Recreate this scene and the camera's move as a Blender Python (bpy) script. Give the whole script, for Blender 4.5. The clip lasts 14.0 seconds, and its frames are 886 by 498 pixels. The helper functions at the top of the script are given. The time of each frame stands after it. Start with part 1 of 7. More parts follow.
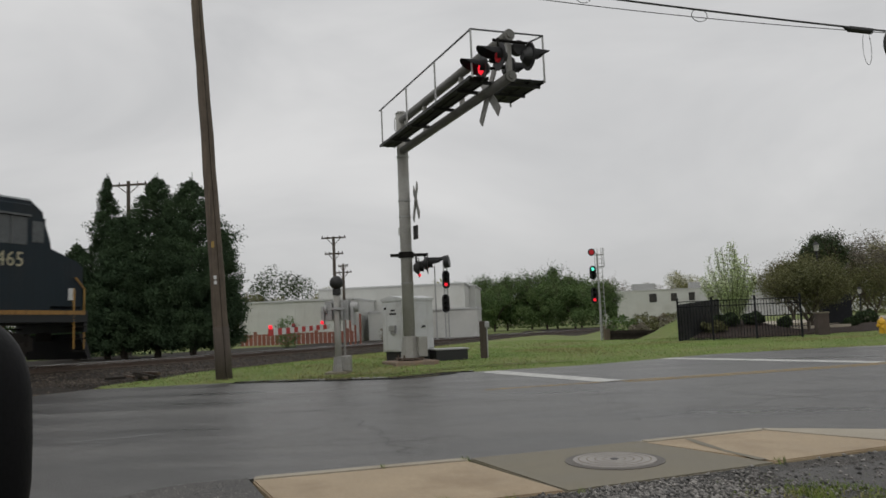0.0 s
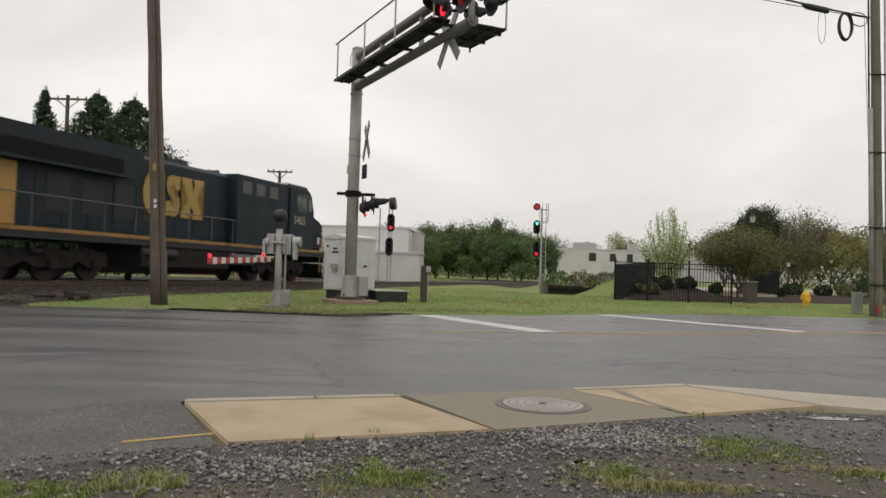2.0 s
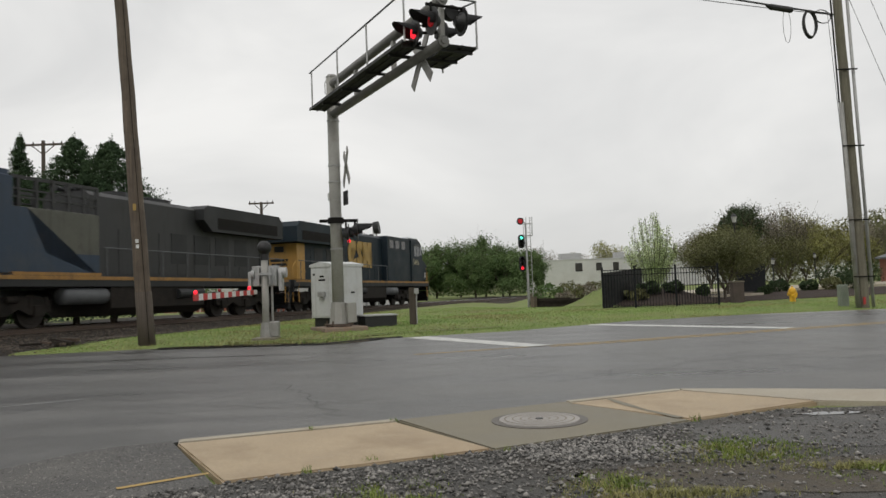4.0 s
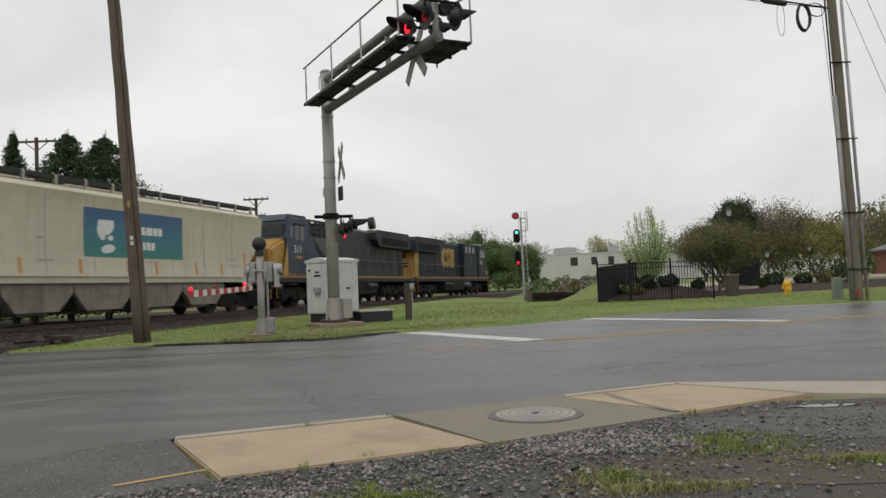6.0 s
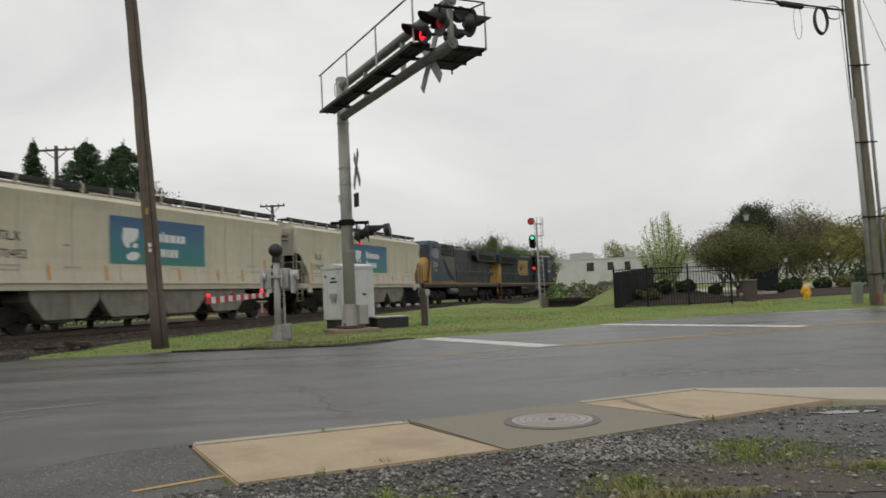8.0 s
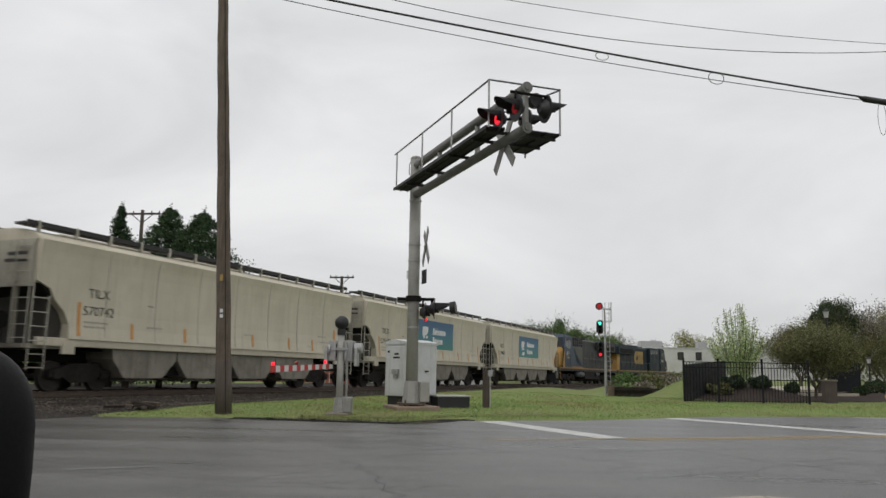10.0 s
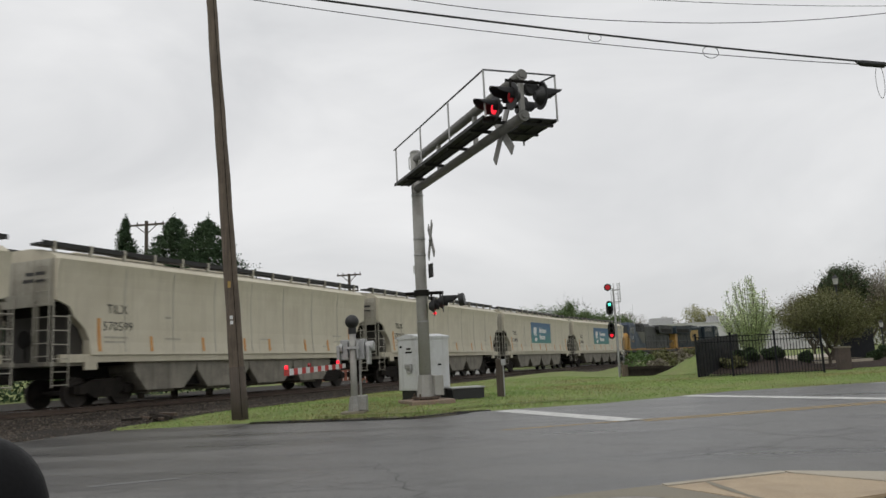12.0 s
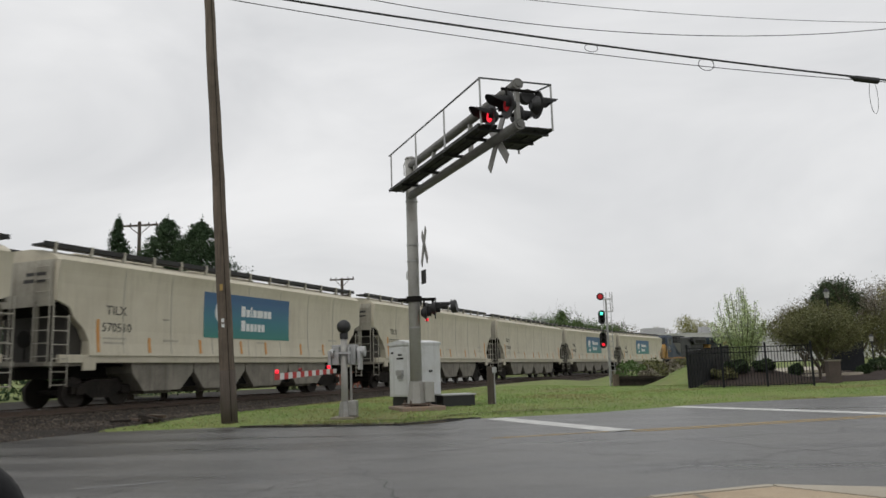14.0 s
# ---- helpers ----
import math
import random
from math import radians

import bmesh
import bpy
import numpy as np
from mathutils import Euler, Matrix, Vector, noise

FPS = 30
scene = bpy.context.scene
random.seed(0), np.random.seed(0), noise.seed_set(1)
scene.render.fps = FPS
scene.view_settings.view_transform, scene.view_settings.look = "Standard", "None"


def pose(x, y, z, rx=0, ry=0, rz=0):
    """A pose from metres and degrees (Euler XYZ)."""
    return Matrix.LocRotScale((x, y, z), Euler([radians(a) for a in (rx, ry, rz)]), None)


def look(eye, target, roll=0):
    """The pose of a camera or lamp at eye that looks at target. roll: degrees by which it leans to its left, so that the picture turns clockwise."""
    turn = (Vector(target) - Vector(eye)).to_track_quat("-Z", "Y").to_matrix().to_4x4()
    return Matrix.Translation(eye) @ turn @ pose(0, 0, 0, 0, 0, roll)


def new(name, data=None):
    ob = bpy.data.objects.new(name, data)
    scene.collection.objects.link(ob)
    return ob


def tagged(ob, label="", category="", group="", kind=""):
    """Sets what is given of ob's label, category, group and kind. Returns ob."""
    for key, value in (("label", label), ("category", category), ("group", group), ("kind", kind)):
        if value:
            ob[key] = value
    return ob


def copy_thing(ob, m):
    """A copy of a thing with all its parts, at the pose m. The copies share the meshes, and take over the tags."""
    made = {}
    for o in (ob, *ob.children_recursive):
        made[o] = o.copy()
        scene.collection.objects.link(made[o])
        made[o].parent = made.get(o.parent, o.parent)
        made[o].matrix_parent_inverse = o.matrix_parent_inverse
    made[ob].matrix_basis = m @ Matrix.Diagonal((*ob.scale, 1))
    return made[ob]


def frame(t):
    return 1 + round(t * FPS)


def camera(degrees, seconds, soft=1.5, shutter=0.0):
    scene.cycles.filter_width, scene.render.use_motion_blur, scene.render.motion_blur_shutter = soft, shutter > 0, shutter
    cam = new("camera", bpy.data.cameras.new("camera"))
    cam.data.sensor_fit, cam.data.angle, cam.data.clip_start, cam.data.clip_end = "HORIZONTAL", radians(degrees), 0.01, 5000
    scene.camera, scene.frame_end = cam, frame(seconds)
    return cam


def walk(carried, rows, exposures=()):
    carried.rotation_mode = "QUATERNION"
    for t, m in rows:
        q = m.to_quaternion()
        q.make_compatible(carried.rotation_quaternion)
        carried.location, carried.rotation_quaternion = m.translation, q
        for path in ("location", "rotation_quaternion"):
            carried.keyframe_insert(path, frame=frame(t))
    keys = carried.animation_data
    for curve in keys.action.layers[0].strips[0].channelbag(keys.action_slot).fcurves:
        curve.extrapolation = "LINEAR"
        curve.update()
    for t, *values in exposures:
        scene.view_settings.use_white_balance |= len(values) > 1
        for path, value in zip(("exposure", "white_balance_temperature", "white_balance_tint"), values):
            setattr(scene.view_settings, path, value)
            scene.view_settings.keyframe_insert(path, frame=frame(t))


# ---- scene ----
cam = camera(59.16, 14.0, soft=1.5, shutter=0.35)
PATH = [
    (0.0, pose(-0.008, 0.004, 1.251, 95.314, 2.378, 5.646)),
    (0.5, pose(-0.017, -0.006, 1.235, 92.756, 1.215, 3.503)),
    (1.0, pose(-0.003, -0.014, 1.212, 88.997, 0.720, 1.892)),
    (1.5, pose(-0.018, -0.015, 1.188, 90.266, -2.478, 1.413)),
    (2.0, pose(-0.021, 0.002, 1.194, 91.327, -1.812, 1.365)),
    (2.5, pose(-0.014, -0.001, 1.203, 92.801, 1.133, 1.029)),
    (5.0, pose(-0.013, 0.010, 1.205, 92.732, 2.330, 0.270)),
    (5.5, pose(-0.011, 0.005, 1.206, 92.531, 2.450, 0.032)),
    (6.0, pose(-0.014, 0.006, 1.206, 92.409, 2.423, 0.145)),
    (6.5, pose(-0.013, 0.004, 1.207, 92.407, 2.303, -0.005)),
    (7.0, pose(-0.016, 0.002, 1.208, 92.409, 2.137, -0.013)),
    (7.5, pose(-0.016, 0.006, 1.203, 92.517, 2.126, 0.206)),
    (8.0, pose(-0.015, -0.003, 1.209, 92.885, 2.575, 1.298)),
    (8.5, pose(-0.010, -0.016, 1.234, 94.902, 3.451, 5.181)),
    (10.8, pose(0.010, -0.002, 1.287, 99.041, -1.671, 5.439)),
    (11.0, pose(0.018, 0.004, 1.300, 98.576, 0.611, 4.926)),
    (11.5, pose(0.001, -0.017, 1.315, 98.211, 2.231, 6.313)),
    (12.0, pose(0.005, -0.020, 1.315, 97.971, 2.777, 6.826)),
    (12.5, pose(0.002, -0.021, 1.316, 97.791, 3.785, 6.993)),
    (13.0, pose(0.004, -0.013, 1.307, 98.642, 4.679, 7.948)),
    (13.5, pose(0.021, -0.008, 1.330, 99.090, 4.150, 7.533)),
    (14.0, pose(0.016, -0.030, 1.333, 98.385, 1.795, 6.215)),
]
EXPOSURES = [(0.0, -0.36, 6550, 10), (0.5, 0.0, 6700, 10), (1.0, 0.20, 6950, 11), (1.5, 0.26, 6950, 11), (2.0, 0.10, 6900, 11),
             (2.5, 0.0, 6800, 10), (5.0, 0.0, 6650, 9), (8.0, -0.05, 6650, 9), (8.5, -0.02, 6600, 10), (11.0, -0.08, 6500, 10),
             (12.5, -0.04, 6500, 10), (14.0, -0.05, 6500, 10)]
walk(cam, PATH, EXPOSURES)

# ---- sky and light: a closed overcast sky with a weak, very wide sun ----
SUN_ELEV, SUN_TURN = 48.0, 200.0
world = bpy.data.worlds.new("overcast_sky")
scene.world = world
world.use_nodes = True
wn, wl = world.node_tree.nodes, world.node_tree.links
wn.clear()
w_out = wn.new("ShaderNodeOutputWorld")
w_bg = wn.new("ShaderNodeBackground")
w_sky = wn.new("ShaderNodeTexSky")
w_sky.sky_type = "NISHITA"
w_sky.sun_disc = False
w_sky.sun_elevation = radians(SUN_ELEV)
w_sky.sun_rotation = radians(SUN_TURN)
w_co = wn.new("ShaderNodeTexCoord")
w_map = wn.new("ShaderNodeMapping")
w_map.inputs["Scale"].default_value = (1.0, 1.0, 2.6)
w_n1 = wn.new("ShaderNodeTexNoise")
w_n1.inputs["Scale"].default_value = 1.9
w_n1.inputs["Detail"].default_value = 5.0
w_n1.inputs["Roughness"].default_value = 0.52
w_n1.inputs["Distortion"].default_value = 0.5
w_ramp = wn.new("ShaderNodeValToRGB")
w_ramp.color_ramp.elements[0].position = 0.30
w_ramp.color_ramp.elements[0].color = (6.3, 6.38, 6.5, 1)
w_ramp.color_ramp.elements[1].position = 0.72
w_ramp.color_ramp.elements[1].color = (8.9, 8.9, 8.9, 1)
w_mix = wn.new("ShaderNodeMixRGB")
w_mix.inputs[0].default_value = 0.96
wl.new(w_co.outputs["Generated"], w_map.inputs["Vector"])
wl.new(w_map.outputs["Vector"], w_n1.inputs["Vector"])
wl.new(w_n1.outputs["Fac"], w_ramp.inputs["Fac"])
wl.new(w_sky.outputs["Color"], w_mix.inputs[1])
wl.new(w_ramp.outputs["Color"], w_mix.inputs[2])
# an overcast sky is brighter overhead than along the horizon
w_sep = wn.new("ShaderNodeSeparateXYZ")
w_lift = wn.new("ShaderNodeMapRange")
w_lift.inputs["From Min"].default_value, w_lift.inputs["From Max"].default_value = 0.0, 1.0
w_lift.inputs["To Min"].default_value, w_lift.inputs["To Max"].default_value = 0.87, 1.18
w_mul = wn.new("ShaderNodeMixRGB")
w_mul.blend_type = "MULTIPLY"
w_mul.inputs[0].default_value = 1.0
wl.new(w_co.outputs["Generated"], w_sep.inputs[0])
wl.new(w_sep.outputs["Z"], w_lift.inputs["Value"])
wl.new(w_mix.outputs["Color"], w_mul.inputs[1])
wl.new(w_lift.outputs["Result"], w_mul.inputs[2])
wl.new(w_mul.outputs["Color"], w_bg.inputs["Color"])
w_bg.inputs["Strength"].default_value = 0.108
wl.new(w_bg.outputs["Background"], w_out.inputs["Surface"])

sun_data = bpy.data.lights.new("sun", "SUN")
sun_data.energy = 0.5
sun_data.angle = radians(40)
sun_data.color = (1.0, 0.97, 0.92)
sun = new("sun", sun_data)
sun.matrix_world = look((0, 0, 30), (8, 22, 0))


# ---- materials ----
def material(name, c1, c2, scale=4.0, rough=(0.55, 0.8), metal=0.0, bump=0.15, grain=60.0, grime=None, streak=0.0,
             island=0.0, spec=0.5, stretch=(1, 1, 1)):
    """Two colours mixed by a broad noise, darkened by a fine one; grime: (colour, amount, scale) in patches; streak: vertical runs."""
    m = bpy.data.materials.new(name)
    m.use_nodes = True
    nt = m.node_tree
    n, l = nt.nodes, nt.links
    b = n["Principled BSDF"]
    b.inputs["Metallic"].default_value = metal
    b.inputs["Specular IOR Level"].default_value = spec
    co = n.new("ShaderNodeTexCoord")
    mp = n.new("ShaderNodeMapping")
    mp.inputs["Scale"].default_value = stretch
    l.new(co.outputs["Object"], mp.inputs["Vector"])
    n1 = n.new("ShaderNodeTexNoise")
    n1.inputs["Scale"].default_value = scale
    n1.inputs["Detail"].default_value = 6
    n1.inputs["Roughness"].default_value = 0.6
    l.new(mp.outputs["Vector"], n1.inputs["Vector"])
    r1 = n.new("ShaderNodeMapRange")
    r1.inputs["From Min"].default_value, r1.inputs["From Max"].default_value = 0.32, 0.68
    l.new(n1.outputs["Fac"], r1.inputs["Value"])
    mix = n.new("ShaderNodeMixRGB")
    mix.inputs[1].default_value, mix.inputs[2].default_value = (*c1, 1), (*c2, 1)
    l.new(r1.outputs["Result"], mix.inputs[0])
    col = mix.outputs["Color"]
    n2 = n.new("ShaderNodeTexNoise")
    n2.inputs["Scale"].default_value = grain
    n2.inputs["Detail"].default_value = 4
    l.new(mp.outputs["Vector"], n2.inputs["Vector"])
    r2 = n.new("ShaderNodeMapRange")
    r2.inputs["From Min"].default_value, r2.inputs["From Max"].default_value = 0.3, 0.7
    r2.inputs["To Min"].default_value, r2.inputs["To Max"].default_value = 0.78, 1.15
    l.new(n2.outputs["Fac"], r2.inputs["Value"])
    mul = n.new("ShaderNodeMixRGB")
    mul.blend_type = "MULTIPLY"
    mul.inputs[0].default_value = 1.0
    l.new(col, mul.inputs[1])
    l.new(r2.outputs["Result"], mul.inputs[2])
    col = mul.outputs["Color"]
    if island:
        geo = n.new("ShaderNodeNewGeometry")
        ri = n.new("ShaderNodeMapRange")
        ri.inputs["To Min"].default_value, ri.inputs["To Max"].default_value = 1 - island, 1 + island
        l.new(geo.outputs["Random Per Island"], ri.inputs["Value"])
        mi = n.new("ShaderNodeMixRGB")
        mi.blend_type = "MULTIPLY"
        mi.inputs[0].default_value = 1.0
        l.new(col, mi.inputs[1])
        l.new(ri.outputs["Result"], mi.inputs[2])
        col = mi.outputs["Color"]
    if grime:
        gc, amount, gs = grime
        ng = n.new("ShaderNodeTexNoise")
        ng.inputs["Scale"].default_value = gs
        ng.inputs["Detail"].default_value = 7
        ng.inputs["Roughness"].default_value = 0.65
        l.new(co.outputs["Object"], ng.inputs["Vector"])
        rg = n.new("ShaderNodeMapRange")
        rg.inputs["From Min"].default_value, rg.inputs["From Max"].default_value = 0.48, 0.72
        rg.inputs["To Max"].default_value = amount
        l.new(ng.outputs["Fac"], rg.inputs["Value"])
        mg = n.new("ShaderNodeMixRGB")
        mg.inputs[2].default_value = (*gc, 1)
        l.new(rg.outputs["Result"], mg.inputs[0])
        l.new(col, mg.inputs[1])
        col = mg.outputs["Color"]
    if streak:
        ms = n.new("ShaderNodeMapping")
        ms.inputs["Scale"].default_value = (5.0, 5.0, 0.25)
        l.new(co.outputs["Object"], ms.inputs["Vector"])
        ns = n.new("ShaderNodeTexNoise")
        ns.inputs["Scale"].default_value = 1.6
        ns.inputs["Detail"].default_value = 6
        l.new(ms.outputs["Vector"], ns.inputs["Vector"])
        rs = n.new("ShaderNodeMapRange")
        rs.inputs["From Min"].default_value, rs.inputs["From Max"].default_value = 0.5, 0.75
        rs.inputs["To Max"].default_value = streak
        l.new(ns.outputs["Fac"], rs.inputs["Value"])
        mk = n.new("ShaderNodeMixRGB")
        mk.inputs[2].default_value = (c1[0] * 0.35, c1[1] * 0.32, c1[2] * 0.28, 1)
        l.new(rs.outputs["Result"], mk.inputs[0])
        l.new(col, mk.inputs[1])
        col = mk.outputs["Color"]
    l.new(col, b.inputs["Base Color"])
    rr = n.new("ShaderNodeMapRange")
    rr.inputs["From Min"].default_value, rr.inputs["From Max"].default_value = 0.3, 0.7
    rr.inputs["To Min"].default_value, rr.inputs["To Max"].default_value = rough
    l.new(n1.outputs["Fac"], rr.inputs["Value"])
    l.new(rr.outputs["Result"], b.inputs["Roughness"])
    if bump:
        bp = n.new("ShaderNodeBump")
        bp.inputs["Strength"].default_value = bump
        bp.inputs["Distance"].default_value = 0.02
        l.new(n2.outputs["Fac"], bp.inputs["Height"])
        l.new(bp.outputs["Normal"], b.inputs["Normal"])
    return m


def glow(name, colour, strength):
    m = material(name, colour, colour, bump=0)
    b = m.node_tree.nodes["Principled BSDF"]
    b.inputs["Emission Color"].default_value = (*colour, 1)
    b.inputs["Emission Strength"].default_value = strength
    return m


asphalt = material("asphalt", (0.034, 0.033, 0.032), (0.108, 0.105, 0.099), 0.55, (0.24, 0.46), 0, 0.6, 48,
                   ((0.036, 0.036, 0.036), 0.75, 0.45), stretch=(0.6, 1.5, 1))
asphalt_rough = material("rough_asphalt", (0.068, 0.066, 0.063), (0.135, 0.13, 0.122), 1.5, (0.6, 0.85), 0, 0.9, 75)
for _nd in asphalt.node_tree.nodes:
    if _nd.bl_idname == "ShaderNodeTexNoise" and abs(_nd.inputs["Scale"].default_value - 48) < 0.1:
        asphalt.node_tree.links.new(asphalt.node_tree.nodes["Texture Coordinate"].outputs["Object"], _nd.inputs["Vector"])
    if _nd.bl_idname == "ShaderNodeMapping":
        _nd.inputs["Rotation"].default_value = (0, 0, radians(-24))
        _nd.inputs["Scale"].default_value = (0.22, 1.7, 1)
    if _nd.bl_idname == "ShaderNodeMapRange" and abs(_nd.inputs["To Min"].default_value - 0.78) < 0.01:
        _nd.inputs["To Min"].default_value, _nd.inputs["To Max"].default_value = 0.46, 1.50
    if _nd.bl_idname == "ShaderNodeMapRange" and abs(_nd.inputs["From Min"].default_value - 0.32) < 0.001:
        _nd.inputs["From Min"].default_value, _nd.inputs["From Max"].default_value = 0.38, 0.62
tar = material("crack_tar", (0.02, 0.02, 0.021), (0.035, 0.034, 0.034), 6, (0.5, 0.7))
wet = material("puddle_water", (0.03, 0.03, 0.028), (0.04, 0.038, 0.035), 2, (0.03, 0.06), 0, 0.0, 20)
paint_white = material("road_paint_white", (0.48, 0.48, 0.46), (0.66, 0.66, 0.63), 3, (0.5, 0.7), 0, 0.2, 90,
                       ((0.13, 0.13, 0.13), 0.75, 5.0))
paint_faint = material("worn_road_paint", (0.16, 0.16, 0.16), (0.22, 0.22, 0.215), 3, (0.5, 0.7), 0, 0.2, 90,
                       ((0.09, 0.09, 0.09), 0.9, 4.0))
paint_yellow = material("road_paint_yellow", (0.38, 0.25, 0.07), (0.46, 0.30, 0.08), 3, (0.5, 0.7), 0, 0.2, 90,
                        ((0.10, 0.10, 0.095), 0.8, 3.0))
concrete_tan = material("tan_concrete", (0.36, 0.275, 0.175), (0.44, 0.345, 0.232), 1.6, (0.55, 0.8), 0, 0.25, 120,
                        ((0.21, 0.145, 0.085), 0.6, 1.1))
concrete_grey = material("grey_concrete", (0.165, 0.147, 0.105), (0.23, 0.205, 0.15), 1.4, (0.5, 0.8), 0, 0.25, 120,
                         ((0.16, 0.14, 0.11), 0.5, 1.6))
concrete_pale = material("pale_concrete", (0.34, 0.30, 0.23), (0.42, 0.375, 0.30), 1.5, (0.55, 0.8), 0, 0.25, 110,
                         ((0.25, 0.2, 0.14), 0.5, 1.4))
soil = material("dark_soil", (0.045, 0.036, 0.025), (0.11, 0.09, 0.064), 3.5, (0.55, 0.95), 0, 1.0, 60, ((0.04, 0.034, 0.027), 0.8, 2.0))
lawn = material("lawn_ground", (0.15, 0.205, 0.065), (0.22, 0.255, 0.095), 0.7, (0.8, 1.0), 0, 0.6, 40,
                ((0.21, 0.17, 0.10), 0.6, 0.5))
grass_blade = material("grass_blade", (0.20, 0.315, 0.085), (0.33, 0.42, 0.15), 0.35, (0.6, 0.9), 0, 0, 20, island=0.18)
straw = material("dry_grass", (0.32, 0.28, 0.13), (0.23, 0.25, 0.09), 0.9, (0.7, 0.95), 0, 0, 20, island=0.4)
gravel_bed = material("gravel_bed", (0.036, 0.034, 0.031), (0.10, 0.096, 0.088), 28.0, (0.5, 0.9), 0, 1.0, 90, ((0.07, 0.055, 0.04), 0.8, 1.1))
gravel_stone = material("gravel_stone", (0.10, 0.096, 0.09), (0.25, 0.236, 0.218), 9.0, (0.5, 0.8), 0, 0.3, 60, island=0.85)
ballast_stone = material("ballast_stone", (0.062, 0.052, 0.043), (0.145, 0.122, 0.10), 6.0, (0.6, 0.9), 0, 0.3, 60, island=0.5)
ballast_bed = material("ballast_bed", (0.022, 0.019, 0.017), (0.055, 0.048, 0.041), 4.0, (0.7, 0.95), 0, 1.0, 30)
rail_steel = material("rail_steel", (0.10, 0.075, 0.06), (0.16, 0.12, 0.095), 8, (0.4, 0.7), 0.6, 0.2, 60)
rail_top_steel = material("polished_rail_top", (0.5, 0.5, 0.5), (0.6, 0.6, 0.6), 8, (0.18, 0.3), 1.0, 0, 60)
creosote = material("creosoted_tie", (0.022, 0.018, 0.015), (0.045, 0.038, 0.032), 5, (0.7, 0.9), 0, 0.5, 50)
pole_wood = material("weathered_pole_wood", (0.10, 0.076, 0.056), (0.19, 0.15, 0.113), 2.6, (0.7, 0.9), 0, 0.7, 30,
                     ((0.055, 0.042, 0.032), 0.7, 1.2), stretch=(9, 9, 0.35))
pole_wood_dark = material("dark_pole_wood", (0.06, 0.048, 0.036), (0.12, 0.095, 0.075), 2.6, (0.7, 0.9), 0, 0.7, 30, stretch=(9, 9, 0.35))
pole_green = material("treated_pole_wood", (0.13, 0.12, 0.085), (0.21, 0.195, 0.145), 2.4, (0.7, 0.9), 0, 0.6, 30,
                      ((0.09, 0.08, 0.06), 0.6, 1.0), stretch=(9, 9, 0.35))
galvanised = material("galvanised_steel", (0.265, 0.262, 0.247), (0.355, 0.35, 0.33), 2.5, (0.42, 0.62), 0.35, 0.1, 60,
                      ((0.18, 0.15, 0.12), 0.6, 2.0), streak=0.25)
aluminium = material("dull_aluminium", (0.36, 0.365, 0.36), (0.46, 0.46, 0.455), 5, (0.4, 0.6), 0.3, 0.1, 60, ((0.2, 0.18, 0.16), 0.5, 4.0))
case_paint = material("silver_case_paint", (0.58, 0.59, 0.59), (0.66, 0.67, 0.67), 2.2, (0.4, 0.6), 0.1, 0.05, 60,
                      ((0.33, 0.31, 0.28), 0.5, 2.2), streak=0.25)
# darker copy of the galvanised steel, with the arm's underside shade in its colour
arm_steel = material("shaded_weathered_arm_steel", (0.15, 0.148, 0.14), (0.22, 0.217, 0.205), 2.5, (0.45, 0.65), 0.1, 0.1, 60, ((0.11, 0.095, 0.08), 0.6, 2.0), streak=0.2)
mast_paint = material("weathered_mast_paint", (0.30, 0.295, 0.272), (0.37, 0.363, 0.335), 2.0, (0.5, 0.7), 0, 0.08, 60, ((0.20, 0.175, 0.14), 0.45, 1.6))
# even dark brown painted for the shade deep in the hopper ends
hopper_recess = material("end_recess_shade", (0.028, 0.025, 0.021), (0.05, 0.045, 0.038), 2.0, (0.7, 0.9), 0, 0.2, 40)
black_metal = material("black_paint", (0.012, 0.012, 0.013), (0.024, 0.024, 0.024), 6, (0.4, 0.65), 0, 0.1, 60)
grating = material("dark_grating", (0.02, 0.02, 0.02), (0.035, 0.035, 0.034), 6, (0.5, 0.7), 0.3, 0.2, 60)
black_plastic = material("black_mirror_plastic", (0.004, 0.004, 0.0045), (0.006, 0.006, 0.007), 30, (0.5, 0.65), 0, 0.05, 300, spec=0.12)
fence_black = material("fence_black", (0.010, 0.011, 0.013), (0.018, 0.019, 0.022), 6, (0.4, 0.6), 0, 0.05, 60)
cable_black = material("cable_black", (0.02, 0.02, 0.02), (0.03, 0.03, 0.03), 6, (0.5, 0.7), 0, 0.1, 60)
rust_box = material("rusty_concrete", (0.20, 0.15, 0.11), (0.31, 0.25, 0.19), 3, (0.7, 0.9), 0, 0.4, 50, ((0.22, 0.10, 0.05), 0.8, 3.0))
hopper_paint = material("cream_hopper_paint", (0.53, 0.485, 0.375), (0.60, 0.555, 0.44), 0.8, (0.42, 0.6), 0, 0.02, 220,
                        ((0.36, 0.31, 0.22), 0.35, 0.6), streak=0.20)
hopper_end = material("weathered_hopper_end", (0.38, 0.36, 0.30), (0.47, 0.445, 0.37), 1.2, (0.5, 0.7), 0, 0.05, 40,
                      ((0.18, 0.16, 0.13), 0.6, 1.0), streak=0.5)
# dusty cream paint, darkened to carry the shade beneath the cars
hopper_under = material("shaded_dusty_underframe_paint", (0.20, 0.185, 0.15), (0.28, 0.26, 0.212), 1.0, (0.6, 0.8), 0, 0.1, 40,
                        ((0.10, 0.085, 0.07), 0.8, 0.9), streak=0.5)
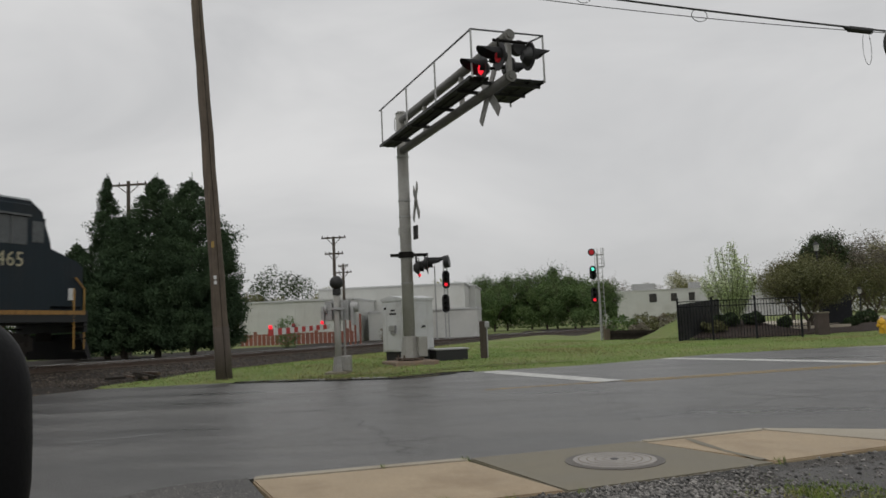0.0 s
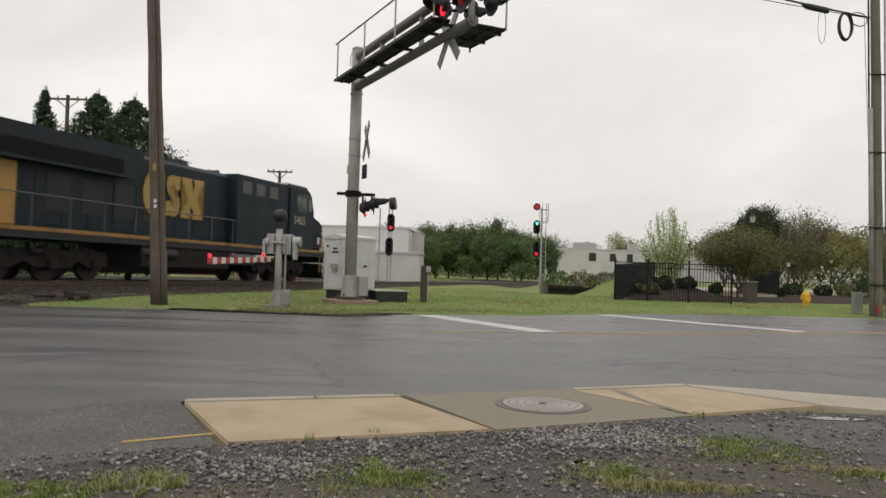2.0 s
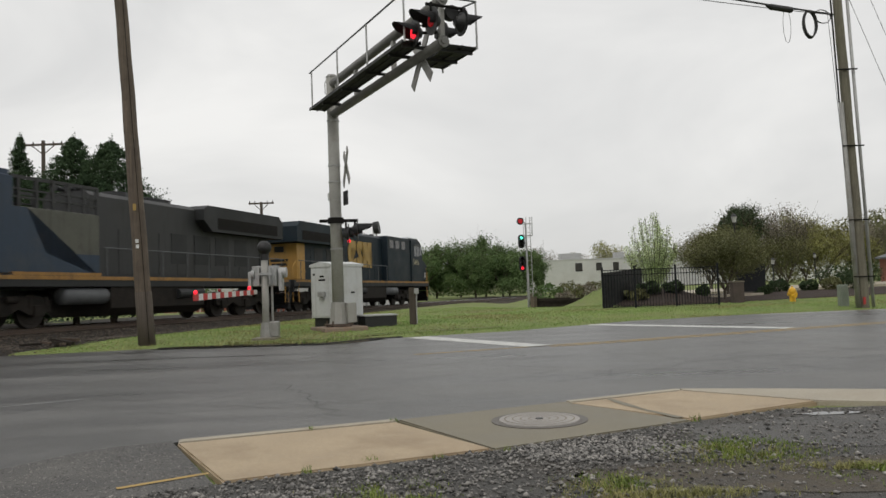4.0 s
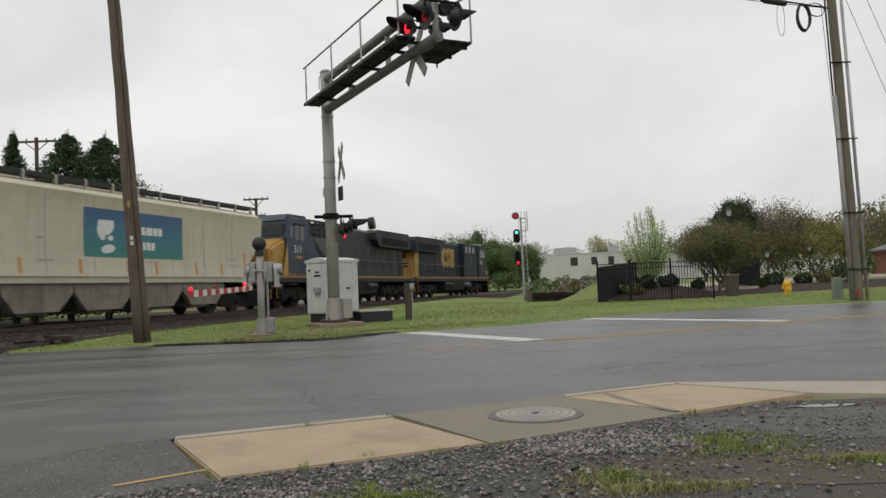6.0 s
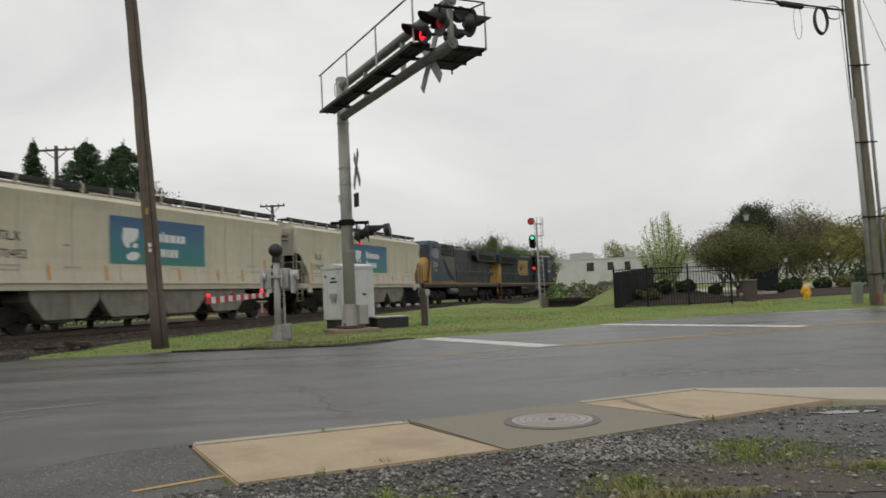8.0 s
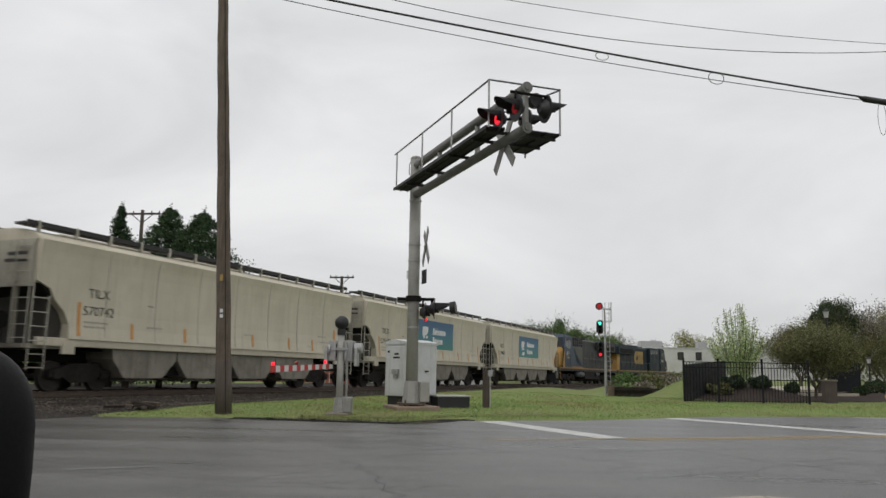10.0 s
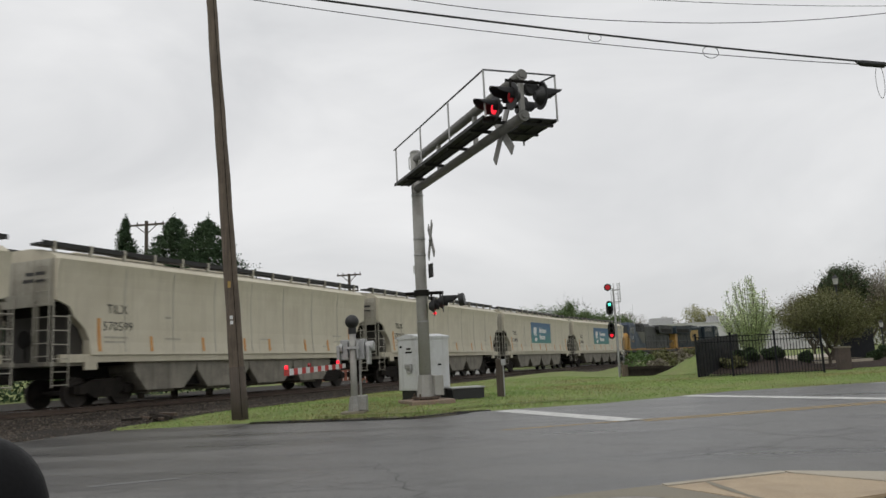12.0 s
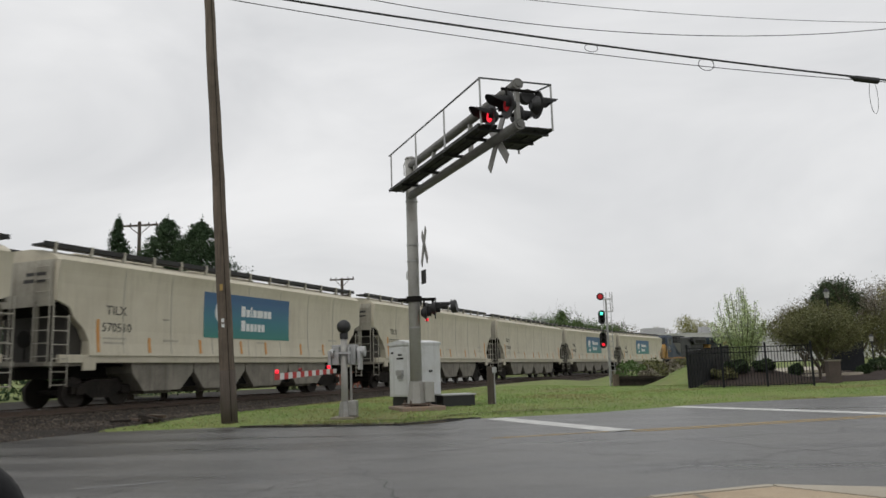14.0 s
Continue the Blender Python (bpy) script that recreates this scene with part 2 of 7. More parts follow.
# near-black of dark fittings; also shade painted inside and under the hoppers
dark_shadow = material("dark_steel_and_shade", (0.008, 0.0075, 0.007), (0.018, 0.016, 0.014), 3, (0.6, 0.85), 0.2, 0.2, 50)
truck_iron = material("grimy_cast_iron", (0.018, 0.016, 0.014), (0.042, 0.036, 0.031), 3, (0.6, 0.85), 0.3, 0.3, 50)
wheel_steel = material("wheel_steel", (0.03, 0.026, 0.023), (0.06, 0.05, 0.043), 5, (0.5, 0.8), 0.5, 0.2, 50)
orange_mark = material("orange_stripe", (0.55, 0.23, 0.05), (0.62, 0.30, 0.08), 3, (0.5, 0.7), 0, 0.05, 50, ((0.35, 0.25, 0.12), 0.5, 3.0))
logo_blue = bpy.data.materials.new("logo_panel_blue_to_green")
logo_blue.use_nodes = True
_n, _l = logo_blue.node_tree.nodes, logo_blue.node_tree.links
_c = _n.new("ShaderNodeTexCoord")
_s = _n.new("ShaderNodeSeparateXYZ")
_r = _n.new("ShaderNodeValToRGB")
_m = _n.new("ShaderNodeMapRange")
_m.inputs["From Min"].default_value, _m.inputs["From Max"].default_value = 2.2, 3.85
_r.color_ramp.elements[0].position, _r.color_ramp.elements[0].color = 0.0, (0.03, 0.19, 0.16, 1)
_r.color_ramp.elements[1].position, _r.color_ramp.elements[1].color = 0.85, (0.045, 0.12, 0.24, 1)
_mid = _r.color_ramp.elements.new(0.42)
_mid.color = (0.035, 0.17, 0.22, 1)
_l.new(_c.outputs["Object"], _s.inputs[0])
_l.new(_s.outputs["Z"], _m.inputs["Value"])
_l.new(_m.outputs["Result"], _r.inputs["Fac"])
_l.new(_r.outputs["Color"], _n["Principled BSDF"].inputs["Base Color"])
_n["Principled BSDF"].inputs["Roughness"].default_value = 0.45
letter_white = material("letter_white", (0.66, 0.67, 0.66), (0.74, 0.75, 0.74), 4, (0.45, 0.6), 0, 0, 50)
letter_black = material("letter_black", (0.03, 0.03, 0.03), (0.055, 0.052, 0.05), 4, (0.5, 0.7), 0, 0, 50)
loco_blue = material("dark_blue_loco_paint", (0.0065, 0.0150, 0.0225), (0.0115, 0.0225, 0.032), 0.9, (0.48, 0.7), 0, 0.05, 40,
                     ((0.024, 0.023, 0.022), 0.5, 0.8), streak=0.3, spec=0.3)
loco_blue_old = material("faded_blue_loco_paint", (0.014, 0.031, 0.060), (0.021, 0.042, 0.076), 0.9, (0.4, 0.6), 0, 0.05, 40,
                         ((0.06, 0.06, 0.06), 0.5, 0.8), streak=0.3)
loco_grey = material("weathered_grey_loco_paint", (0.024, 0.025, 0.027), (0.042, 0.042, 0.042), 0.8, (0.5, 0.7), 0, 0.05, 40,
                     ((0.025, 0.024, 0.023), 0.8, 0.7), streak=0.5)
loco_dark = material("sooty_loco_paint", (0.010, 0.011, 0.012), (0.019, 0.020, 0.021), 0.9, (0.5, 0.75), 0, 0.1, 40)
loco_yellow = material("loco_yellow_paint", (0.43, 0.235, 0.05), (0.52, 0.295, 0.07), 1.2, (0.4, 0.6), 0, 0.05, 40,
                       ((0.20, 0.13, 0.06), 0.6, 1.2), streak=0.35)
loco_stripe = material("dirty_sill_stripe", (0.30, 0.155, 0.04), (0.38, 0.205, 0.05), 1.0, (0.5, 0.7), 0, 0.05, 40,
                       ((0.07, 0.05, 0.035), 0.9, 0.9), streak=0.5)
loco_panel = material("olive_grey_loco_panel", (0.075, 0.076, 0.062), (0.11, 0.11, 0.09), 0.8, (0.5, 0.7), 0, 0.05, 40, ((0.04, 0.036, 0.03), 0.7, 0.9), streak=0.5)
number_paint = material("faded_number_paint", (0.40, 0.36, 0.24), (0.48, 0.43, 0.30), 3, (0.5, 0.7), 0, 0, 40)
cab_roof = material("silver_cab_roof", (0.46, 0.48, 0.50), (0.56, 0.58, 0.6), 2.0, (0.3, 0.5), 0.1, 0.05, 40)
# base grey is raised to paint the sky's reflection into the panes
window_glass = material("dark_cab_glass", (0.05, 0.058, 0.06), (0.07, 0.078, 0.08), 3, (0.04, 0.08), 0, 0, 40)
handrail_grey = material("handrail_paint", (0.08, 0.085, 0.09), (0.12, 0.125, 0.13), 4, (0.5, 0.7), 0, 0, 50)
red_glow = glow("red_lamp", (1.0, 0.02, 0.04), 1.3)
red_faint = glow("fading_red_lamp", (0.5, 0.012, 0.02), 0.14)
red_dim = material("red_lens", (0.20, 0.008, 0.012), (0.28, 0.012, 0.015), 5, (0.15, 0.3), 0, 0, 30)
green_glow = glow("green_lamp", (0.10, 0.9, 0.62), 2.2)
gate_red = material("gate_red", (0.42, 0.035, 0.03), (0.5, 0.05, 0.045), 4, (0.4, 0.6), 0, 0, 40)
gate_white = material("gate_white", (0.62, 0.62, 0.60), (0.7, 0.7, 0.68), 4, (0.4, 0.6), 0, 0, 40)
hydrant_yellow = material("hydrant_yellow", (0.72, 0.40, 0.02), (0.78, 0.46, 0.03), 4, (0.4, 0.55), 0, 0.05, 50)
building_white = material("white_metal_siding", (0.52, 0.53, 0.50), (0.60, 0.60, 0.57), 0.3, (0.5, 0.7), 0, 0.05, 20,
                          ((0.4, 0.38, 0.34), 0.5, 0.25))
building_roof = material("pale_roofing", (0.50, 0.51, 0.51), (0.58, 0.58, 0.57), 0.4, (0.5, 0.7), 0, 0.05, 20)
dark_opening = material("dark_glass", (0.03, 0.028, 0.026), (0.05, 0.045, 0.04), 1, (0.1, 0.3), 0, 0, 20)
brick_red = material("red_brick_wall", (0.20, 0.085, 0.06), (0.28, 0.12, 0.085), 1.2, (0.7, 0.9), 0, 0.3, 30)
shingle_grey = material("grey_shingles", (0.13, 0.135, 0.145), (0.19, 0.195, 0.205), 2, (0.7, 0.9), 0, 0.4, 30)
orange_fence = material("rusty_red_post", (0.22, 0.075, 0.05), (0.30, 0.105, 0.065), 2, (0.6, 0.8), 0, 0.1, 40)
mulch = material("dark_mulch", (0.032, 0.023, 0.019), (0.058, 0.043, 0.035), 1.2, (0.8, 1.0), 0, 0.8, 20)
bark = material("bark", (0.07, 0.058, 0.047), (0.13, 0.11, 0.09), 4, (0.8, 0.95), 0, 0.6, 30, stretch=(3, 3, 0.5))
leaf_conifer = material("conifer_needles", (0.038, 0.068, 0.036), (0.066, 0.102, 0.050), 0.6, (0.7, 0.95), 0, 0, 10, island=0.15)
leaf_pine = material("pine_needles", (0.045, 0.068, 0.035), (0.075, 0.10, 0.05), 0.6, (0.6, 0.9), 0, 0, 10, island=0.5)
leaf_spring = material("spring_leaves", (0.33, 0.43, 0.17), (0.55, 0.62, 0.36), 0.7, (0.6, 0.9), 0, 0, 10, island=0.3)
leaf_green = material("fresh_green_leaves", (0.085, 0.145, 0.052), (0.145, 0.205, 0.078), 0.5, (0.6, 0.9), 0, 0, 10, island=0.25)
leaf_olive = material("olive_brown_leaves", (0.115, 0.122, 0.055), (0.175, 0.172, 0.08), 0.5, (0.6, 0.9), 0, 0, 10, island=0.25)
leaf_yellow = material("yellow_green_leaves", (0.21, 0.215, 0.07), (0.30, 0.29, 0.11), 0.4, (0.6, 0.9), 0, 0, 10, island=0.4)
leaf_bare = material("grey_brown_twigs", (0.19, 0.17, 0.13), (0.26, 0.235, 0.18), 0.4, (0.7, 0.9), 0, 0, 10, island=0.3)
leaf_shrub = material("dark_shrub_leaves", (0.03, 0.05, 0.024), (0.055, 0.08, 0.034), 0.9, (0.6, 0.9), 0, 0, 10, island=0.4)
weed_leaf = material("weed_leaves", (0.13, 0.20, 0.04), (0.22, 0.26, 0.07), 2.0, (0.6, 0.9), 0, 0, 10, island=0.4)
for _mat in (fence_black, dark_shadow, truck_iron, creosote, mulch, ballast_bed, ballast_stone, grass_blade, straw, lawn, leaf_conifer, leaf_pine, leaf_spring,
             leaf_green, leaf_olive, leaf_yellow, leaf_bare, leaf_shrub, weed_leaf, bark):
    _mat.node_tree.nodes["Principled BSDF"].inputs["Specular IOR Level"].default_value = 0.15


# ---- mesh helpers ----
def to_object(name, bm, mat, smooth=False):
    me = bpy.data.meshes.new(name)
    bmesh.ops.recalc_face_normals(bm, faces=bm.faces)
    bm.to_mesh(me)
    bm.free()
    me.materials.append(mat)
    if smooth:
        for p in me.polygons:
            p.use_smooth = True
    return new(name, me)


def part(name, bm, mat, parent, label="", smooth=False):
    """Links a bmesh as one mesh object under a thing or a part."""
    ob = to_object(name, bm, mat, smooth)
    ob.parent = parent
    if label:
        ob["label"] = label
    return ob


def thing(name, m, label, category, group="", kind=""):
    ob = new(name)
    ob.empty_display_size = 0.2
    ob.matrix_world = m
    return tagged(ob, label, category, group, kind)


def box(bm, x0, x1, y0, y1, z0, z1, bevel=0.0):
    if bevel:
        m = Matrix.LocRotScale(((x0 + x1) / 2, (y0 + y1) / 2, (z0 + z1) / 2), None, (abs(x1 - x0), abs(y1 - y0), abs(z1 - z0)))
        r = bmesh.ops.create_cube(bm, size=1.0, matrix=m)
        es = list({e for v in r["verts"] for e in v.link_edges})
        bmesh.ops.bevel(bm, geom=es, offset=bevel, segments=2, affect="EDGES", profile=0.6)
        return bm
    v = [bm.verts.new((x, y, z)) for z in (z0, z1) for y in (y0, y1) for x in (x0, x1)]
    for f in ((0, 2, 3, 1), (4, 5, 7, 6), (0, 1, 5, 4), (2, 6, 7, 3), (0, 4, 6, 2), (1, 3, 7, 5)):
        bm.faces.new([v[i] for i in f])
    return bm


def cyl(bm, p0, p1, r0, r1=None, seg=10, caps=True):
    """A cylinder or cone between two points."""
    p0, p1 = Vector(p0), Vector(p1)
    r1 = r0 if r1 is None else r1
    d = (p1 - p0).normalized()
    u = d.orthogonal().normalized()
    w = d.cross(u)
    ring = [u * math.cos(math.tau * k / seg) + w * math.sin(math.tau * k / seg) for k in range(seg)]
    make = bm.verts.new
    a = [make(p0 + q * r0) for q in ring]
    b = [make(p1 + q * r1) for q in ring]
    face = bm.faces.new
    for k in range(seg):
        j = (k + 1) % seg
        face((a[k], a[j], b[j], b[k]))
    if caps:
        face(a[::-1])
        face(b)
    return bm


def ball(bm, c, r, sx=1, sy=1, sz=1, u=12, v=8):
    m = Matrix.LocRotScale(c, None, (sx, sy, sz))
    bmesh.ops.create_uvsphere(bm, u_segments=u, v_segments=v, radius=r, matrix=m)
    return bm


def prism(bm, pts, y0, y1, axis="y"):
    """A polygon in x, z (or x, y with axis z) pulled from y0 to y1."""
    def at(p, h):
        return (p[0], h, p[1]) if axis == "y" else (p[0], p[1], h) if axis == "z" else (h, p[0], p[1])
    a = [bm.verts.new(at(p, y0)) for p in pts]
    b = [bm.verts.new(at(p, y1)) for p in pts]
    bm.faces.new(a)
    bm.faces.new(b[::-1])
    k = len(pts)
    for i in range(k):
        bm.faces.new((a[i], b[i], b[(i + 1) % k], a[(i + 1) % k]))
    return bm


def tube(bm, pts, r, seg=6):
    """One round sweep along the points, closed at both ends."""
    pts = [Vector(p) for p in pts]
    rings, u, last = [], None, len(pts) - 1
    for i, p in enumerate(pts):
        d = (pts[min(i + 1, last)] - pts[max(i - 1, 0)]).normalized()
        if u is None:
            u = d.cross(Vector((0, 0, 1)) if abs(d.z) < 0.95 else Vector((1, 0, 0))).normalized()
        else:
            u = (u - d * u.dot(d)).normalized()
        w = d.cross(u)
        rings.append([bm.verts.new(p + (u * math.cos(math.tau * k / seg) + w * math.sin(math.tau * k / seg)) * r) for k in range(seg)])
    for a, b in zip(rings, rings[1:]):
        for k in range(seg):
            j = (k + 1) % seg
            bm.faces.new((a[k], a[j], b[j], b[k]))
    bm.faces.new(rings[0][::-1])
    bm.faces.new(rings[-1])
    return bm


def B():
    return bmesh.new()


def raw(name, verts, faces, mat):
    me = bpy.data.meshes.new(name)
    me.from_pydata([tuple(map(float, v)) for v in verts], [], [tuple(int(i) for i in f) for f in faces])
    me.materials.append(mat)
    return new(name, me)


def raw_np(name, verts, quads, mat):
    """Fast mesh from arrays: verts (n, 3), faces (m, k)."""
    me = bpy.data.meshes.new(name)
    k = quads.shape[1]
    me.vertices.add(len(verts))
    me.vertices.foreach_set("co", np.asarray(verts, dtype=np.float32).ravel())
    me.loops.add(quads.size)
    me.loops.foreach_set("vertex_index", quads.astype(np.int32).ravel())
    me.polygons.add(len(quads))
    me.polygons.foreach_set("loop_start", np.arange(0, quads.size, k, dtype=np.int32))
    me.polygons.foreach_set("loop_total", np.full(len(quads), k, dtype=np.int32))
    me.update(calc_edges=True)
    me.materials.append(mat)
    return new(name, me)


def lettering(name, text, size, mat, parent, m, label=""):
    """Flat raised letters in the built-in font, as a mesh."""
    cu = bpy.data.curves.new(name, "FONT")
    cu.body, cu.size, cu.extrude, cu.resolution_u = text, size, 0.004, 2
    tmp = new(name + "_src", cu)
    me = bpy.data.meshes.new_from_object(tmp)
    bpy.data.objects.remove(tmp)
    bpy.data.curves.remove(cu)
    me.materials.clear()
    me.materials.append(mat)
    ob = new(name, me)
    ob.parent = parent
    ob.matrix_basis = m
    if label:
        ob["label"] = label
    return ob


# ---- the plan: the track, the road and the lie of the land ----
TRACK_TURN = radians(17.09)
AHEAD = Vector((math.sin(TRACK_TURN), math.cos(TRACK_TURN), 0))
ASIDE = Vector((-math.cos(TRACK_TURN), math.sin(TRACK_TURN), 0))
TRACK_OFF, CURVE_FROM, CURVE_R = 20.52, 60.0, 302.0


def rail_z(s):
    return 0.37 - 0.0095 * (min(max(s, -5.0), 105.0) - 20.0)


def track_point(s, side=0.0, up=0.0):
    """A point of the track by its length s, metres to the far side, and metres over the rails."""
    p = ASIDE * TRACK_OFF + AHEAD * min(s, CURVE_FROM)
    d, n = AHEAD.copy(), ASIDE.copy()
    if s > CURVE_FROM:
        a = (s - CURVE_FROM) / CURVE_R
        p = p + AHEAD * CURVE_R * math.sin(a) - ASIDE * CURVE_R * (1 - math.cos(a))
        d = AHEAD * math.cos(a) - ASIDE * math.sin(a)
        n = ASIDE * math.cos(a) + AHEAD * math.sin(a)
    return p + n * side + Vector((0, 0, rail_z(s) + up))


FAR_EDGE = [(-60, -10.5), (-32, 7.2), (-22, 12.8), (-16, 16.2), (-10.1, 17.75), (-7.1, 18.35), (-4.8, 18.05), (-2.95, 17.85), (-2.0, 19.0),
            (-0.8, 19.4), (1.6, 20.3), (5.35, 23.2), (9.2, 24.5), (14.0, 25.0), (22, 28.6), (45, 39.5), (120, 74)]
NEAR_EDGE = [(-60, -24), (-30, -8.5), (-14, -0.5), (-6.0, 3.5), (-3.4, 5.2), (-2.31, 6.55), (-0.55, 7.2), (1.09, 7.94), (2.4, 8.53), (3.4, 8.25),
             (4.41, 7.95), (5.6, 7.3), (7.2, 6.0), (9.0, 3.5), (10.2, 0.0), (10.8, -8), (17, -8), (17.5, 4), (19, 10),
             (23, 14.5), (30, 18.5), (60, 32), (120, 60)]


def interp(edge, x):
    for (x0, y0), (x1, y1) in zip(edge, edge[1:]):
        if x0 <= x <= x1 and x1 > x0:
            return y0 + (y1 - y0) * (x - x0) / (x1 - x0)
    return None


def track_side(x, y):
    """Length along the track and metres to its far side, for a place."""
    v = Vector((x, y, 0))
    s, d = v.dot(AHEAD), v.dot(ASIDE) - TRACK_OFF
    if s > CURVE_FROM:
        cs, cd = CURVE_FROM, -CURVE_R
        r = math.hypot(s - cs, d - cd)
        a = math.atan2(s - cs, d - cd)
        return CURVE_FROM + a * CURVE_R, r - CURVE_R
    return s, d


def smooth(a, b, v):
    t = min(max((v - a) / (b - a), 0.0), 1.0)
    return t * t * (3 - 2 * t)


def ground_z(x, y):
    s, r = track_side(x, y)
    far = interp(FAR_EDGE, x)
    near = interp(NEAR_EDGE[:11], x) if x < 5.6 else 7.0 - 1.2 * (x - 5.6) if x < 10 else -12.0
    if near is None:
        near = -12.0
    z = 0.0
    if far is not None:
        out = y - far
        z = -0.10 + 0.14 * smooth(-0.2, 0.6, out) + 0.10 * smooth(0.6, 3.5, out)
    if x > 4 and far is not None:
        z = z - 0.06 * smooth(4, 9, x)
        mound = math.exp(-((x - 8.8) / 1.5) ** 2 - ((y - 43.5) / 3.0) ** 2)
        z += 0.85 * mound
    if y > 33:
        z -= 0.50 * math.exp(-((x - 5.0) / 2.4) ** 2) * smooth(34, 43, y)
    if near is not None and y < near + 1.0:
        z = -0.10 + 0.07 * smooth(1.0, -0.1, y - near)
        if -12 < x < 8 and -4 < y < near:
            z += 0.012 * noise.noise((x * 1.3, y * 1.3, 0)) - 0.02 * smooth(0.2, 2.5, near - y)
    bed = rail_z(s) - 0.36
    if -70 < s < 260:
        k = smooth(-6.6, -3.6, r)
        if abs(r) < 60 and not (-6 < s < 11 and r < -2.6):
            z = z * (1 - k) + bed * k
        elif -6 < s < 11:
            z = z * (1 - smooth(-4.5, -2.6, r)) + bed * smooth(-4.5, -2.6, r)
        if r > 5:
            z = bed * (1 - smooth(60, 400, r)) + 0.04 * noise.noise((x * 0.2, y * 0.2, 2))
    return z


def build_ground():
    def axis(lo, hi, outer):
        inner = list(np.arange(lo, hi + 0.01, 0.8))
        return sorted([-o for o in outer if -o < lo]) + inner + sorted(o for o in outer if o > hi)
    xs = axis(-40, 52, [70, 100, 150, 240, 400, 900, 2500])
    ys = axis(-14, 92, [120, 160, 240, 400, 900, 2500])
    verts = [(x, y, ground_z(x, y)) for y in ys for x in xs]
    w = len(xs)
    faces = [(j * w + i, j * w + i + 1, (j + 1) * w + i + 1, (j + 1) * w + i) for j in range(len(ys) - 1) for i in range(w - 1)]
    ob = raw("ground", verts, faces, lawn)
    for p in ob.data.polygons:
        p.use_smooth = True
    return tagged(ob, "patchy spring lawn with worn brown soil", "ground", kind="structure")


build_ground()


def sheet(name, pts, z, mat, label, category, thick=0.1, kind="structure"):
    """A flat polygon slab with its top at z."""
    bm = B()
    prism(bm, pts, z - thick, z, "z")
    bmesh.ops.triangulate(bm, faces=[f for f in bm.faces if len(f.verts) > 4])
    return tagged(to_object(name, bm, mat), label, category, kind=kind)


road = sheet("road", FAR_EDGE[::1] + NEAR_EDGE[::-1], 0.0, asphalt, "damp worn grey asphalt road with fine cracks", "road", 0.14)


def ribbon(bm, pts, width, z=0.004, jitter=0.0, rnd=None):
    """A narrow flat strip along a line, on the road."""
    left, right = [], []
    for i, p in enumerate(pts):
        a, b = Vector(pts[max(i - 1, 0)]), Vector(pts[min(i + 1, len(pts) - 1)])
        d = (b - a).normalized()
        n = Vector((-d.y, d.x))
        w = width / 2 * (1 + (rnd.uniform(-jitter, jitter) if rnd else 0))
        left.append(bm.verts.new((p[0] + n.x * w, p[1] + n.y * w, z)))
        right.append(bm.verts.new((p[0] - n.x * w, p[1] - n.y * w, z)))
    for i in range(len(pts) - 1):
        bm.faces.new((right[i], right[i + 1], left[i + 1], left[i]))


def wiggle(a, b, n, amp, rnd):
    a, b = Vector(a), Vector(b)
    d = b - a
    q = Vector((-d.y, d.x)).normalized()
    return [tuple(a + d * (i / n) + q * (rnd.uniform(-amp, amp) if 0 < i < n else 0)) for i in range(n + 1)]


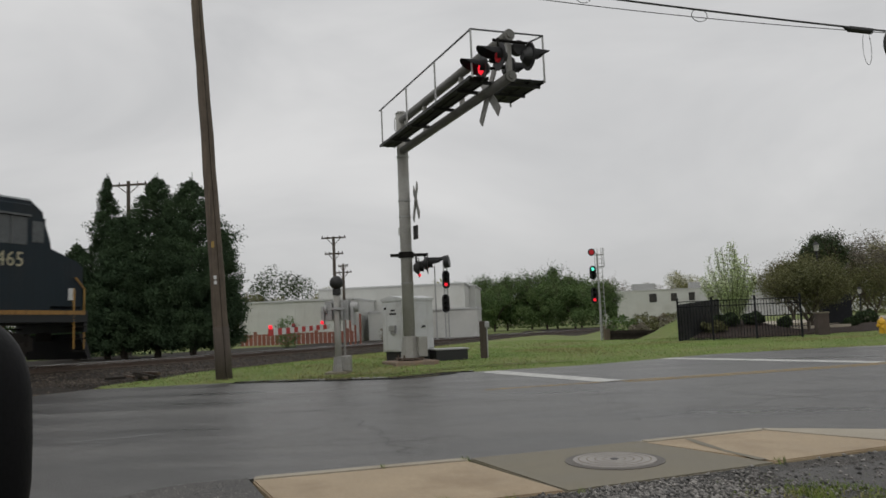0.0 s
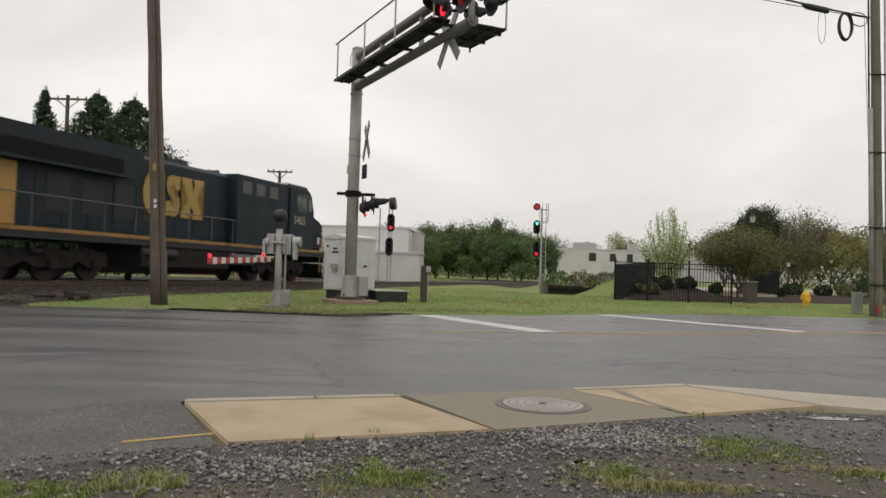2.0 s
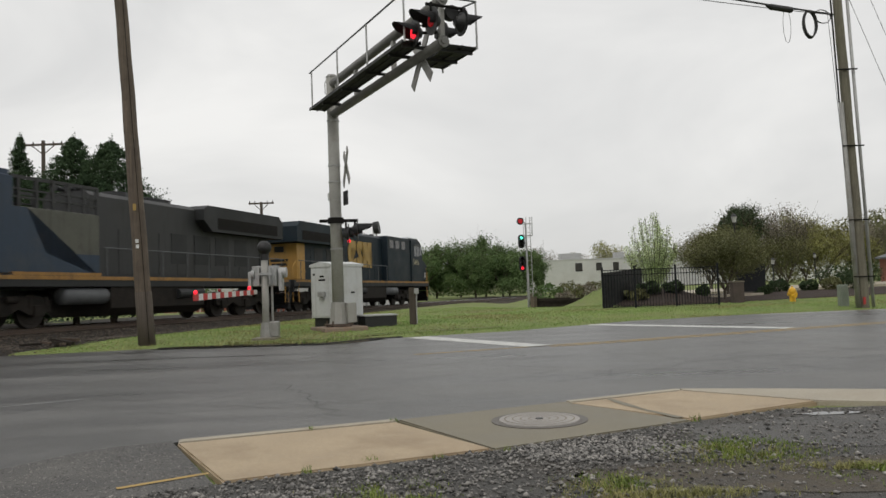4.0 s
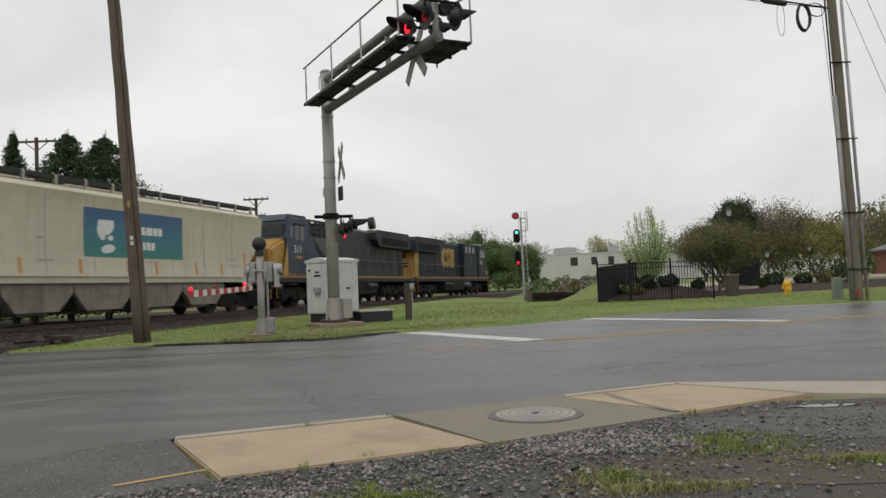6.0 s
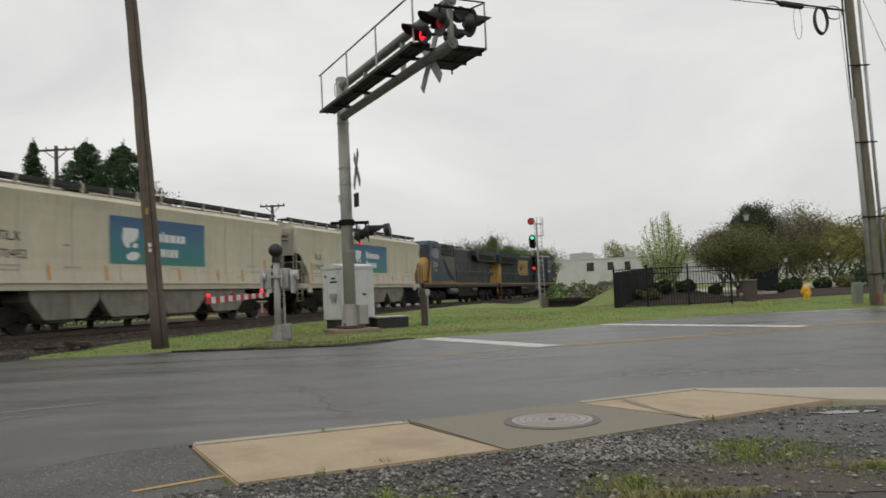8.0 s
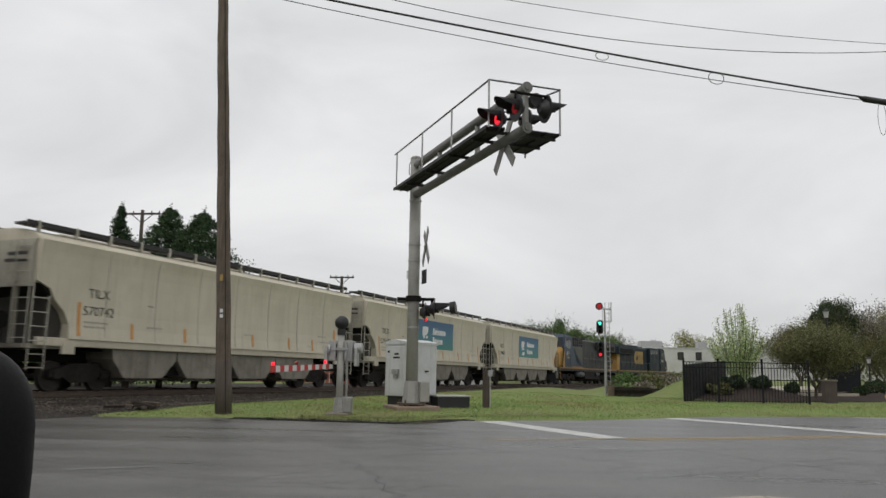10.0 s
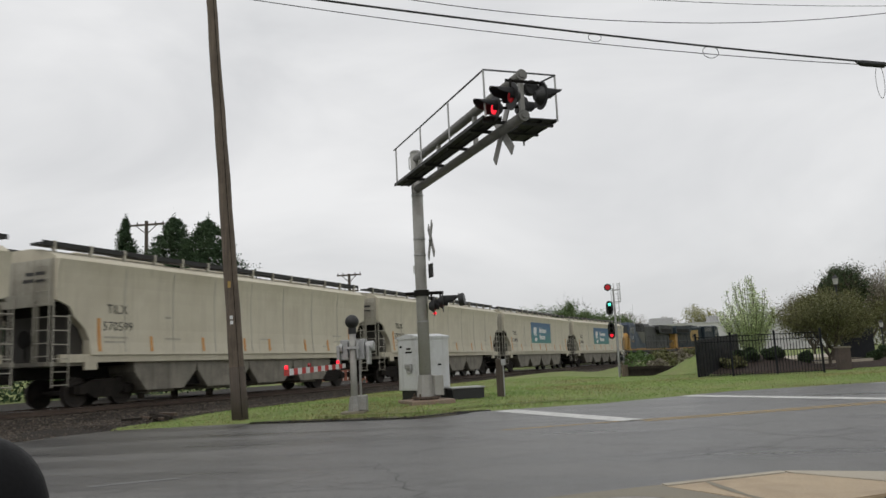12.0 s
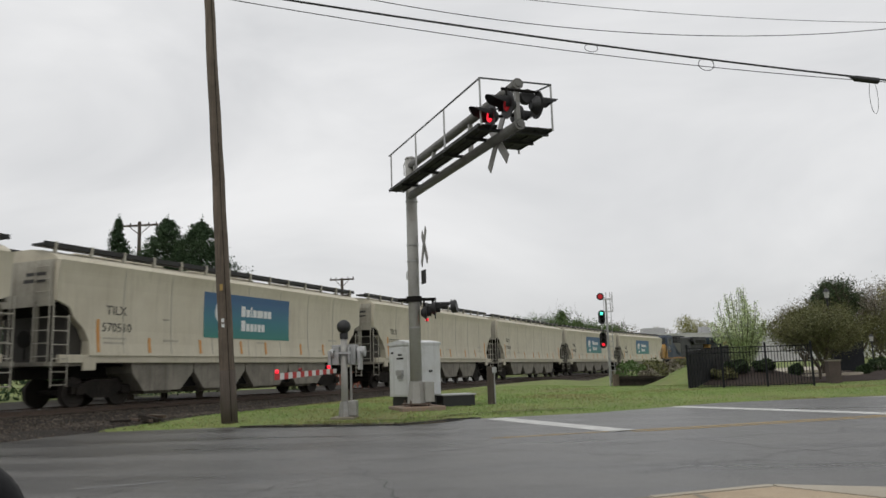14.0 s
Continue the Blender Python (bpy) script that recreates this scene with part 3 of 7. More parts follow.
def build_markings():
    rnd = random.Random(4)
    def mark(name, pts, width, mat, label, z=0.004):
        bm = B()
        ribbon(bm, pts, width, z, 0.05, rnd)
        part(name, bm, mat, road, label)
    mark("stop_bar", [(-0.85, 19.15), (1.72, 15.05)], 0.60, paint_white, "worn white stop bar")
    mark("stop_bar", [(3.9, 22.0), (7.6, 17.65)], 0.55, paint_white, "worn white stop bar")
    line = [(-0.7, 14.18), (1.76, 15.12), (3.5, 15.75), (7.5, 17.42), (10.4, 18.6), (16, 21.1), (30, 27.5), (60, 41)]
    mark("centre_line", line, 0.11, paint_yellow, "faded yellow centre line")
    mark("centre_line", [(x + 0.10, y - 0.24) for x, y in line[1:]], 0.11, paint_yellow, "faded yellow centre line")
    mark("edge_line", [(9.5, 24.15), (14, 24.65), (22, 28.2), (45, 39.0)], 0.14, paint_white, "white edge line")
    for a, b in (((-5.4, 9.0), (-4.5, 9.5)), ((-3.75, 11.5), (-2.85, 11.8)), ((-9.6, 8.6), (-8.4, 9.2)), ((-1.6, 12.3), (-0.9, 12.6))):
        mark("lane_dash", [a, b], 0.10, paint_faint, "almost worn-off white lane dash")
    cracks = [((-2.4, 10.6), (-1.1, 7.6)), ((-1.2, 12.9), (1.5, 11.2)), ((-2.6, 11.2), (0.6, 12.6)), ((2.5, 13.4), (4.8, 9.8)),
              ((0.6, 12.6), (4.2, 13.9)), ((-6.2, 6.4), (-4.6, 9.0)), ((3.4, 11.3), (8.2, 12.9)), ((-8.0, 12.5), (-2.4, 14.4)),
              ((6.0, 13.0), (7.6, 10.2)), ((-3.2, 14.0), (-0.5, 16.2)), ((1.2, 9.6), (2.9, 10.6))]
    for a, b in cracks:
        mark("crack", wiggle(a, b, 18, 0.13, rnd), 0.013, tar, "dark crack in the asphalt", 0.0025)
    for _ in range(34):
        x, y, a, n = rnd.uniform(-6, 10), rnd.uniform(8.2, 14.5), rnd.uniform(-0.3, 1.3), rnd.uniform(0.5, 1.6)
        if y < interp(FAR_EDGE, x) - 1.5 and y > 8.0 + 0.35 * max(x, 0):
            mark("crack", wiggle((x, y), (x + n * math.cos(a), y + n * math.sin(a)), 10, 0.12, rnd), 0.009, tar, "", 0.0025)


build_markings()

APRON = [(-4.6, 3.7), (-3.4, 4.1), (-2.49, 4.2), (-1.95, 4.68), (-1.56, 5.02), (-2.36, 6.53), (-2.77, 6.40), (-3.03, 6.15), (-3.28, 5.72), (-4.2, 4.85), (-6.0, 4.2)]
tagged(sheet("road_patch", APRON, 0.006,
             asphalt_rough, "coarse gravelly asphalt apron beside the slab", "pavement", 0.05))
bm = B()
ribbon(bm, [(-2.16, 4.98), (-1.68, 5.32)], 0.055, 0.0105)
tagged(to_object("kerb_mark", bm, paint_yellow), "short yellow painted line on the apron", "road marking", kind="structure")


# ---- pavement slabs, manhole, kerb ----
def slab(name, pts, mat, label, z=0.014, group="pavement slabs"):
    bm = B()
    prism(bm, pts, -0.12, z, "z")
    es = [e for e in bm.edges if all(abs(v.co.z - z) < 1e-5 for v in e.verts)]
    bmesh.ops.bevel(bm, geom=es, offset=0.012, segments=2, affect="EDGES")
    return tagged(to_object(name, bm, mat), label, "paving slab", group, "structure")


slab("pavement", [(-2.27, 6.40), (-0.53, 7.05), (0.25, 5.78), (-1.51, 5.06)], concrete_tan, "tan concrete pavement slab with brown stains")
slab("pavement", [(-2.31, 6.55), (-0.55, 7.2), (-0.53, 7.065), (-2.27, 6.415)], concrete_pale, "pale concrete kerb strip along the slab", 0.02)
slab("pavement", [(-0.53, 7.20), (1.09, 7.93), (1.98, 6.66), (0.27, 5.78)], concrete_grey, "grey-brown concrete slab round the manhole", 0.010)
slab("pavement", [(1.13, 7.80), (2.42, 8.38), (3.38, 7.40), (1.99, 6.70)], concrete_tan, "tan concrete pavement slab beside the kerb")
bm = B()
ribbon(bm, [(1.55, 7.98), (1.63, 7.6), (1.72, 7.25), (1.92, 6.76)], 0.07, 0.0175, 0.4, random.Random(8))
tagged(to_object("stain", bm, concrete_grey), "brown run-off stain across the slab", "stain", kind="structure")
slab("pavement", [(1.10, 7.93), (2.4, 8.53), (2.42, 8.395), (1.14, 7.815)], concrete_pale, "pale concrete kerb strip", 0.02)
slab("pavement", [(2.435, 8.39), (2.415, 8.53), (3.40, 8.25), (4.41, 7.95), (5.6, 7.3), (7.2, 6.0), (9.0, 3.5), (10.2, 0.0), (9.7, -0.1), (8.5, 3.2), (6.7, 5.5), (5.2, 6.6),
                   (4.2, 7.12), (3.40, 7.40)], concrete_pale, "pale concrete kerb and gutter round the corner", 0.017)


def build_manhole():
    t = thing("manhole_cover", pose(0.73, 6.91, 0.010), "round grey cast-iron manhole cover set in a concrete slab", "manhole cover")
    bm = B()
    cyl(bm, (0, 0, -0.05), (0, 0, 0.006), 0.42, 0.42, 40)
    part("frame_ring", bm, material("iron_ring", (0.10, 0.09, 0.08), (0.16, 0.145, 0.13), 6, (0.5, 0.7), 0.3, 0.2, 60), t, "rust-brown outer ring")
    lid = material("iron_lid", (0.30, 0.275, 0.255), (0.38, 0.355, 0.33), 5, (0.5, 0.65), 0.1, 0.2, 80)
    bm = B()
    cyl(bm, (0, 0, 0), (0, 0, 0.014), 0.355, 0.35, 40)
    l = part("lid", bm, lid, t)
    for r in (0.31, 0.24, 0.17, 0.10):
        bm = B()
        bmesh.ops.create_circle(bm, segments=40, radius=r)
        ring = bm.verts[:]
        inner = [bm.verts.new((v.co.x * (r - 0.012) / r, v.co.y * (r - 0.012) / r, 0)) for v in ring]
        for i in range(40):
            bm.faces.new((ring[i], ring[(i + 1) % 40], inner[(i + 1) % 40], inner[i]))
        bmesh.ops.translate(bm, vec=(0, 0, 0.0165), verts=bm.verts[:])
        part("rib_ring", bm, concrete_grey, l)
    bm = B()
    cyl(bm, (0, 0, 0.01), (0, 0, 0.019), 0.035, 0.035, 12)
    part("centre_boss", bm, black_metal, l)


build_manhole()

# ---- the shoulder: soil, gravel, weeds and a puddle ----
SHOULDER = [(-4.6, 3.7), (-3.4, 4.2), (-2.35, 4.65), (-1.51, 5.02), (0.25, 5.74), (1.98, 6.62), (2.95, 7.08), (4.0, 7.05), (5.2, 6.5), (6.6, 5.4),
            (8.3, 3.1), (9.2, -1), (-9, -1), (-7, 2.6)]
shoulder_bed = sheet("shoulder", SHOULDER, 0.004, gravel_bed, "dark wet gravel shoulder with soil", "ground", 0.05)


def inside(pts, x, y):
    hit = False
    for (x0, y0), (x1, y1) in zip(pts, pts[1:] + pts[:1]):
        if (y0 > y) != (y1 > y) and x < (x1 - x0) * (y - y0) / (y1 - y0) + x0:
            hit = not hit
    return hit


def stones(name, places, sizes, mat, label, category, seed):
    """Many small angular stones as one sheet of real pieces."""
    rng = np.random.default_rng(seed)
    base = np.array([(1, 0, 0), (0, 1, 0), (-1, 0, 0), (0, -1, 0), (0.1, 0, 0.8), (-0.1, 0.1, -0.7)], dtype=float)
    tri = np.array([(0, 1, 4), (1, 2, 4), (2, 3, 4), (3, 0, 4), (1, 0, 5), (2, 1, 5), (3, 2, 5), (0, 3, 5)])
    n = len(places)
    P = np.asarray(places)
    S = np.asarray(sizes)
    a = rng.uniform(0, math.tau, n)
    v = base[None] * rng.uniform(0.6, 1.3, (n, 6, 1)) * S[:, None, None] * np.array([1, 1, 0.75])
    c, s = np.cos(a)[:, None], np.sin(a)[:, None]
    V = np.stack([v[..., 0] * c - v[..., 1] * s, v[..., 0] * s + v[..., 1] * c, v[..., 2]], -1) + P[:, None, :]
    F = (tri[None] + (np.arange(n) * 6)[:, None, None]).reshape(-1, 3)
    return tagged(raw_np(name, V.reshape(-1, 3), F, mat), label, category, kind="stuff")


def blades(name, places, heights, width, mat, label, category, seed, lean=0.5):
    """Many grass blades: one bent narrow triangle pair each."""
    rng = np.random.default_rng(seed)
    P, Hh = np.asarray(places), np.asarray(heights)
    n = len(P)
    a = rng.uniform(0, math.tau, n)
    d = np.stack([np.cos(a), np.sin(a), np.zeros(n)], -1)
    side = np.stack([-np.sin(a), np.cos(a), np.zeros(n)], -1) * width
    k = rng.uniform(0.1, lean, n)[:, None] * Hh[:, None]
    up = np.array([0, 0, 1.0]) * Hh[:, None]
    V = np.stack([P - side, P + side, P + side * 0.7 + d * k * 0.4 + up * 0.6, P - side * 0.7 + d * k * 0.4 + up * 0.6, P + d * k + up], 1)
    i = (np.arange(n) * 5)[:, None]
    Q = np.concatenate([i + np.array([0, 1, 2]), i + np.array([0, 2, 3]), i + np.array([3, 2, 4])])
    return tagged(raw_np(name, V.reshape(-1, 3), Q, mat), label, category, kind="stuff")


def build_shoulder():
    rng = np.random.default_rng(7)
    pl, sz = [], []
    tries = 0
    while len(pl) < 30000 and tries < 300000:
        tries += 1
        x, y = rng.uniform(-4.5, 6.0), rng.uniform(2.6, 7.2)
        if not inside(SHOULDER, x, y):
            continue
        v = noise.noise((x * 0.9, y * 1.1, 5)) + 0.5 * noise.noise((x * 2.7, y * 2.9, 2))
        bank = math.exp(-((x - 1.05) / 0.75) ** 2 - ((y - 5.65) / 0.40) ** 2) + 0.7 * math.exp(-((x + 1.2) / 0.5) ** 2 - ((y - 4.5) / 0.3) ** 2)
        if rng.random() > (0.16 + 0.5 * max(0.0, v + 0.1)) * (0.35 if x > 1.75 else 1.0) + 0.9 * bank:
            continue
        s = float(rng.choice([0.005, 0.008, 0.013, 0.021], p=[0.42, 0.36, 0.16, 0.06])) * rng.uniform(0.8, 1.3)
        if bank > 0.4 and rng.random() < 0.5:
            s = rng.uniform(0.009, 0.02)
        pl.append((x, y, 0.008 + s * 0.25))
        sz.append(s)
    stones("gravel", pl, sz, gravel_stone, "loose pale and dark grey crushed stones on the shoulder", "gravel", 11)
    apron = []
    asz = []
    while len(apron) < 5000:
        x, y = rng.uniform(-5.0, -1.5), rng.uniform(3.8, 6.7)
        if inside(APRON, x, y):
            k = rng.uniform(0.004, 0.009)
            apron.append((x, y, 0.006))
            asz.append(k)
    stones("apron_grit", apron, asz, gravel_stone, "fine grit bedded in the coarse apron", "gravel", 12)

    def scatter(spots, n, h0, h1, out, hh, seed):
        for cx, cy, rx, ry, share in spots:
            made = 0
            while made < n * share:
                x, y = cx + rng.normal() * rx * 0.55, cy + rng.normal() * ry * 0.55
                v = noise.noise((x * 4.0, y * 4.0, seed)) + 0.6 * noise.noise((x * 11.0, y * 11.0, seed))
                made += 1
                if v < -0.12 or (y > 5.2 + 0.45 * (x + 1.3) and x < 2):
                    continue
                k = math.exp(-((x - cx) / rx) ** 2 - ((y - cy) / ry) ** 2)
                out.append((x, y, 0.004))
                hh.append(rng.uniform(h0, h1) * (0.45 + 0.75 * k))
    g, gh, d, dh = [], [], [], []
    scatter(((-0.40, 4.45, 0.32, 0.42, 1.0), (1.95, 5.45, 0.50, 0.42, 1.0), (0.92, 4.65, 0.28, 0.28, 0.35), (-2.15, 3.72, 0.45, 0.36, 1.9), (2.55, 4.75, 0.35, 0.2, 0.35),
             (-0.1, 3.75, 0.5, 0.25, 0.4), (3.2, 4.5, 0.8, 0.4, 0.5)), 3000, 0.012, 0.042, g, gh, 4)
    scatter(((-1.62, 4.0, 0.35, 0.35, 1.6), (0.0, 3.85, 0.55, 0.10, 0.7), (1.2, 4.38, 0.6, 0.09, 0.6), (2.35, 4.88, 0.4, 0.07, 0.5), (-0.5, 4.25, 0.45, 0.4, 0.6),
             (1.9, 5.3, 0.55, 0.4, 0.5), (0.95, 4.55, 0.35, 0.3, 0.4)), 2400, 0.015, 0.05, d, dh, 6)
    for cx, cy in ((-0.62, 5.52), (0.36, 5.70), (-0.15, 5.52), (2.0, 6.62), (-1.0, 5.25), (-0.55, 7.1), (2.05, 6.75), (-1.25, 6.83)):
        for _ in range(22):
            g.append((cx + rng.normal() * 0.03, cy + rng.normal() * 0.015, 0.0))
            gh.append(rng.uniform(0.02, 0.06))
    blades("weeds", g, gh, 0.0028, weed_leaf, "bright green weeds and grass tufts in the gravel", "weeds", 3, 1.0)
    blades("dry_grass", d, dh, 0.0022, straw, "dry straw-coloured grass on the shoulder", "grass", 5, 1.4)

    def blot(cx, cy, rx, ry, seed, n=36, rough=0.35):
        return [(cx + rx * (1 + rough * noise.noise((math.cos(a) * 2, math.sin(a) * 2, seed))) * math.cos(a),
                 cy + ry * (1 + rough * noise.noise((math.cos(a) * 2, math.sin(a) * 2, seed + 5))) * math.sin(a)) for a in [math.tau * i / n for i in range(n)]]
    sheet("bare_soil", blot(0.6, 3.55, 4.6, 0.62, 8), 0.008, soil, "bare muddy soil along the shoulder", "soil", 0.003)
    sheet("old_asphalt", blot(3.3, 6.05, 1.45, 0.62, 21), 0.0075, asphalt_rough, "broken dark asphalt beside the kerb", "asphalt", 0.003)
    sheet("bare_soil", blot(2.6, 4.75, 1.5, 0.42, 15), 0.0085, soil, "muddy brown soil with trodden grass", "soil", 0.003)
    sheet("bare_soil", blot(1.6, 4.85, 0.95, 0.30, 12), 0.007, soil, "patch of bare soil in the gravel", "soil", 0.003)
    for cx, cy, rx, ry, sd in ((1.2, 3.74, 0.15, 0.22, 3), (0.80, 3.58, 0.28, 0.10, 4), (3.2, 6.75, 0.28, 0.07, 6), (4.0, 6.6, 0.3, 0.10, 7)):
        sheet("puddle", blot(cx, cy, rx, ry, sd), 0.012, wet, "shallow muddy puddle in the shoulder", "puddle", 0.006)


build_shoulder()


# ---- verge: gutter puddle, grass ----
def build_verge():
    rng = np.random.default_rng(21)
    g, gh, d, dh = [], [], [], []
    tries = 0
    while len(g) < 80000 and tries < 400000:
        tries += 1
        x, y = rng.uniform(-13, 34), rng.uniform(17.5, 46)
        far = interp(FAR_EDGE, x)
        if y < far + (0.46 if -6.9 < x < -1.2 else 0.12):
            continue
        s, r = track_side(x, y)
        if r > -5.5 - 0.5 * noise.noise((s * 0.31, 3, 0)) or y > far + 20:
            continue
        near_w = 1.0 if y < 30 else 0.45
        if rng.random() > near_w:
            continue
        v = noise.noise((x * 0.35, y * 0.35, 1))
        h = rng.uniform(0.015, 0.05)
        z = ground_z(x, y) - 0.01
        if v + rng.uniform(-0.3, 0.3) < (0.02 if x < -1.5 else -0.22):
            d.append((x, y, z))
            dh.append(h)
        else:
            g.append((x, y, z))
            gh.append(h)
    blades("verge_grass", g, gh, 0.012, grass_blade, "short mown green grass on the verge", "grass", 31, 0.7)
    blades("dry_verge_grass", d, dh, 0.012, straw, "patches of dry yellow grass on the verge", "grass", 32, 0.9)
    bm = B()
    pts = [(-6.9, 18.33), (-4.8, 18.02), (-3.0, 17.83), (-2.1, 18.85), (-1.2, 19.30), (-1.3, 19.50), (-2.2, 19.25), (-2.9, 18.62), (-3.6, 18.50), (-4.8, 18.58), (-6.3, 18.62)]
    prism(bm, pts, -0.06, 0.022, "z")
    bmesh.ops.triangulate(bm, faces=bm.faces[:])
    tagged(to_object("gutter_puddle", bm, wet), "dark standing water along the road edge", "puddle", kind="structure")
    bm = B()
    ribbon(bm, [(-6.9, 18.18), (-5.6, 17.98), (-4.2, 17.8), (-3.0, 17.65), (-2.3, 18.2), (-1.7, 18.9)], 0.30, 0.006, 0.4, random.Random(2))
    tagged(to_object("road_puddle", bm, wet), "thin film of water on the asphalt edge", "puddle", kind="structure")
    bm = B()
    ribbon(bm, [(-5.4, 18.75), (-3.0, 18.8), (-1.5, 20.1), (1.5, 21.3)], 0.12, 0.085, 0.2, random.Random(3))
    bmesh.ops.extrude_face_region(bm, geom=bm.faces[:])
    tagged(to_object("concrete_edge", bm, concrete_pale), "mossy concrete edging along the verge", "kerb", kind="structure")


build_verge()


# ---- the railway track ----
def build_track():
    track = thing("railway_track", pose(0, 0, 0), "rusty single railway track with polished rail tops on ballast", "railway track", kind="structure")
    stations = [-150, -100, -60, -30, -10] + list(range(0, 62, 2)) + list(range(62, 250, 3))
    prof = [(-0.07, 0.0), (0.07, 0.0), (0.07, 0.02), (0.012, 0.04), (0.012, 0.125), (0.036, 0.135), (0.036, 0.17), (-0.036, 0.17), (-0.036, 0.135),
            (-0.012, 0.125), (-0.012, 0.04), (-0.07, 0.02)]
    def sweep(bm, profile, side, up, closed=True):
        rings = [[bm.verts.new(track_point(s, side + a, up + b)) for a, b in profile] for s in stations]
        k = len(profile)
        for r0, r1 in zip(rings, rings[1:]):
            for i in range(k if closed else k - 1):
                bm.faces.new((r0[i], r0[(i + 1) % k], r1[(i + 1) % k], r1[i]))
    for side in (-0.755, 0.755):
        bm = B()
        sweep(bm, prof, side, -0.175)
        r = part("rail", bm, rail_steel, track, "rusty steel rail")
        bm = B()
        sweep(bm, [(-0.033, -0.004), (0.033, -0.004), (0.03, 0.001), (-0.03, 0.001)], side, 0.0)
        part("rail_head", bm, rail_top_steel, r, "polished running surface")
    bm = B()
    offs = [-5.7, -5.4, -5.1, -4.8, -4.5, -4.0, -3.4, -2.1, 2.1, 3.6, 6.0, 9.0, 14.0]
    rings = []
    for s in stations:
        ring = []
        for k, r in enumerate(offs):
            rr = r - (0.4 + 0.5 * noise.noise((s * 0.31, 3, 0)) + 0.3 * noise.noise((s * 1.1, 7, 0)) if k == 0 else 0)
            p = track_point(s, rr)
            if r < -3.4:
                p.z = ground_z(p.x, p.y) + (0.035 if k else -0.03) + 0.03 * noise.noise((p.x, p.y, 0))
            else:
                p.z += -0.2 if abs(r) < 3 else -0.33 if r < 5 else -0.31
            ring.append(bm.verts.new(p))
        rings.append(ring)
    for r0, r1 in zip(rings, rings[1:]):
        for i in range(len(offs) - 1):
            bm.faces.new((r0[i], r0[i + 1], r1[i + 1], r1[i]))
    part("ballast", bm, ballast_bed, track, "dark grey-brown crushed stone ballast")
    bm = B()
    box(bm, -0.115, 0.115, -1.3, 1.3, -0.2, -0.165)
    tie = part("tie", bm, creosote, track)
    for i in range(1, 215):
        s = 6 + i * 0.55
        a, b = track_point(s - 0.2), track_point(s + 0.2)
        o = tie.copy()
        scene.collection.objects.link(o)
        o.parent = track
        o.matrix_basis = Matrix.Translation(track_point(s)) @ pose(0, 0, 0, 0, 0, math.degrees(math.atan2(b.y - a.y, b.x - a.x)) + random.uniform(-0.6, 0.6))
    tie.matrix_basis = Matrix.Translation(track_point(6)) @ pose(0, 0, 0, 0, 0, 73)
    rng = np.random.default_rng(17)
    pl, sz = [], []
    while len(pl) < 24000:
        s = 11 + 75 * rng.random() ** 1.6
        r = -rng.uniform(0.9, 6.3) if rng.random() < 0.93 else rng.uniform(-0.7, 0.7)
        if r < -4.9 and rng.random() < (abs(r) - 4.9) / 1.2:
            continue
        k = rng.uniform(0.018, 0.042)
        p = track_point(s, r)
        p.z = p.z - 0.19 if r > -2.1 else p.z - 0.2 - (abs(r) - 2.1) / 1.3 * 0.13 if r > -3.4 else ground_z(p.x, p.y) + 0.035
        pl.append((p.x, p.y, p.z + k * 0.3))
        sz.append(k)
    stones("ballast_stones", pl, sz, ballast_stone, "loose crushed stone beside the rails", "ballast", 19)


build_track()
sheet("road_crossing", [tuple(track_point(-5, -2.6)[:2]), tuple(track_point(9, -2.6)[:2]), tuple(track_point(9, 2.6)[:2]), tuple(track_point(-5, 2.6)[:2])],
      0.40, asphalt, "asphalt level crossing between the rails", "road", 0.3)


# ---- dark ground strip beyond the track, in place of shade under the train ----
def build_dirt_strip():
    verts, faces, w = [], [], 16
    rows = [6 + 3.0 * i for i in range(40)]
    for s in rows:
        for j in range(w):
            p = track_point(s, 2.2 + j * 1.3 + 0.4 * noise.noise((s * 0.4, j, 2)), -0.33)
            verts.append((p.x, p.y, p.z + (0.06 * noise.noise((p.x, p.y, 7)) if 0 < j < w - 1 else -0.12)))
    for i in range(len(rows) - 1):
        for j in range(w - 1):
            faces.append((i * w + j, i * w + j + 1, (i + 1) * w + j + 1, (i + 1) * w + j))
    tagged(raw("dirt_strip", verts, faces, ballast_bed), "dark ground strip beyond the track, added as shade under the train", "ground", kind="structure")


build_dirt_strip()


def build_scrap():
    t = thing("scrap_pile", pose(-10.25, 19.55, 0.13, 0, 0, 20), "heap of rusty track scrap and broken ties on the ballast", "scrap")
    rnd = random.Random(77)
    for k in range(7):
        bm = B()
        box(bm, -rnd.uniform(0.1, 0.35), rnd.uniform(0.1, 0.35), -0.05, 0.05, -0.02, rnd.uniform(0.03, 0.07), 0.01)
        bmesh.ops.transform(bm, matrix=pose(rnd.uniform(-0.7, 0.7), rnd.uniform(-0.4, 0.4), 0.012 * k, rnd.uniform(-6, 6), rnd.uniform(-10, 10), rnd.uniform(0, 180)), verts=bm.verts[:])
        part("scrap_piece", bm, creosote if k % 3 else rail_steel, t)


build_scrap()


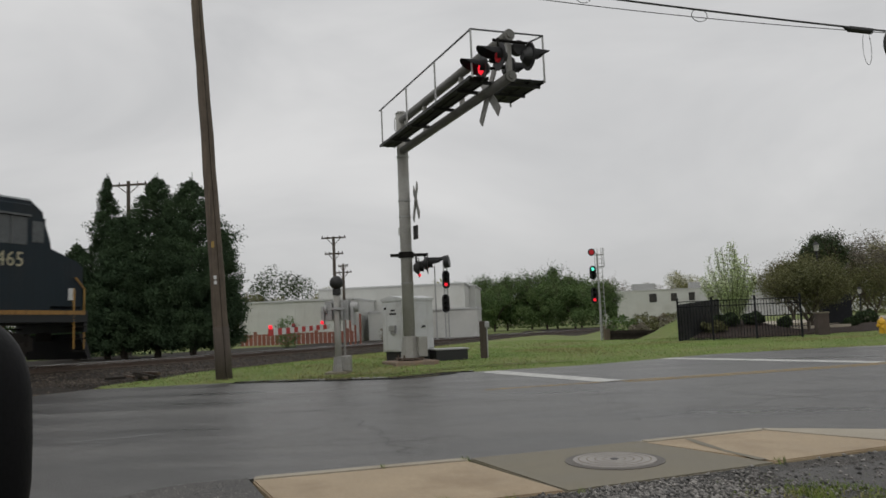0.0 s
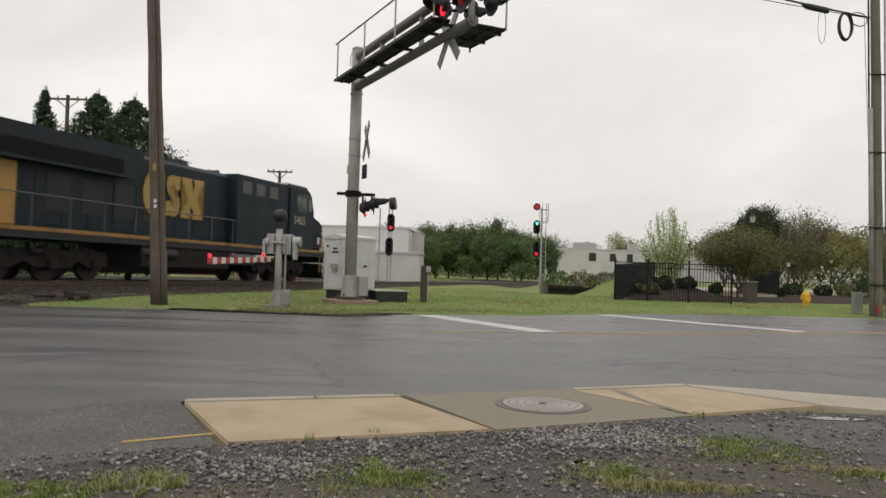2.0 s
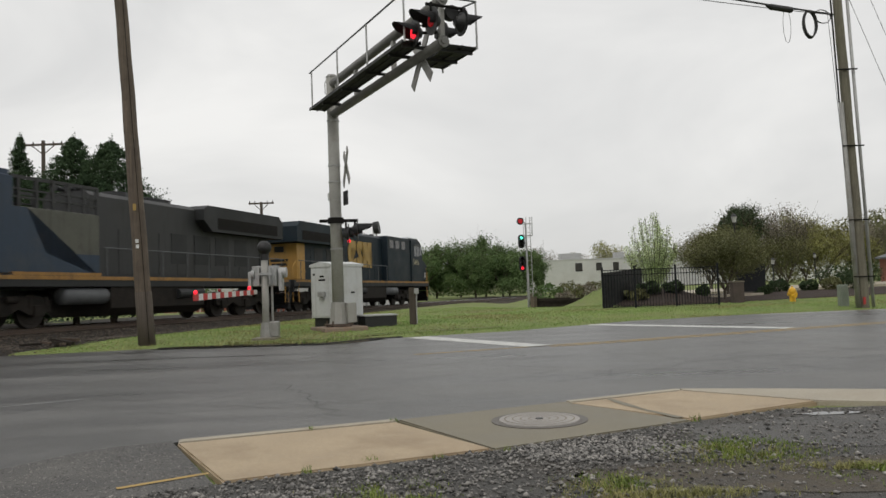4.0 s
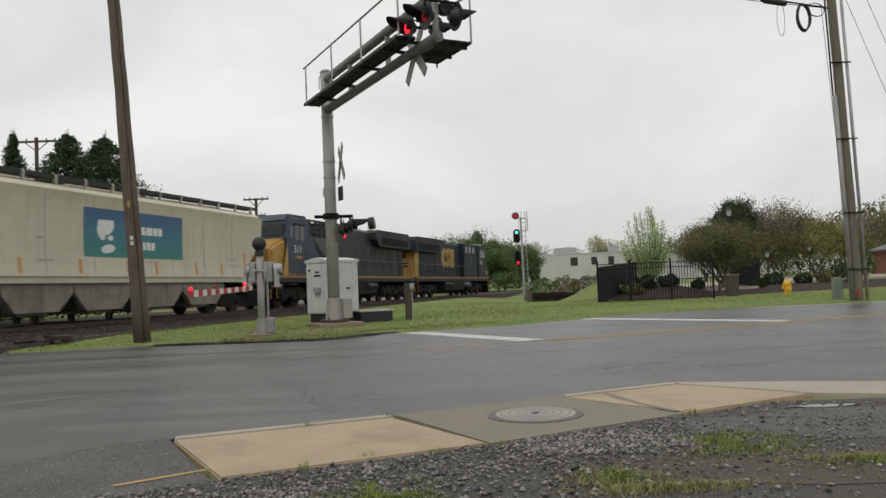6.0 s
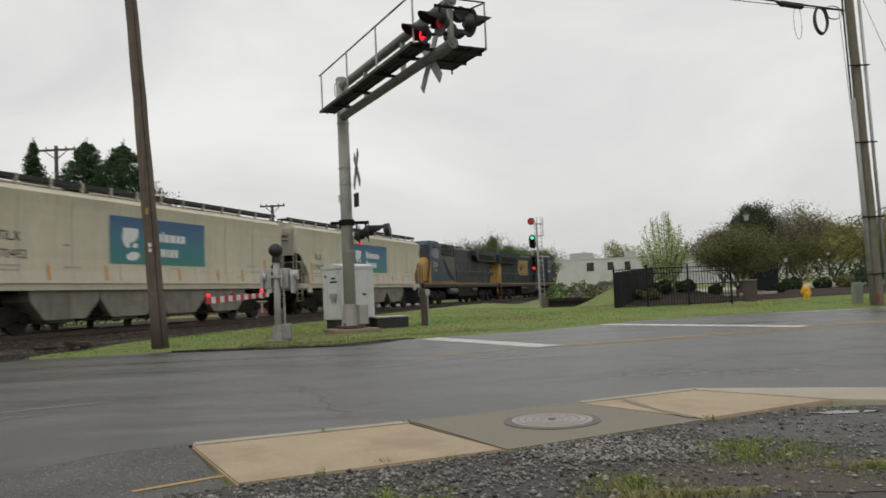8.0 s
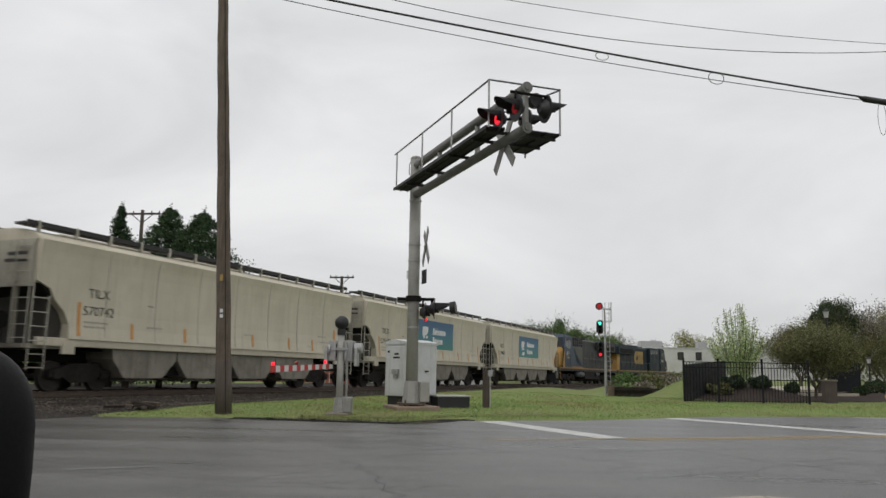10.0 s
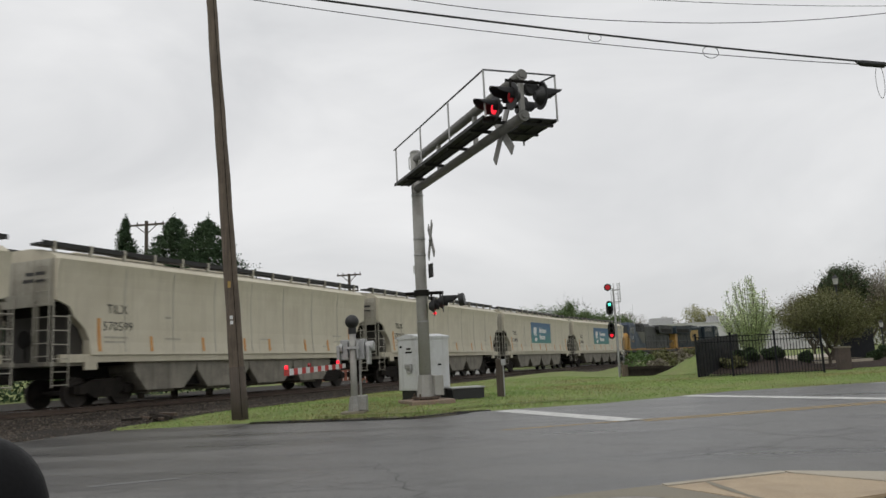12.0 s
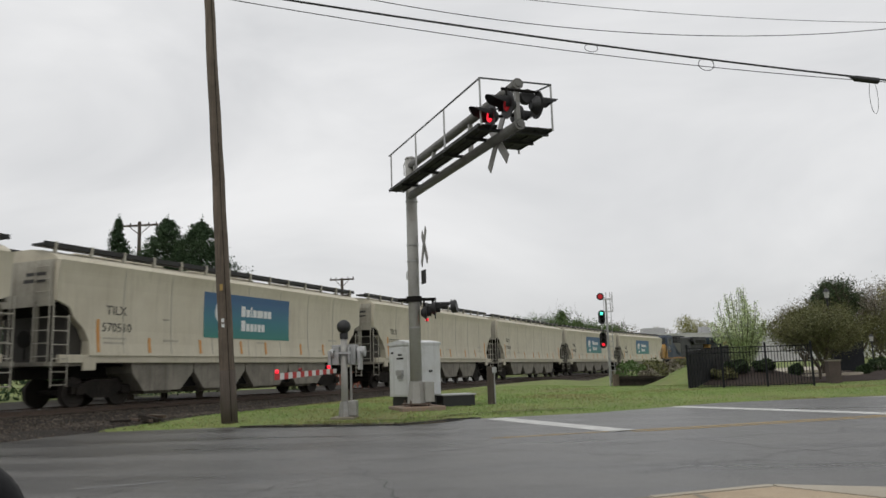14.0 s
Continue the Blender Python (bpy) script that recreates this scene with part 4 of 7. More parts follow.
# ---- the train: two locomotives and covered hopper cars (x ahead, y to the far side, z over the rails) ----
def wheelset(parent, x, r):
    """One axle with two flanged wheels; it turns about its own axle."""
    bm = B()
    cyl(bm, (0, -0.62, 0), (0, 0.62, 0), 0.075, 0.075, 10)
    for s in (-1, 1):
        cyl(bm, (0, s * 0.70, 0), (0, s * 0.83, 0), r, r, 24)
        cyl(bm, (0, s * 0.665, 0), (0, s * 0.70, 0), r + 0.025, r + 0.025, 24)
        cyl(bm, (0, s * 0.83, 0), (0, s * 0.845, 0), r * 0.8, r * 0.76, 20)
        cyl(bm, (0, s * 0.84, 0), (0, s * 0.93, 0), 0.10, 0.09, 10)
    w = part("wheelset", bm, wheel_steel, parent, "steel wheels on an axle")
    w.location = (x, 0, r)
    return w


def freight_truck(parent, x):
    bm = B()
    for s in (-1, 1):
        side = [(-1.15, 0.40), (-1.15, 0.62), (-0.75, 0.70), (-0.42, 0.82), (0.42, 0.82), (0.75, 0.70), (1.15, 0.62), (1.15, 0.40), (0.72, 0.45),
                (0.40, 0.26), (-0.40, 0.26), (-0.72, 0.45)]
        prism(bm, side, s * 0.93, s * 1.06)
        for k in (-0.2, 0, 0.2):
            cyl(bm, (k, s * 1.0, 0.34), (k, s * 1.0, 0.66), 0.075, 0.075, 8)
        for k in (-0.875, 0.875):
            box(bm, k - 0.14, k + 0.14, s * 0.95, s * 1.12, 0.36, 0.60, 0.03)
    box(bm, -0.2, 0.2, -1.05, 1.05, 0.50, 0.80)
    t = part("truck", bm, truck_iron, parent, "two-axle cast-iron freight truck")
    t.location = (x, 0, 0)
    return t, [wheelset(t, -0.875, 0.44), wheelset(t, 0.875, 0.44)]


HB = 8.8


def bowed(z):
    """Half width of the car at a height: the side sheets bow out in the middle."""
    k = [(1.3, 1.44), (1.55, 1.475), (1.9, 1.525), (2.3, 1.555), (2.8, 1.56), (3.2, 1.56), (3.6, 1.548), (3.95, 1.52), (4.2, 1.475), (4.4, 1.43)]
    z = min(max(z, 1.3), 4.4)
    for (z0, w0), (z1, w1) in zip(k, k[1:]):
        if z <= z1:
            return w0 + (w1 - w0) * (z - z0) / (z1 - z0)


def bow(bm, cuts=True):
    """Cuts a flat-sided mesh at many heights and lays its sides on the bowed car side."""
    if cuts:
        for z in (1.6, 1.75, 1.9, 2.05, 2.2, 2.4, 2.6, 2.9, 3.2, 3.4, 3.6, 3.75, 3.9, 4.0, 4.1, 4.2):
            bmesh.ops.bisect_plane(bm, geom=bm.verts[:] + bm.edges[:] + bm.faces[:], plane_co=(0, 0, z), plane_no=(0, 0, 1))
    for v in bm.verts:
        v.co.y += math.copysign(bowed(v.co.z) - 1.56, v.co.y)
    return bm


def hopper_side():
    """Outline of the car's side, with the stepped cut-outs at both ends."""
    right = [(HB, 4.28), (HB, 3.10), (HB - 0.45, 2.92), (HB - 0.62, 2.62), (HB - 0.98, 2.30), (HB - 1.16, 1.95), (HB - 1.16, 1.52)]
    return [(-x, z) for x, z in reversed(right)] + right


def hopper_base():
    """One covered hopper with its parts, and its wheelsets."""
    t = thing("covered_hopper_car", pose(0, 0, 0), "cream covered hopper wagon with rust streaks and four discharge bays", "railway wagon", "hopper wagons of the train")
    hw = 1.56
    bm = B()
    outline = hopper_side()
    prism(bm, outline, -hw, hw)
    bow(bm)
    bmesh.ops.triangulate(bm, faces=[f for f in bm.faces if len(f.verts) > 4])
    part("body", bm, hopper_paint, t, "cream painted steel sides with dirt streaks")
    # curved roof
    bm = B()
    arc = [(-1.50, 4.20), (-1.53, 4.23), (-1.53, 4.29), (-1.47, 4.36), (-1.30, 4.47), (-0.9, 4.60), (-0.4, 4.66), (0.4, 4.66), (0.9, 4.60), (1.30, 4.47), (1.47, 4.36), (1.53, 4.29), (1.53, 4.23), (1.50, 4.20)]
    prism(bm, arc, -HB, HB, "x")
    part("roof", bm, hopper_paint, t, "rounded cream roof with an eave lip")
    # seams of the side sheets
    for k in range(7):
        bm = B()
        x = -6.3 + k * 2.1
        box(bm, x - 0.018, x + 0.018, -hw - 0.006, -hw + 0.01, 1.6, 4.2)
        part("side_seam", bow(bm), hopper_end, t)
    # side sill
    for s in (-1, 1):
        bm = B()
        box(bm, -HB + 0.15, HB - 0.15, s * (hw + 0.03), s * (hw - 0.12), 1.30, 1.54, 0.02)
        part("side_sill", bm, hopper_paint, t, "cream side sill")
    # the sill's dark colour stands for shade beneath the car
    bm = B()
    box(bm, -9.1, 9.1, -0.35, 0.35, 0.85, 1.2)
    part("centre_sill", bm, dark_shadow, t, "centre sill, coloured dark as shade under the car")
    # slope sheets coloured dark as shade, and end posts, inside the cut-outs
    for e in (-1, 1):
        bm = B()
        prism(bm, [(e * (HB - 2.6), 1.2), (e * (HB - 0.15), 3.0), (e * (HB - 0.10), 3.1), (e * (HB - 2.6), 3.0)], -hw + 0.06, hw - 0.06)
        part("slope_sheet", bm, dark_shadow, t, "sloped end sheet, coloured dark as shade in the cut-out")
        # solid block whose dark colour stands in for the shaded depth
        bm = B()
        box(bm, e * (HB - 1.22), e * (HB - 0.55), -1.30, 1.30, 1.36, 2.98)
        part("end_recess", bm, hopper_recess, t, "dark block painted as the shade inside the end cut-out")
        bm = B()
        box(bm, e * (HB - 0.02), e * (HB + 0.03), -1.42, 1.42, 2.95, 4.3)
        part("end_sheet", bm, hopper_end, t, "weathered grey end sheet")
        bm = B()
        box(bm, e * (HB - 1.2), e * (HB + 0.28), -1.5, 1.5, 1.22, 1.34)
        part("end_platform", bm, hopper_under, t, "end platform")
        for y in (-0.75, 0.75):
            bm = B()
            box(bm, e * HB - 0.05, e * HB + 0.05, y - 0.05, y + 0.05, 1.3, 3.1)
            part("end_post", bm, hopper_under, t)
        for s in (-1, 1):
            bm = B()
            x0, x1 = e * (HB + 0.12), e * (HB - 0.42)
            for x in (x0, x1):
                cyl(bm, (x, s * (hw + 0.03), 0.62), (x, s * (hw + 0.03), 3.1 if x == x0 else 2.7), 0.022, 0.022, 6)
            for z in (0.68, 1.05, 1.42, 1.82, 2.22, 2.62):
                cyl(bm, (x0, s * (hw + 0.03), z), (x1, s * (hw + 0.03), z), 0.016, 0.016, 6)
            part("ladder", bm, hopper_end, t, "weathered cream steel ladder")
            bm = B()
            box(bm, e * (HB - 1.45), e * (HB - 1.0), s * (hw - 0.05), s * (hw + 0.05), 1.08, 1.5, 0.02)
            part("jacking_pad", bm, hopper_paint, t)
        bm = B()
        for y in (-1.42, -0.78):
            cyl(bm, (e * (HB + 0.12), y, 1.3), (e * (HB + 0.12), y, 4.2), 0.02, 0.02, 6)
        for k in range(8):
            cyl(bm, (e * (HB + 0.12), -1.42, 1.5 + 0.37 * k), (e * (HB + 0.12), -0.78, 1.5 + 0.37 * k), 0.015, 0.015, 5)
        part("end_ladder", bm, hopper_end, t, "weathered end ladder")
        bm = B()
        box(bm, e * 9.0, e * 9.6, -0.14, 0.14, 0.75, 1.0, 0.03)
        part("coupler", bm, truck_iron, t, "dark knuckle coupler")
        bm = B()
        cyl(bm, (e * (HB + 0.2), -0.6, 1.4), (e * (HB + 0.2), -0.6, 2.0), 0.03, 0.03, 6)
        cyl(bm, (e * (HB + 0.2), -0.6, 2.0), (e * (HB + 0.26), -0.6, 2.0), 0.26, 0.26, 14)
        part("brake_wheel", bm, dark_shadow, t)
    # discharge bays
    for k in range(4):
        cx = -4.35 + k * 2.9
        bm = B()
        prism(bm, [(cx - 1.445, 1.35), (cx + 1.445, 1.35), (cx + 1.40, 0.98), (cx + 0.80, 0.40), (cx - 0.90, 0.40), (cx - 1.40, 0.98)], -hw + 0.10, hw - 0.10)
        bay = part("discharge_bay", bm, hopper_under, t, "dusty cream discharge bay, darkened as shade under the car")
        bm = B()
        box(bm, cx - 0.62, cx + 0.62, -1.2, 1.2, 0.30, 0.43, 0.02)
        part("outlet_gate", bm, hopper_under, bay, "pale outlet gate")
    # dark wedges put as shade in the gaps between the bays
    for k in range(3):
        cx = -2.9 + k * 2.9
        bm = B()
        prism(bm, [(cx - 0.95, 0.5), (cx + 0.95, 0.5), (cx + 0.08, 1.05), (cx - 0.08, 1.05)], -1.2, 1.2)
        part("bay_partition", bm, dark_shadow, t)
    # running board and its rail on the roof
    for s in (-1, 1):
        bm = B()
        box(bm, -HB - 0.2, HB + 0.2, s * 0.66, s * 1.14, 4.72, 4.79)
        part("running_board", bm, grating, t, "dark grated roof running board")
        bm = B()
        box(bm, -HB - 0.2, HB + 0.2, s * 1.145, s * 1.18, 4.70, 4.84)
        part("board_rail", bm, grating, t, "dark edge angle along the running board")
    for k in range(14):
        x = -HB + 0.2 + k * (2 * HB - 0.4) / 13
        for s in (-1, 1):
            bm = B()
            box(bm, x - 0.04, x + 0.04, s * 1.10, s * 1.20, 4.44, 4.86)
            part("board_bracket", bm, hopper_end, t)
    for k in range(3):
        bm = B()
        box(bm, -7.2 + k * 5.2, -3.4 + k * 5.2, -0.42, 0.42, 4.66, 4.76, 0.03)
        part("roof_hatch", bm, hopper_paint, t)
    # orange reflective stripes
    for x in (-7.3, -5.2, -2.75, -0.45, 1.1, 3.6, 5.4, 7.3):
        tall = abs(x) > 7
        bm = B()
        box(bm, x - 0.055, x + 0.055, -hw - 0.012, -hw, 1.62, 2.62 if tall else 2.10)
        part("reflective_stripe", bow(bm), orange_mark, t, "orange reflective stripe")
    return t


def hopper_marks(t, number, short):
    hw = 1.56
    face = pose(0, 0, 0, 90, 0, 0)
    lettering("reporting_mark", "TILX", 0.40, letter_black, t, pose(-7.0, -hw - 0.008, 2.78) @ face, "black stencilled letters")
    lettering("car_number", number, 0.40, letter_black, t, pose(-7.15, -hw - 0.008, 2.25) @ face, "black stencilled number")
    for (x, z, w) in ((-7.1, 2.02, 0.9), (-7.1, 1.88, 0.8), (-4.55, 2.0, 0.7), (-4.55, 2.7, 0.28), (0.55, 2.05, 0.6), (6.0, 2.0, 0.9), (5.9, 2.25, 0.7), (5.0, 1.78, 0.5)):
        bm = B()
        box(bm, x, x + w, -hw - 0.008, -hw, z, z + 0.055)
        part("stencil_bar", bow(bm, False), hopper_end, t)
    bm = B()
    box(bm, -HB - 0.04, -HB - 0.02, -1.1, -0.3, 3.85, 3.95)
    box(bm, -HB - 0.04, -HB - 0.02, -1.1, -0.2, 3.65, 3.75)
    part("end_stencil_bar", bm, letter_black, t)
    if not short:
        return
    bm = B()
    box(bm, -2.55, 2.75, -hw - 0.014, -hw, 2.20, 3.85)
    panel = part("logo_panel", bow(bm), logo_blue, t, "blue-to-green printed panel with a white emblem")
    # emblem: white rounded shapes; words become plain white bars
    bm = B()
    y = -hw - 0.022
    def oval(cx, cz, rx, rz, lean):
        c, d = math.cos(lean), math.sin(lean)
        return [(cx + rx * math.cos(q) * c - rz * math.sin(q) * d, cz + rx * math.cos(q) * d + rz * math.sin(q) * c) for q in [math.tau * i / 24 for i in range(24)]]
    prism(bm, oval(-1.52, 3.32, 0.40, 0.36, 0.3), y, y + 0.008)
    part("emblem_top", bm, letter_white, panel)
    bm = B()
    prism(bm, oval(-1.76, 3.02, 0.16, 0.28, 0.5), y - 0.003, y + 0.008)
    prism(bm, oval(-1.30, 2.86, 0.13, 0.09, 0.2), y, y + 0.008)
    prism(bm, oval(-1.42, 2.48, 0.34, 0.15, 0.15), y, y + 0.008)
    part("emblem_foot", bm, letter_white, panel)
    for row, z, wds in ((0, 3.05, (0.26, 0.22, 0.08, 0.22, 0.36, 0.22, 0.22)), (1, 2.50, (0.24, 0.2, 0.2, 0.15, 0.2, 0.2))):
        x = -0.42
        for k, w in enumerate(wds):
            bm = B()
            hgt = 0.40 if k == 0 or w == 0.08 else 0.29
            box(bm, x, x + w, y, y + 0.008, z, z + hgt)
            part("word_bar", bm, letter_white, panel)
            x += w + 0.055
    lettering("fleet_number", short, 0.46, letter_black, t, pose(0.42, -1.535, 1.74) @ face, "black stencilled number")


def loco_truck(parent, x):
    bm = B()
    for s in (-1, 1):
        prism(bm, [(-2.35, 0.50), (-2.35, 0.85), (-1.9, 0.98), (-0.6, 0.95), (0, 1.02), (0.6, 0.95), (1.9, 0.98), (2.35, 0.85), (2.35, 0.50), (1.5, 0.42),
                   (1.1, 0.62), (0.7, 0.42), (-0.7, 0.42), (-1.1, 0.62), (-1.5, 0.42)], s * 0.98, s * 1.14)
        for k in (-1.85, 0, 1.85):
            box(bm, k - 0.2, k + 0.2, s * 1.0, s * 1.22, 0.36, 0.72, 0.04)
            for q in (-0.32, 0.32):
                cyl(bm, (k + q, s * 1.1, 0.62), (k + q, s * 1.1, 0.98), 0.09, 0.09, 8)
        cyl(bm, (-0.95, s * 1.2, 0.9), (-0.55, s * 1.2, 0.9), 0.11, 0.11, 8)
    box(bm, -2.2, 2.2, -0.9, 0.9, 0.55, 1.0)
    t = part("truck", bm, truck_iron, parent, "three-axle cast-iron truck")
    t.location = (x, 0, 0)
    return t, [wheelset(t, k, 0.53) for k in (-1.85, 0, 1.85)]


def build_loco(label, number, modern):
    """A six-axle diesel. modern: the dark blue one with the yellow emblem; else the older one with yellow nose and grey hood."""
    t = thing("diesel_locomotive", pose(0, 0, 0), label, "locomotive", "locomotives of the train")
    nose_m = loco_blue if modern else loco_yellow
    cab_m = loco_blue if modern else loco_blue_old
    hood_m = loco_blue if modern else loco_grey
    face, back = pose(0, 0, 0, 90, 0, 0), pose(0, 0, 0, 90, 0, 180)
    f = 0.75 if modern else 0.0      # the newer one has a longer front end
    bm = B()
    box(bm, -10.4, 10.4 + f * 0.6, -1.5, 1.5, 1.28, 1.62, 0.02)
    part("deck", bm, loco_dark, t, "sooty underframe deck")
    for s in (-1, 1):
        bm = B()
        box(bm, -10.2, 10.3 + f * 0.6, s * 1.5, s * 1.52, 1.51, 1.63)
        part("sill_stripe", bm, loco_stripe, t, "orange-yellow reflective sill stripe")
    # short nose
    bm = B()
    prism(bm, [(8.5 + f, 1.62), (10.15 + f, 1.62), (10.15 + f, 2.95), (9.95 + f, 3.12), (8.5 + f, 3.62)], -1.36, 1.36)
    es = [e for e in bm.edges if abs(e.verts[0].co.y - e.verts[1].co.y) < 1e-5]
    bmesh.ops.bevel(bm, geom=es, offset=0.14, segments=3, affect="EDGES")
    nose = part("nose", bm, nose_m, t, "blue sloped nose" if modern else "yellow nose")
    bm = B()
    box(bm, 10.15 + f, 10.17 + f, -0.35, 0.35, 1.7, 2.9)
    part("nose_door", bm, nose_m, nose)
    for y in (-0.16, 0.16):
        bm = B()
        cyl(bm, (10.05 + f, y, 3.02), (10.17 + f, y, 3.0), 0.10, 0.10, 12)
        part("headlight", bm, cab_roof, nose)
    # cab
    cab_out = [(6.35 + f, 1.62), (8.75 + f, 1.62), (8.75 + f, 3.55), (8.60 + f, 4.45), (8.2 + f, 4.74), (6.35 + f, 4.74)]
    bm = B()
    prism(bm, cab_out, -1.5, 1.5)
    es = [e for e in bm.edges if abs(e.verts[0].co.y - e.verts[1].co.y) < 1e-5 and min(v.co.z for v in e.verts) > 3.5]
    bmesh.ops.bevel(bm, geom=es, offset=0.16, segments=3, affect="EDGES")
    cab = part("cab", bm, cab_m, t, "blue cab")
    bm = B()
    prism(bm, [(6.3 + f, 4.70), (8.15 + f, 4.70), (8.62 + f, 4.42), (8.66 + f, 4.46), (8.2 + f, 4.80), (6.3 + f, 4.80)], -1.30, 1.30)
    part("cab_roof", bm, cab_roof if modern else loco_blue_old, cab, "pale reflective cab roof" if modern else "blue cab roof")
    for s in (-1, 1):
        bm = B()
        prism(bm, [(6.95 + f, 3.45), (7.95 + f, 3.45), (7.95 + f, 4.22), (6.95 + f, 4.22)], s * 1.5, s * 1.515)
        w = part("cab_window", bm, window_glass, cab, "dark cab side window")
        bm = B()
        box(bm, 7.42 + f, 7.48 + f, s * 1.515, s * 1.53, 3.45, 4.22)
        box(bm, 6.9 + f, 8.0 + f, s * 1.50, s * 1.62, 4.24, 4.30)
        part("window_frame", bm, loco_dark if not modern else handrail_grey, w)
        bm = B()
        box(bm, 8.12 + f, 8.5 + f, s * 1.5, s * 1.515, 3.55, 4.15)
        part("cab_window", bm, window_glass, cab)
        bm = B()
        prism(bm, [(6.5 + f, 1.7), (6.9 + f, 1.7), (6.9 + f, 3.3), (6.5 + f, 3.3)], s * 1.5, s * 1.51)
        part("cab_door", bm, cab_m, cab)
        bm = B()
        box(bm, 8.755 + f, 8.775 + f, s * 0.12, s * 1.25, 3.70, 4.30)
        part("windshield", bm, window_glass, cab, "dark windshield")
    # cabinet behind the cab, hood, radiator
    bm = B()
    box(bm, 2.7, 6.34 + f, -1.42, 1.42, 1.62, 4.66 if modern else 3.72, 0.05)
    cabinet = part("equipment_cabinet", bm, hood_m if modern else loco_panel, t, "full-width equipment cabinet" if modern else "grey equipment cabinet with dark air grilles")
    for s in (-1, 1):
        if modern:
            for x in (3.05, 4.15, 5.3):
                bm = B()
                box(bm, x, x + 0.72, s * 1.42, s * 1.435, 3.85, 4.40)
                part("air_grille", bm, dark_opening, cabinet, "dark air intake grille")
        else:
            # open frame of posts and bars over the cabinet
            for x in (2.72, 3.35, 4.0, 4.65, 5.3, 6.0):
                bm = B()
                box(bm, x, x + 0.10, s * 1.30, s * 1.42, 3.70, 4.62)
                part("frame_post", bm, loco_grey, cabinet)
            for z in (3.98, 4.22, 4.56):
                bm = B()
                box(bm, 2.72, 6.3, s * 1.31, s * 1.40, z, z + (0.10 if z > 4.4 else 0.05))
                part("frame_bar", bm, loco_grey, cabinet)
            bm = B()
            prism(bm, [(6.34, 1.64), (6.34, 3.70), (5.75, 3.70), (5.05, 2.35), (2.72, 2.35), (2.72, 1.64)], s * 1.42, s * 1.432)
            bmesh.ops.triangulate(bm, faces=[q for q in bm.faces if len(q.verts) > 4])
            part("blue_panel", bm, loco_blue_old, cabinet, "blue painted lower panel")
    bm = B()
    prism(bm, [(-1.0, 1.62), (1.0, 1.62), (1.0, 4.46), (0.80, 4.62), (-0.80, 4.62), (-1.0, 4.46)], -8.6, 2.69, "x")
    hood = part("engine_hood", bm, hood_m, t, "long engine hood with access doors")
    for s in (-1, 1):
        for k in range(9):
            x = -7.6 + k * 1.12
            bm = B()
            box(bm, x, x + 1.04, s * 1.0, s * 1.018, 1.75, 3.35)
            part("hood_door", bm, hood_m, hood)
        for k in range(4):
            bm = B()
            box(bm, -7.2 + k * 1.5, -6.2 + k * 1.5, s * 1.0, s * 1.03, 2.2, 3.4)
            part("hood_louvre", bm, loco_dark, hood, "dark louvre")
    bm = B()
    prism(bm, [(-9.85, 3.6), (-3.9, 3.6), (-3.3, 4.05), (-3.3, 4.5), (-3.6, 4.68), (-9.5, 4.68), (-9.85, 4.4)], -1.44, 1.44)
    part("radiator", bm, loco_blue if modern else loco_dark, t, "wide overhanging radiator housing")
    for s in (-1, 1):
        bm = B()
        box(bm, -9.3, -4.3, s * 1.44, s * 1.455, 3.72, 4.2)
        part("radiator_screen", bm, dark_shadow, t, "dark radiator screen")
    bm = B()
    box(bm, -9.2, -8.30, -1.04, 1.04, 1.66, 3.58, 0.05)
    part("rear_hood", bm, loco_yellow if modern else loco_dark, t, "yellow rear end of the hood" if modern else "sooty rear end of the hood")
    rear = t.children[-1]
    bm = B()
    box(bm, -9.24, -9.19, -0.28, 0.28, 3.12, 3.42, 0.02)
    part("rear_light_housing", bm, loco_dark, rear, "dark rear headlight housing")
    for z, w in ((2.62, 0.52), (2.40, 0.46)):
        bm = B()
        box(bm, -9.212, -9.19, -w, w, z, z + 0.14)
        part("rear_stencil_bar", bm, loco_dark, rear)
    for z in (1.95, 2.2, 2.5, 2.8, 3.1):
        bm = B()
        cyl(bm, (-9.22, 0.62, z), (-9.22, 0.95, z), 0.022, 0.022, 5)
        part("grab_iron", bm, handrail_grey, rear)
    bm = B()
    cyl(bm, (0.3, 0, 4.6), (0.3, 0, 4.86), 0.55, 0.5, 16)
    part("exhaust_stack", bm, loco_dark, t)
    bm = B()
    box(bm, -2.4, -1.0, -0.5, 0.5, 4.6, 4.82, 0.04)
    part("roof_box", bm, loco_dark, t)
    bm = B()
    for k in range(3):
        cyl(bm, (2.2 + 0.12 * k, 0.4 - k * 0.3, 4.72), (2.7 + 0.12 * k, 0.4 - k * 0.3, 4.76), 0.05, 0.10, 8)
    box(bm, 2.1, 2.5, -0.4, 0.6, 4.6, 4.7)
    part("air_horn", bm, loco_dark, t)
    # fuel tank, air reservoirs
    bm = B()
    prism(bm, [(-1.45, 1.28), (1.45, 1.28), (1.45, 0.55), (1.1, 0.28), (-1.1, 0.28), (-1.45, 0.55)], -3.2, 2.2, "x")
    part("fuel_tank", bm, truck_iron, t, "grimy fuel tank")
    for s in (-1, 1):
        bm = B()
        cyl(bm, (2.35, s * 1.25, 0.98), (4.25, s * 1.25, 0.98), 0.28, 0.28, 16)
        part("air_reservoir", bm, handrail_grey, t, "cylindrical air reservoir", True)
        bm = B()
        cyl(bm, (-3.2, s * 1.3, 1.05), (-1.4, s * 1.46, 1.0), 0.2, 0.2, 12)
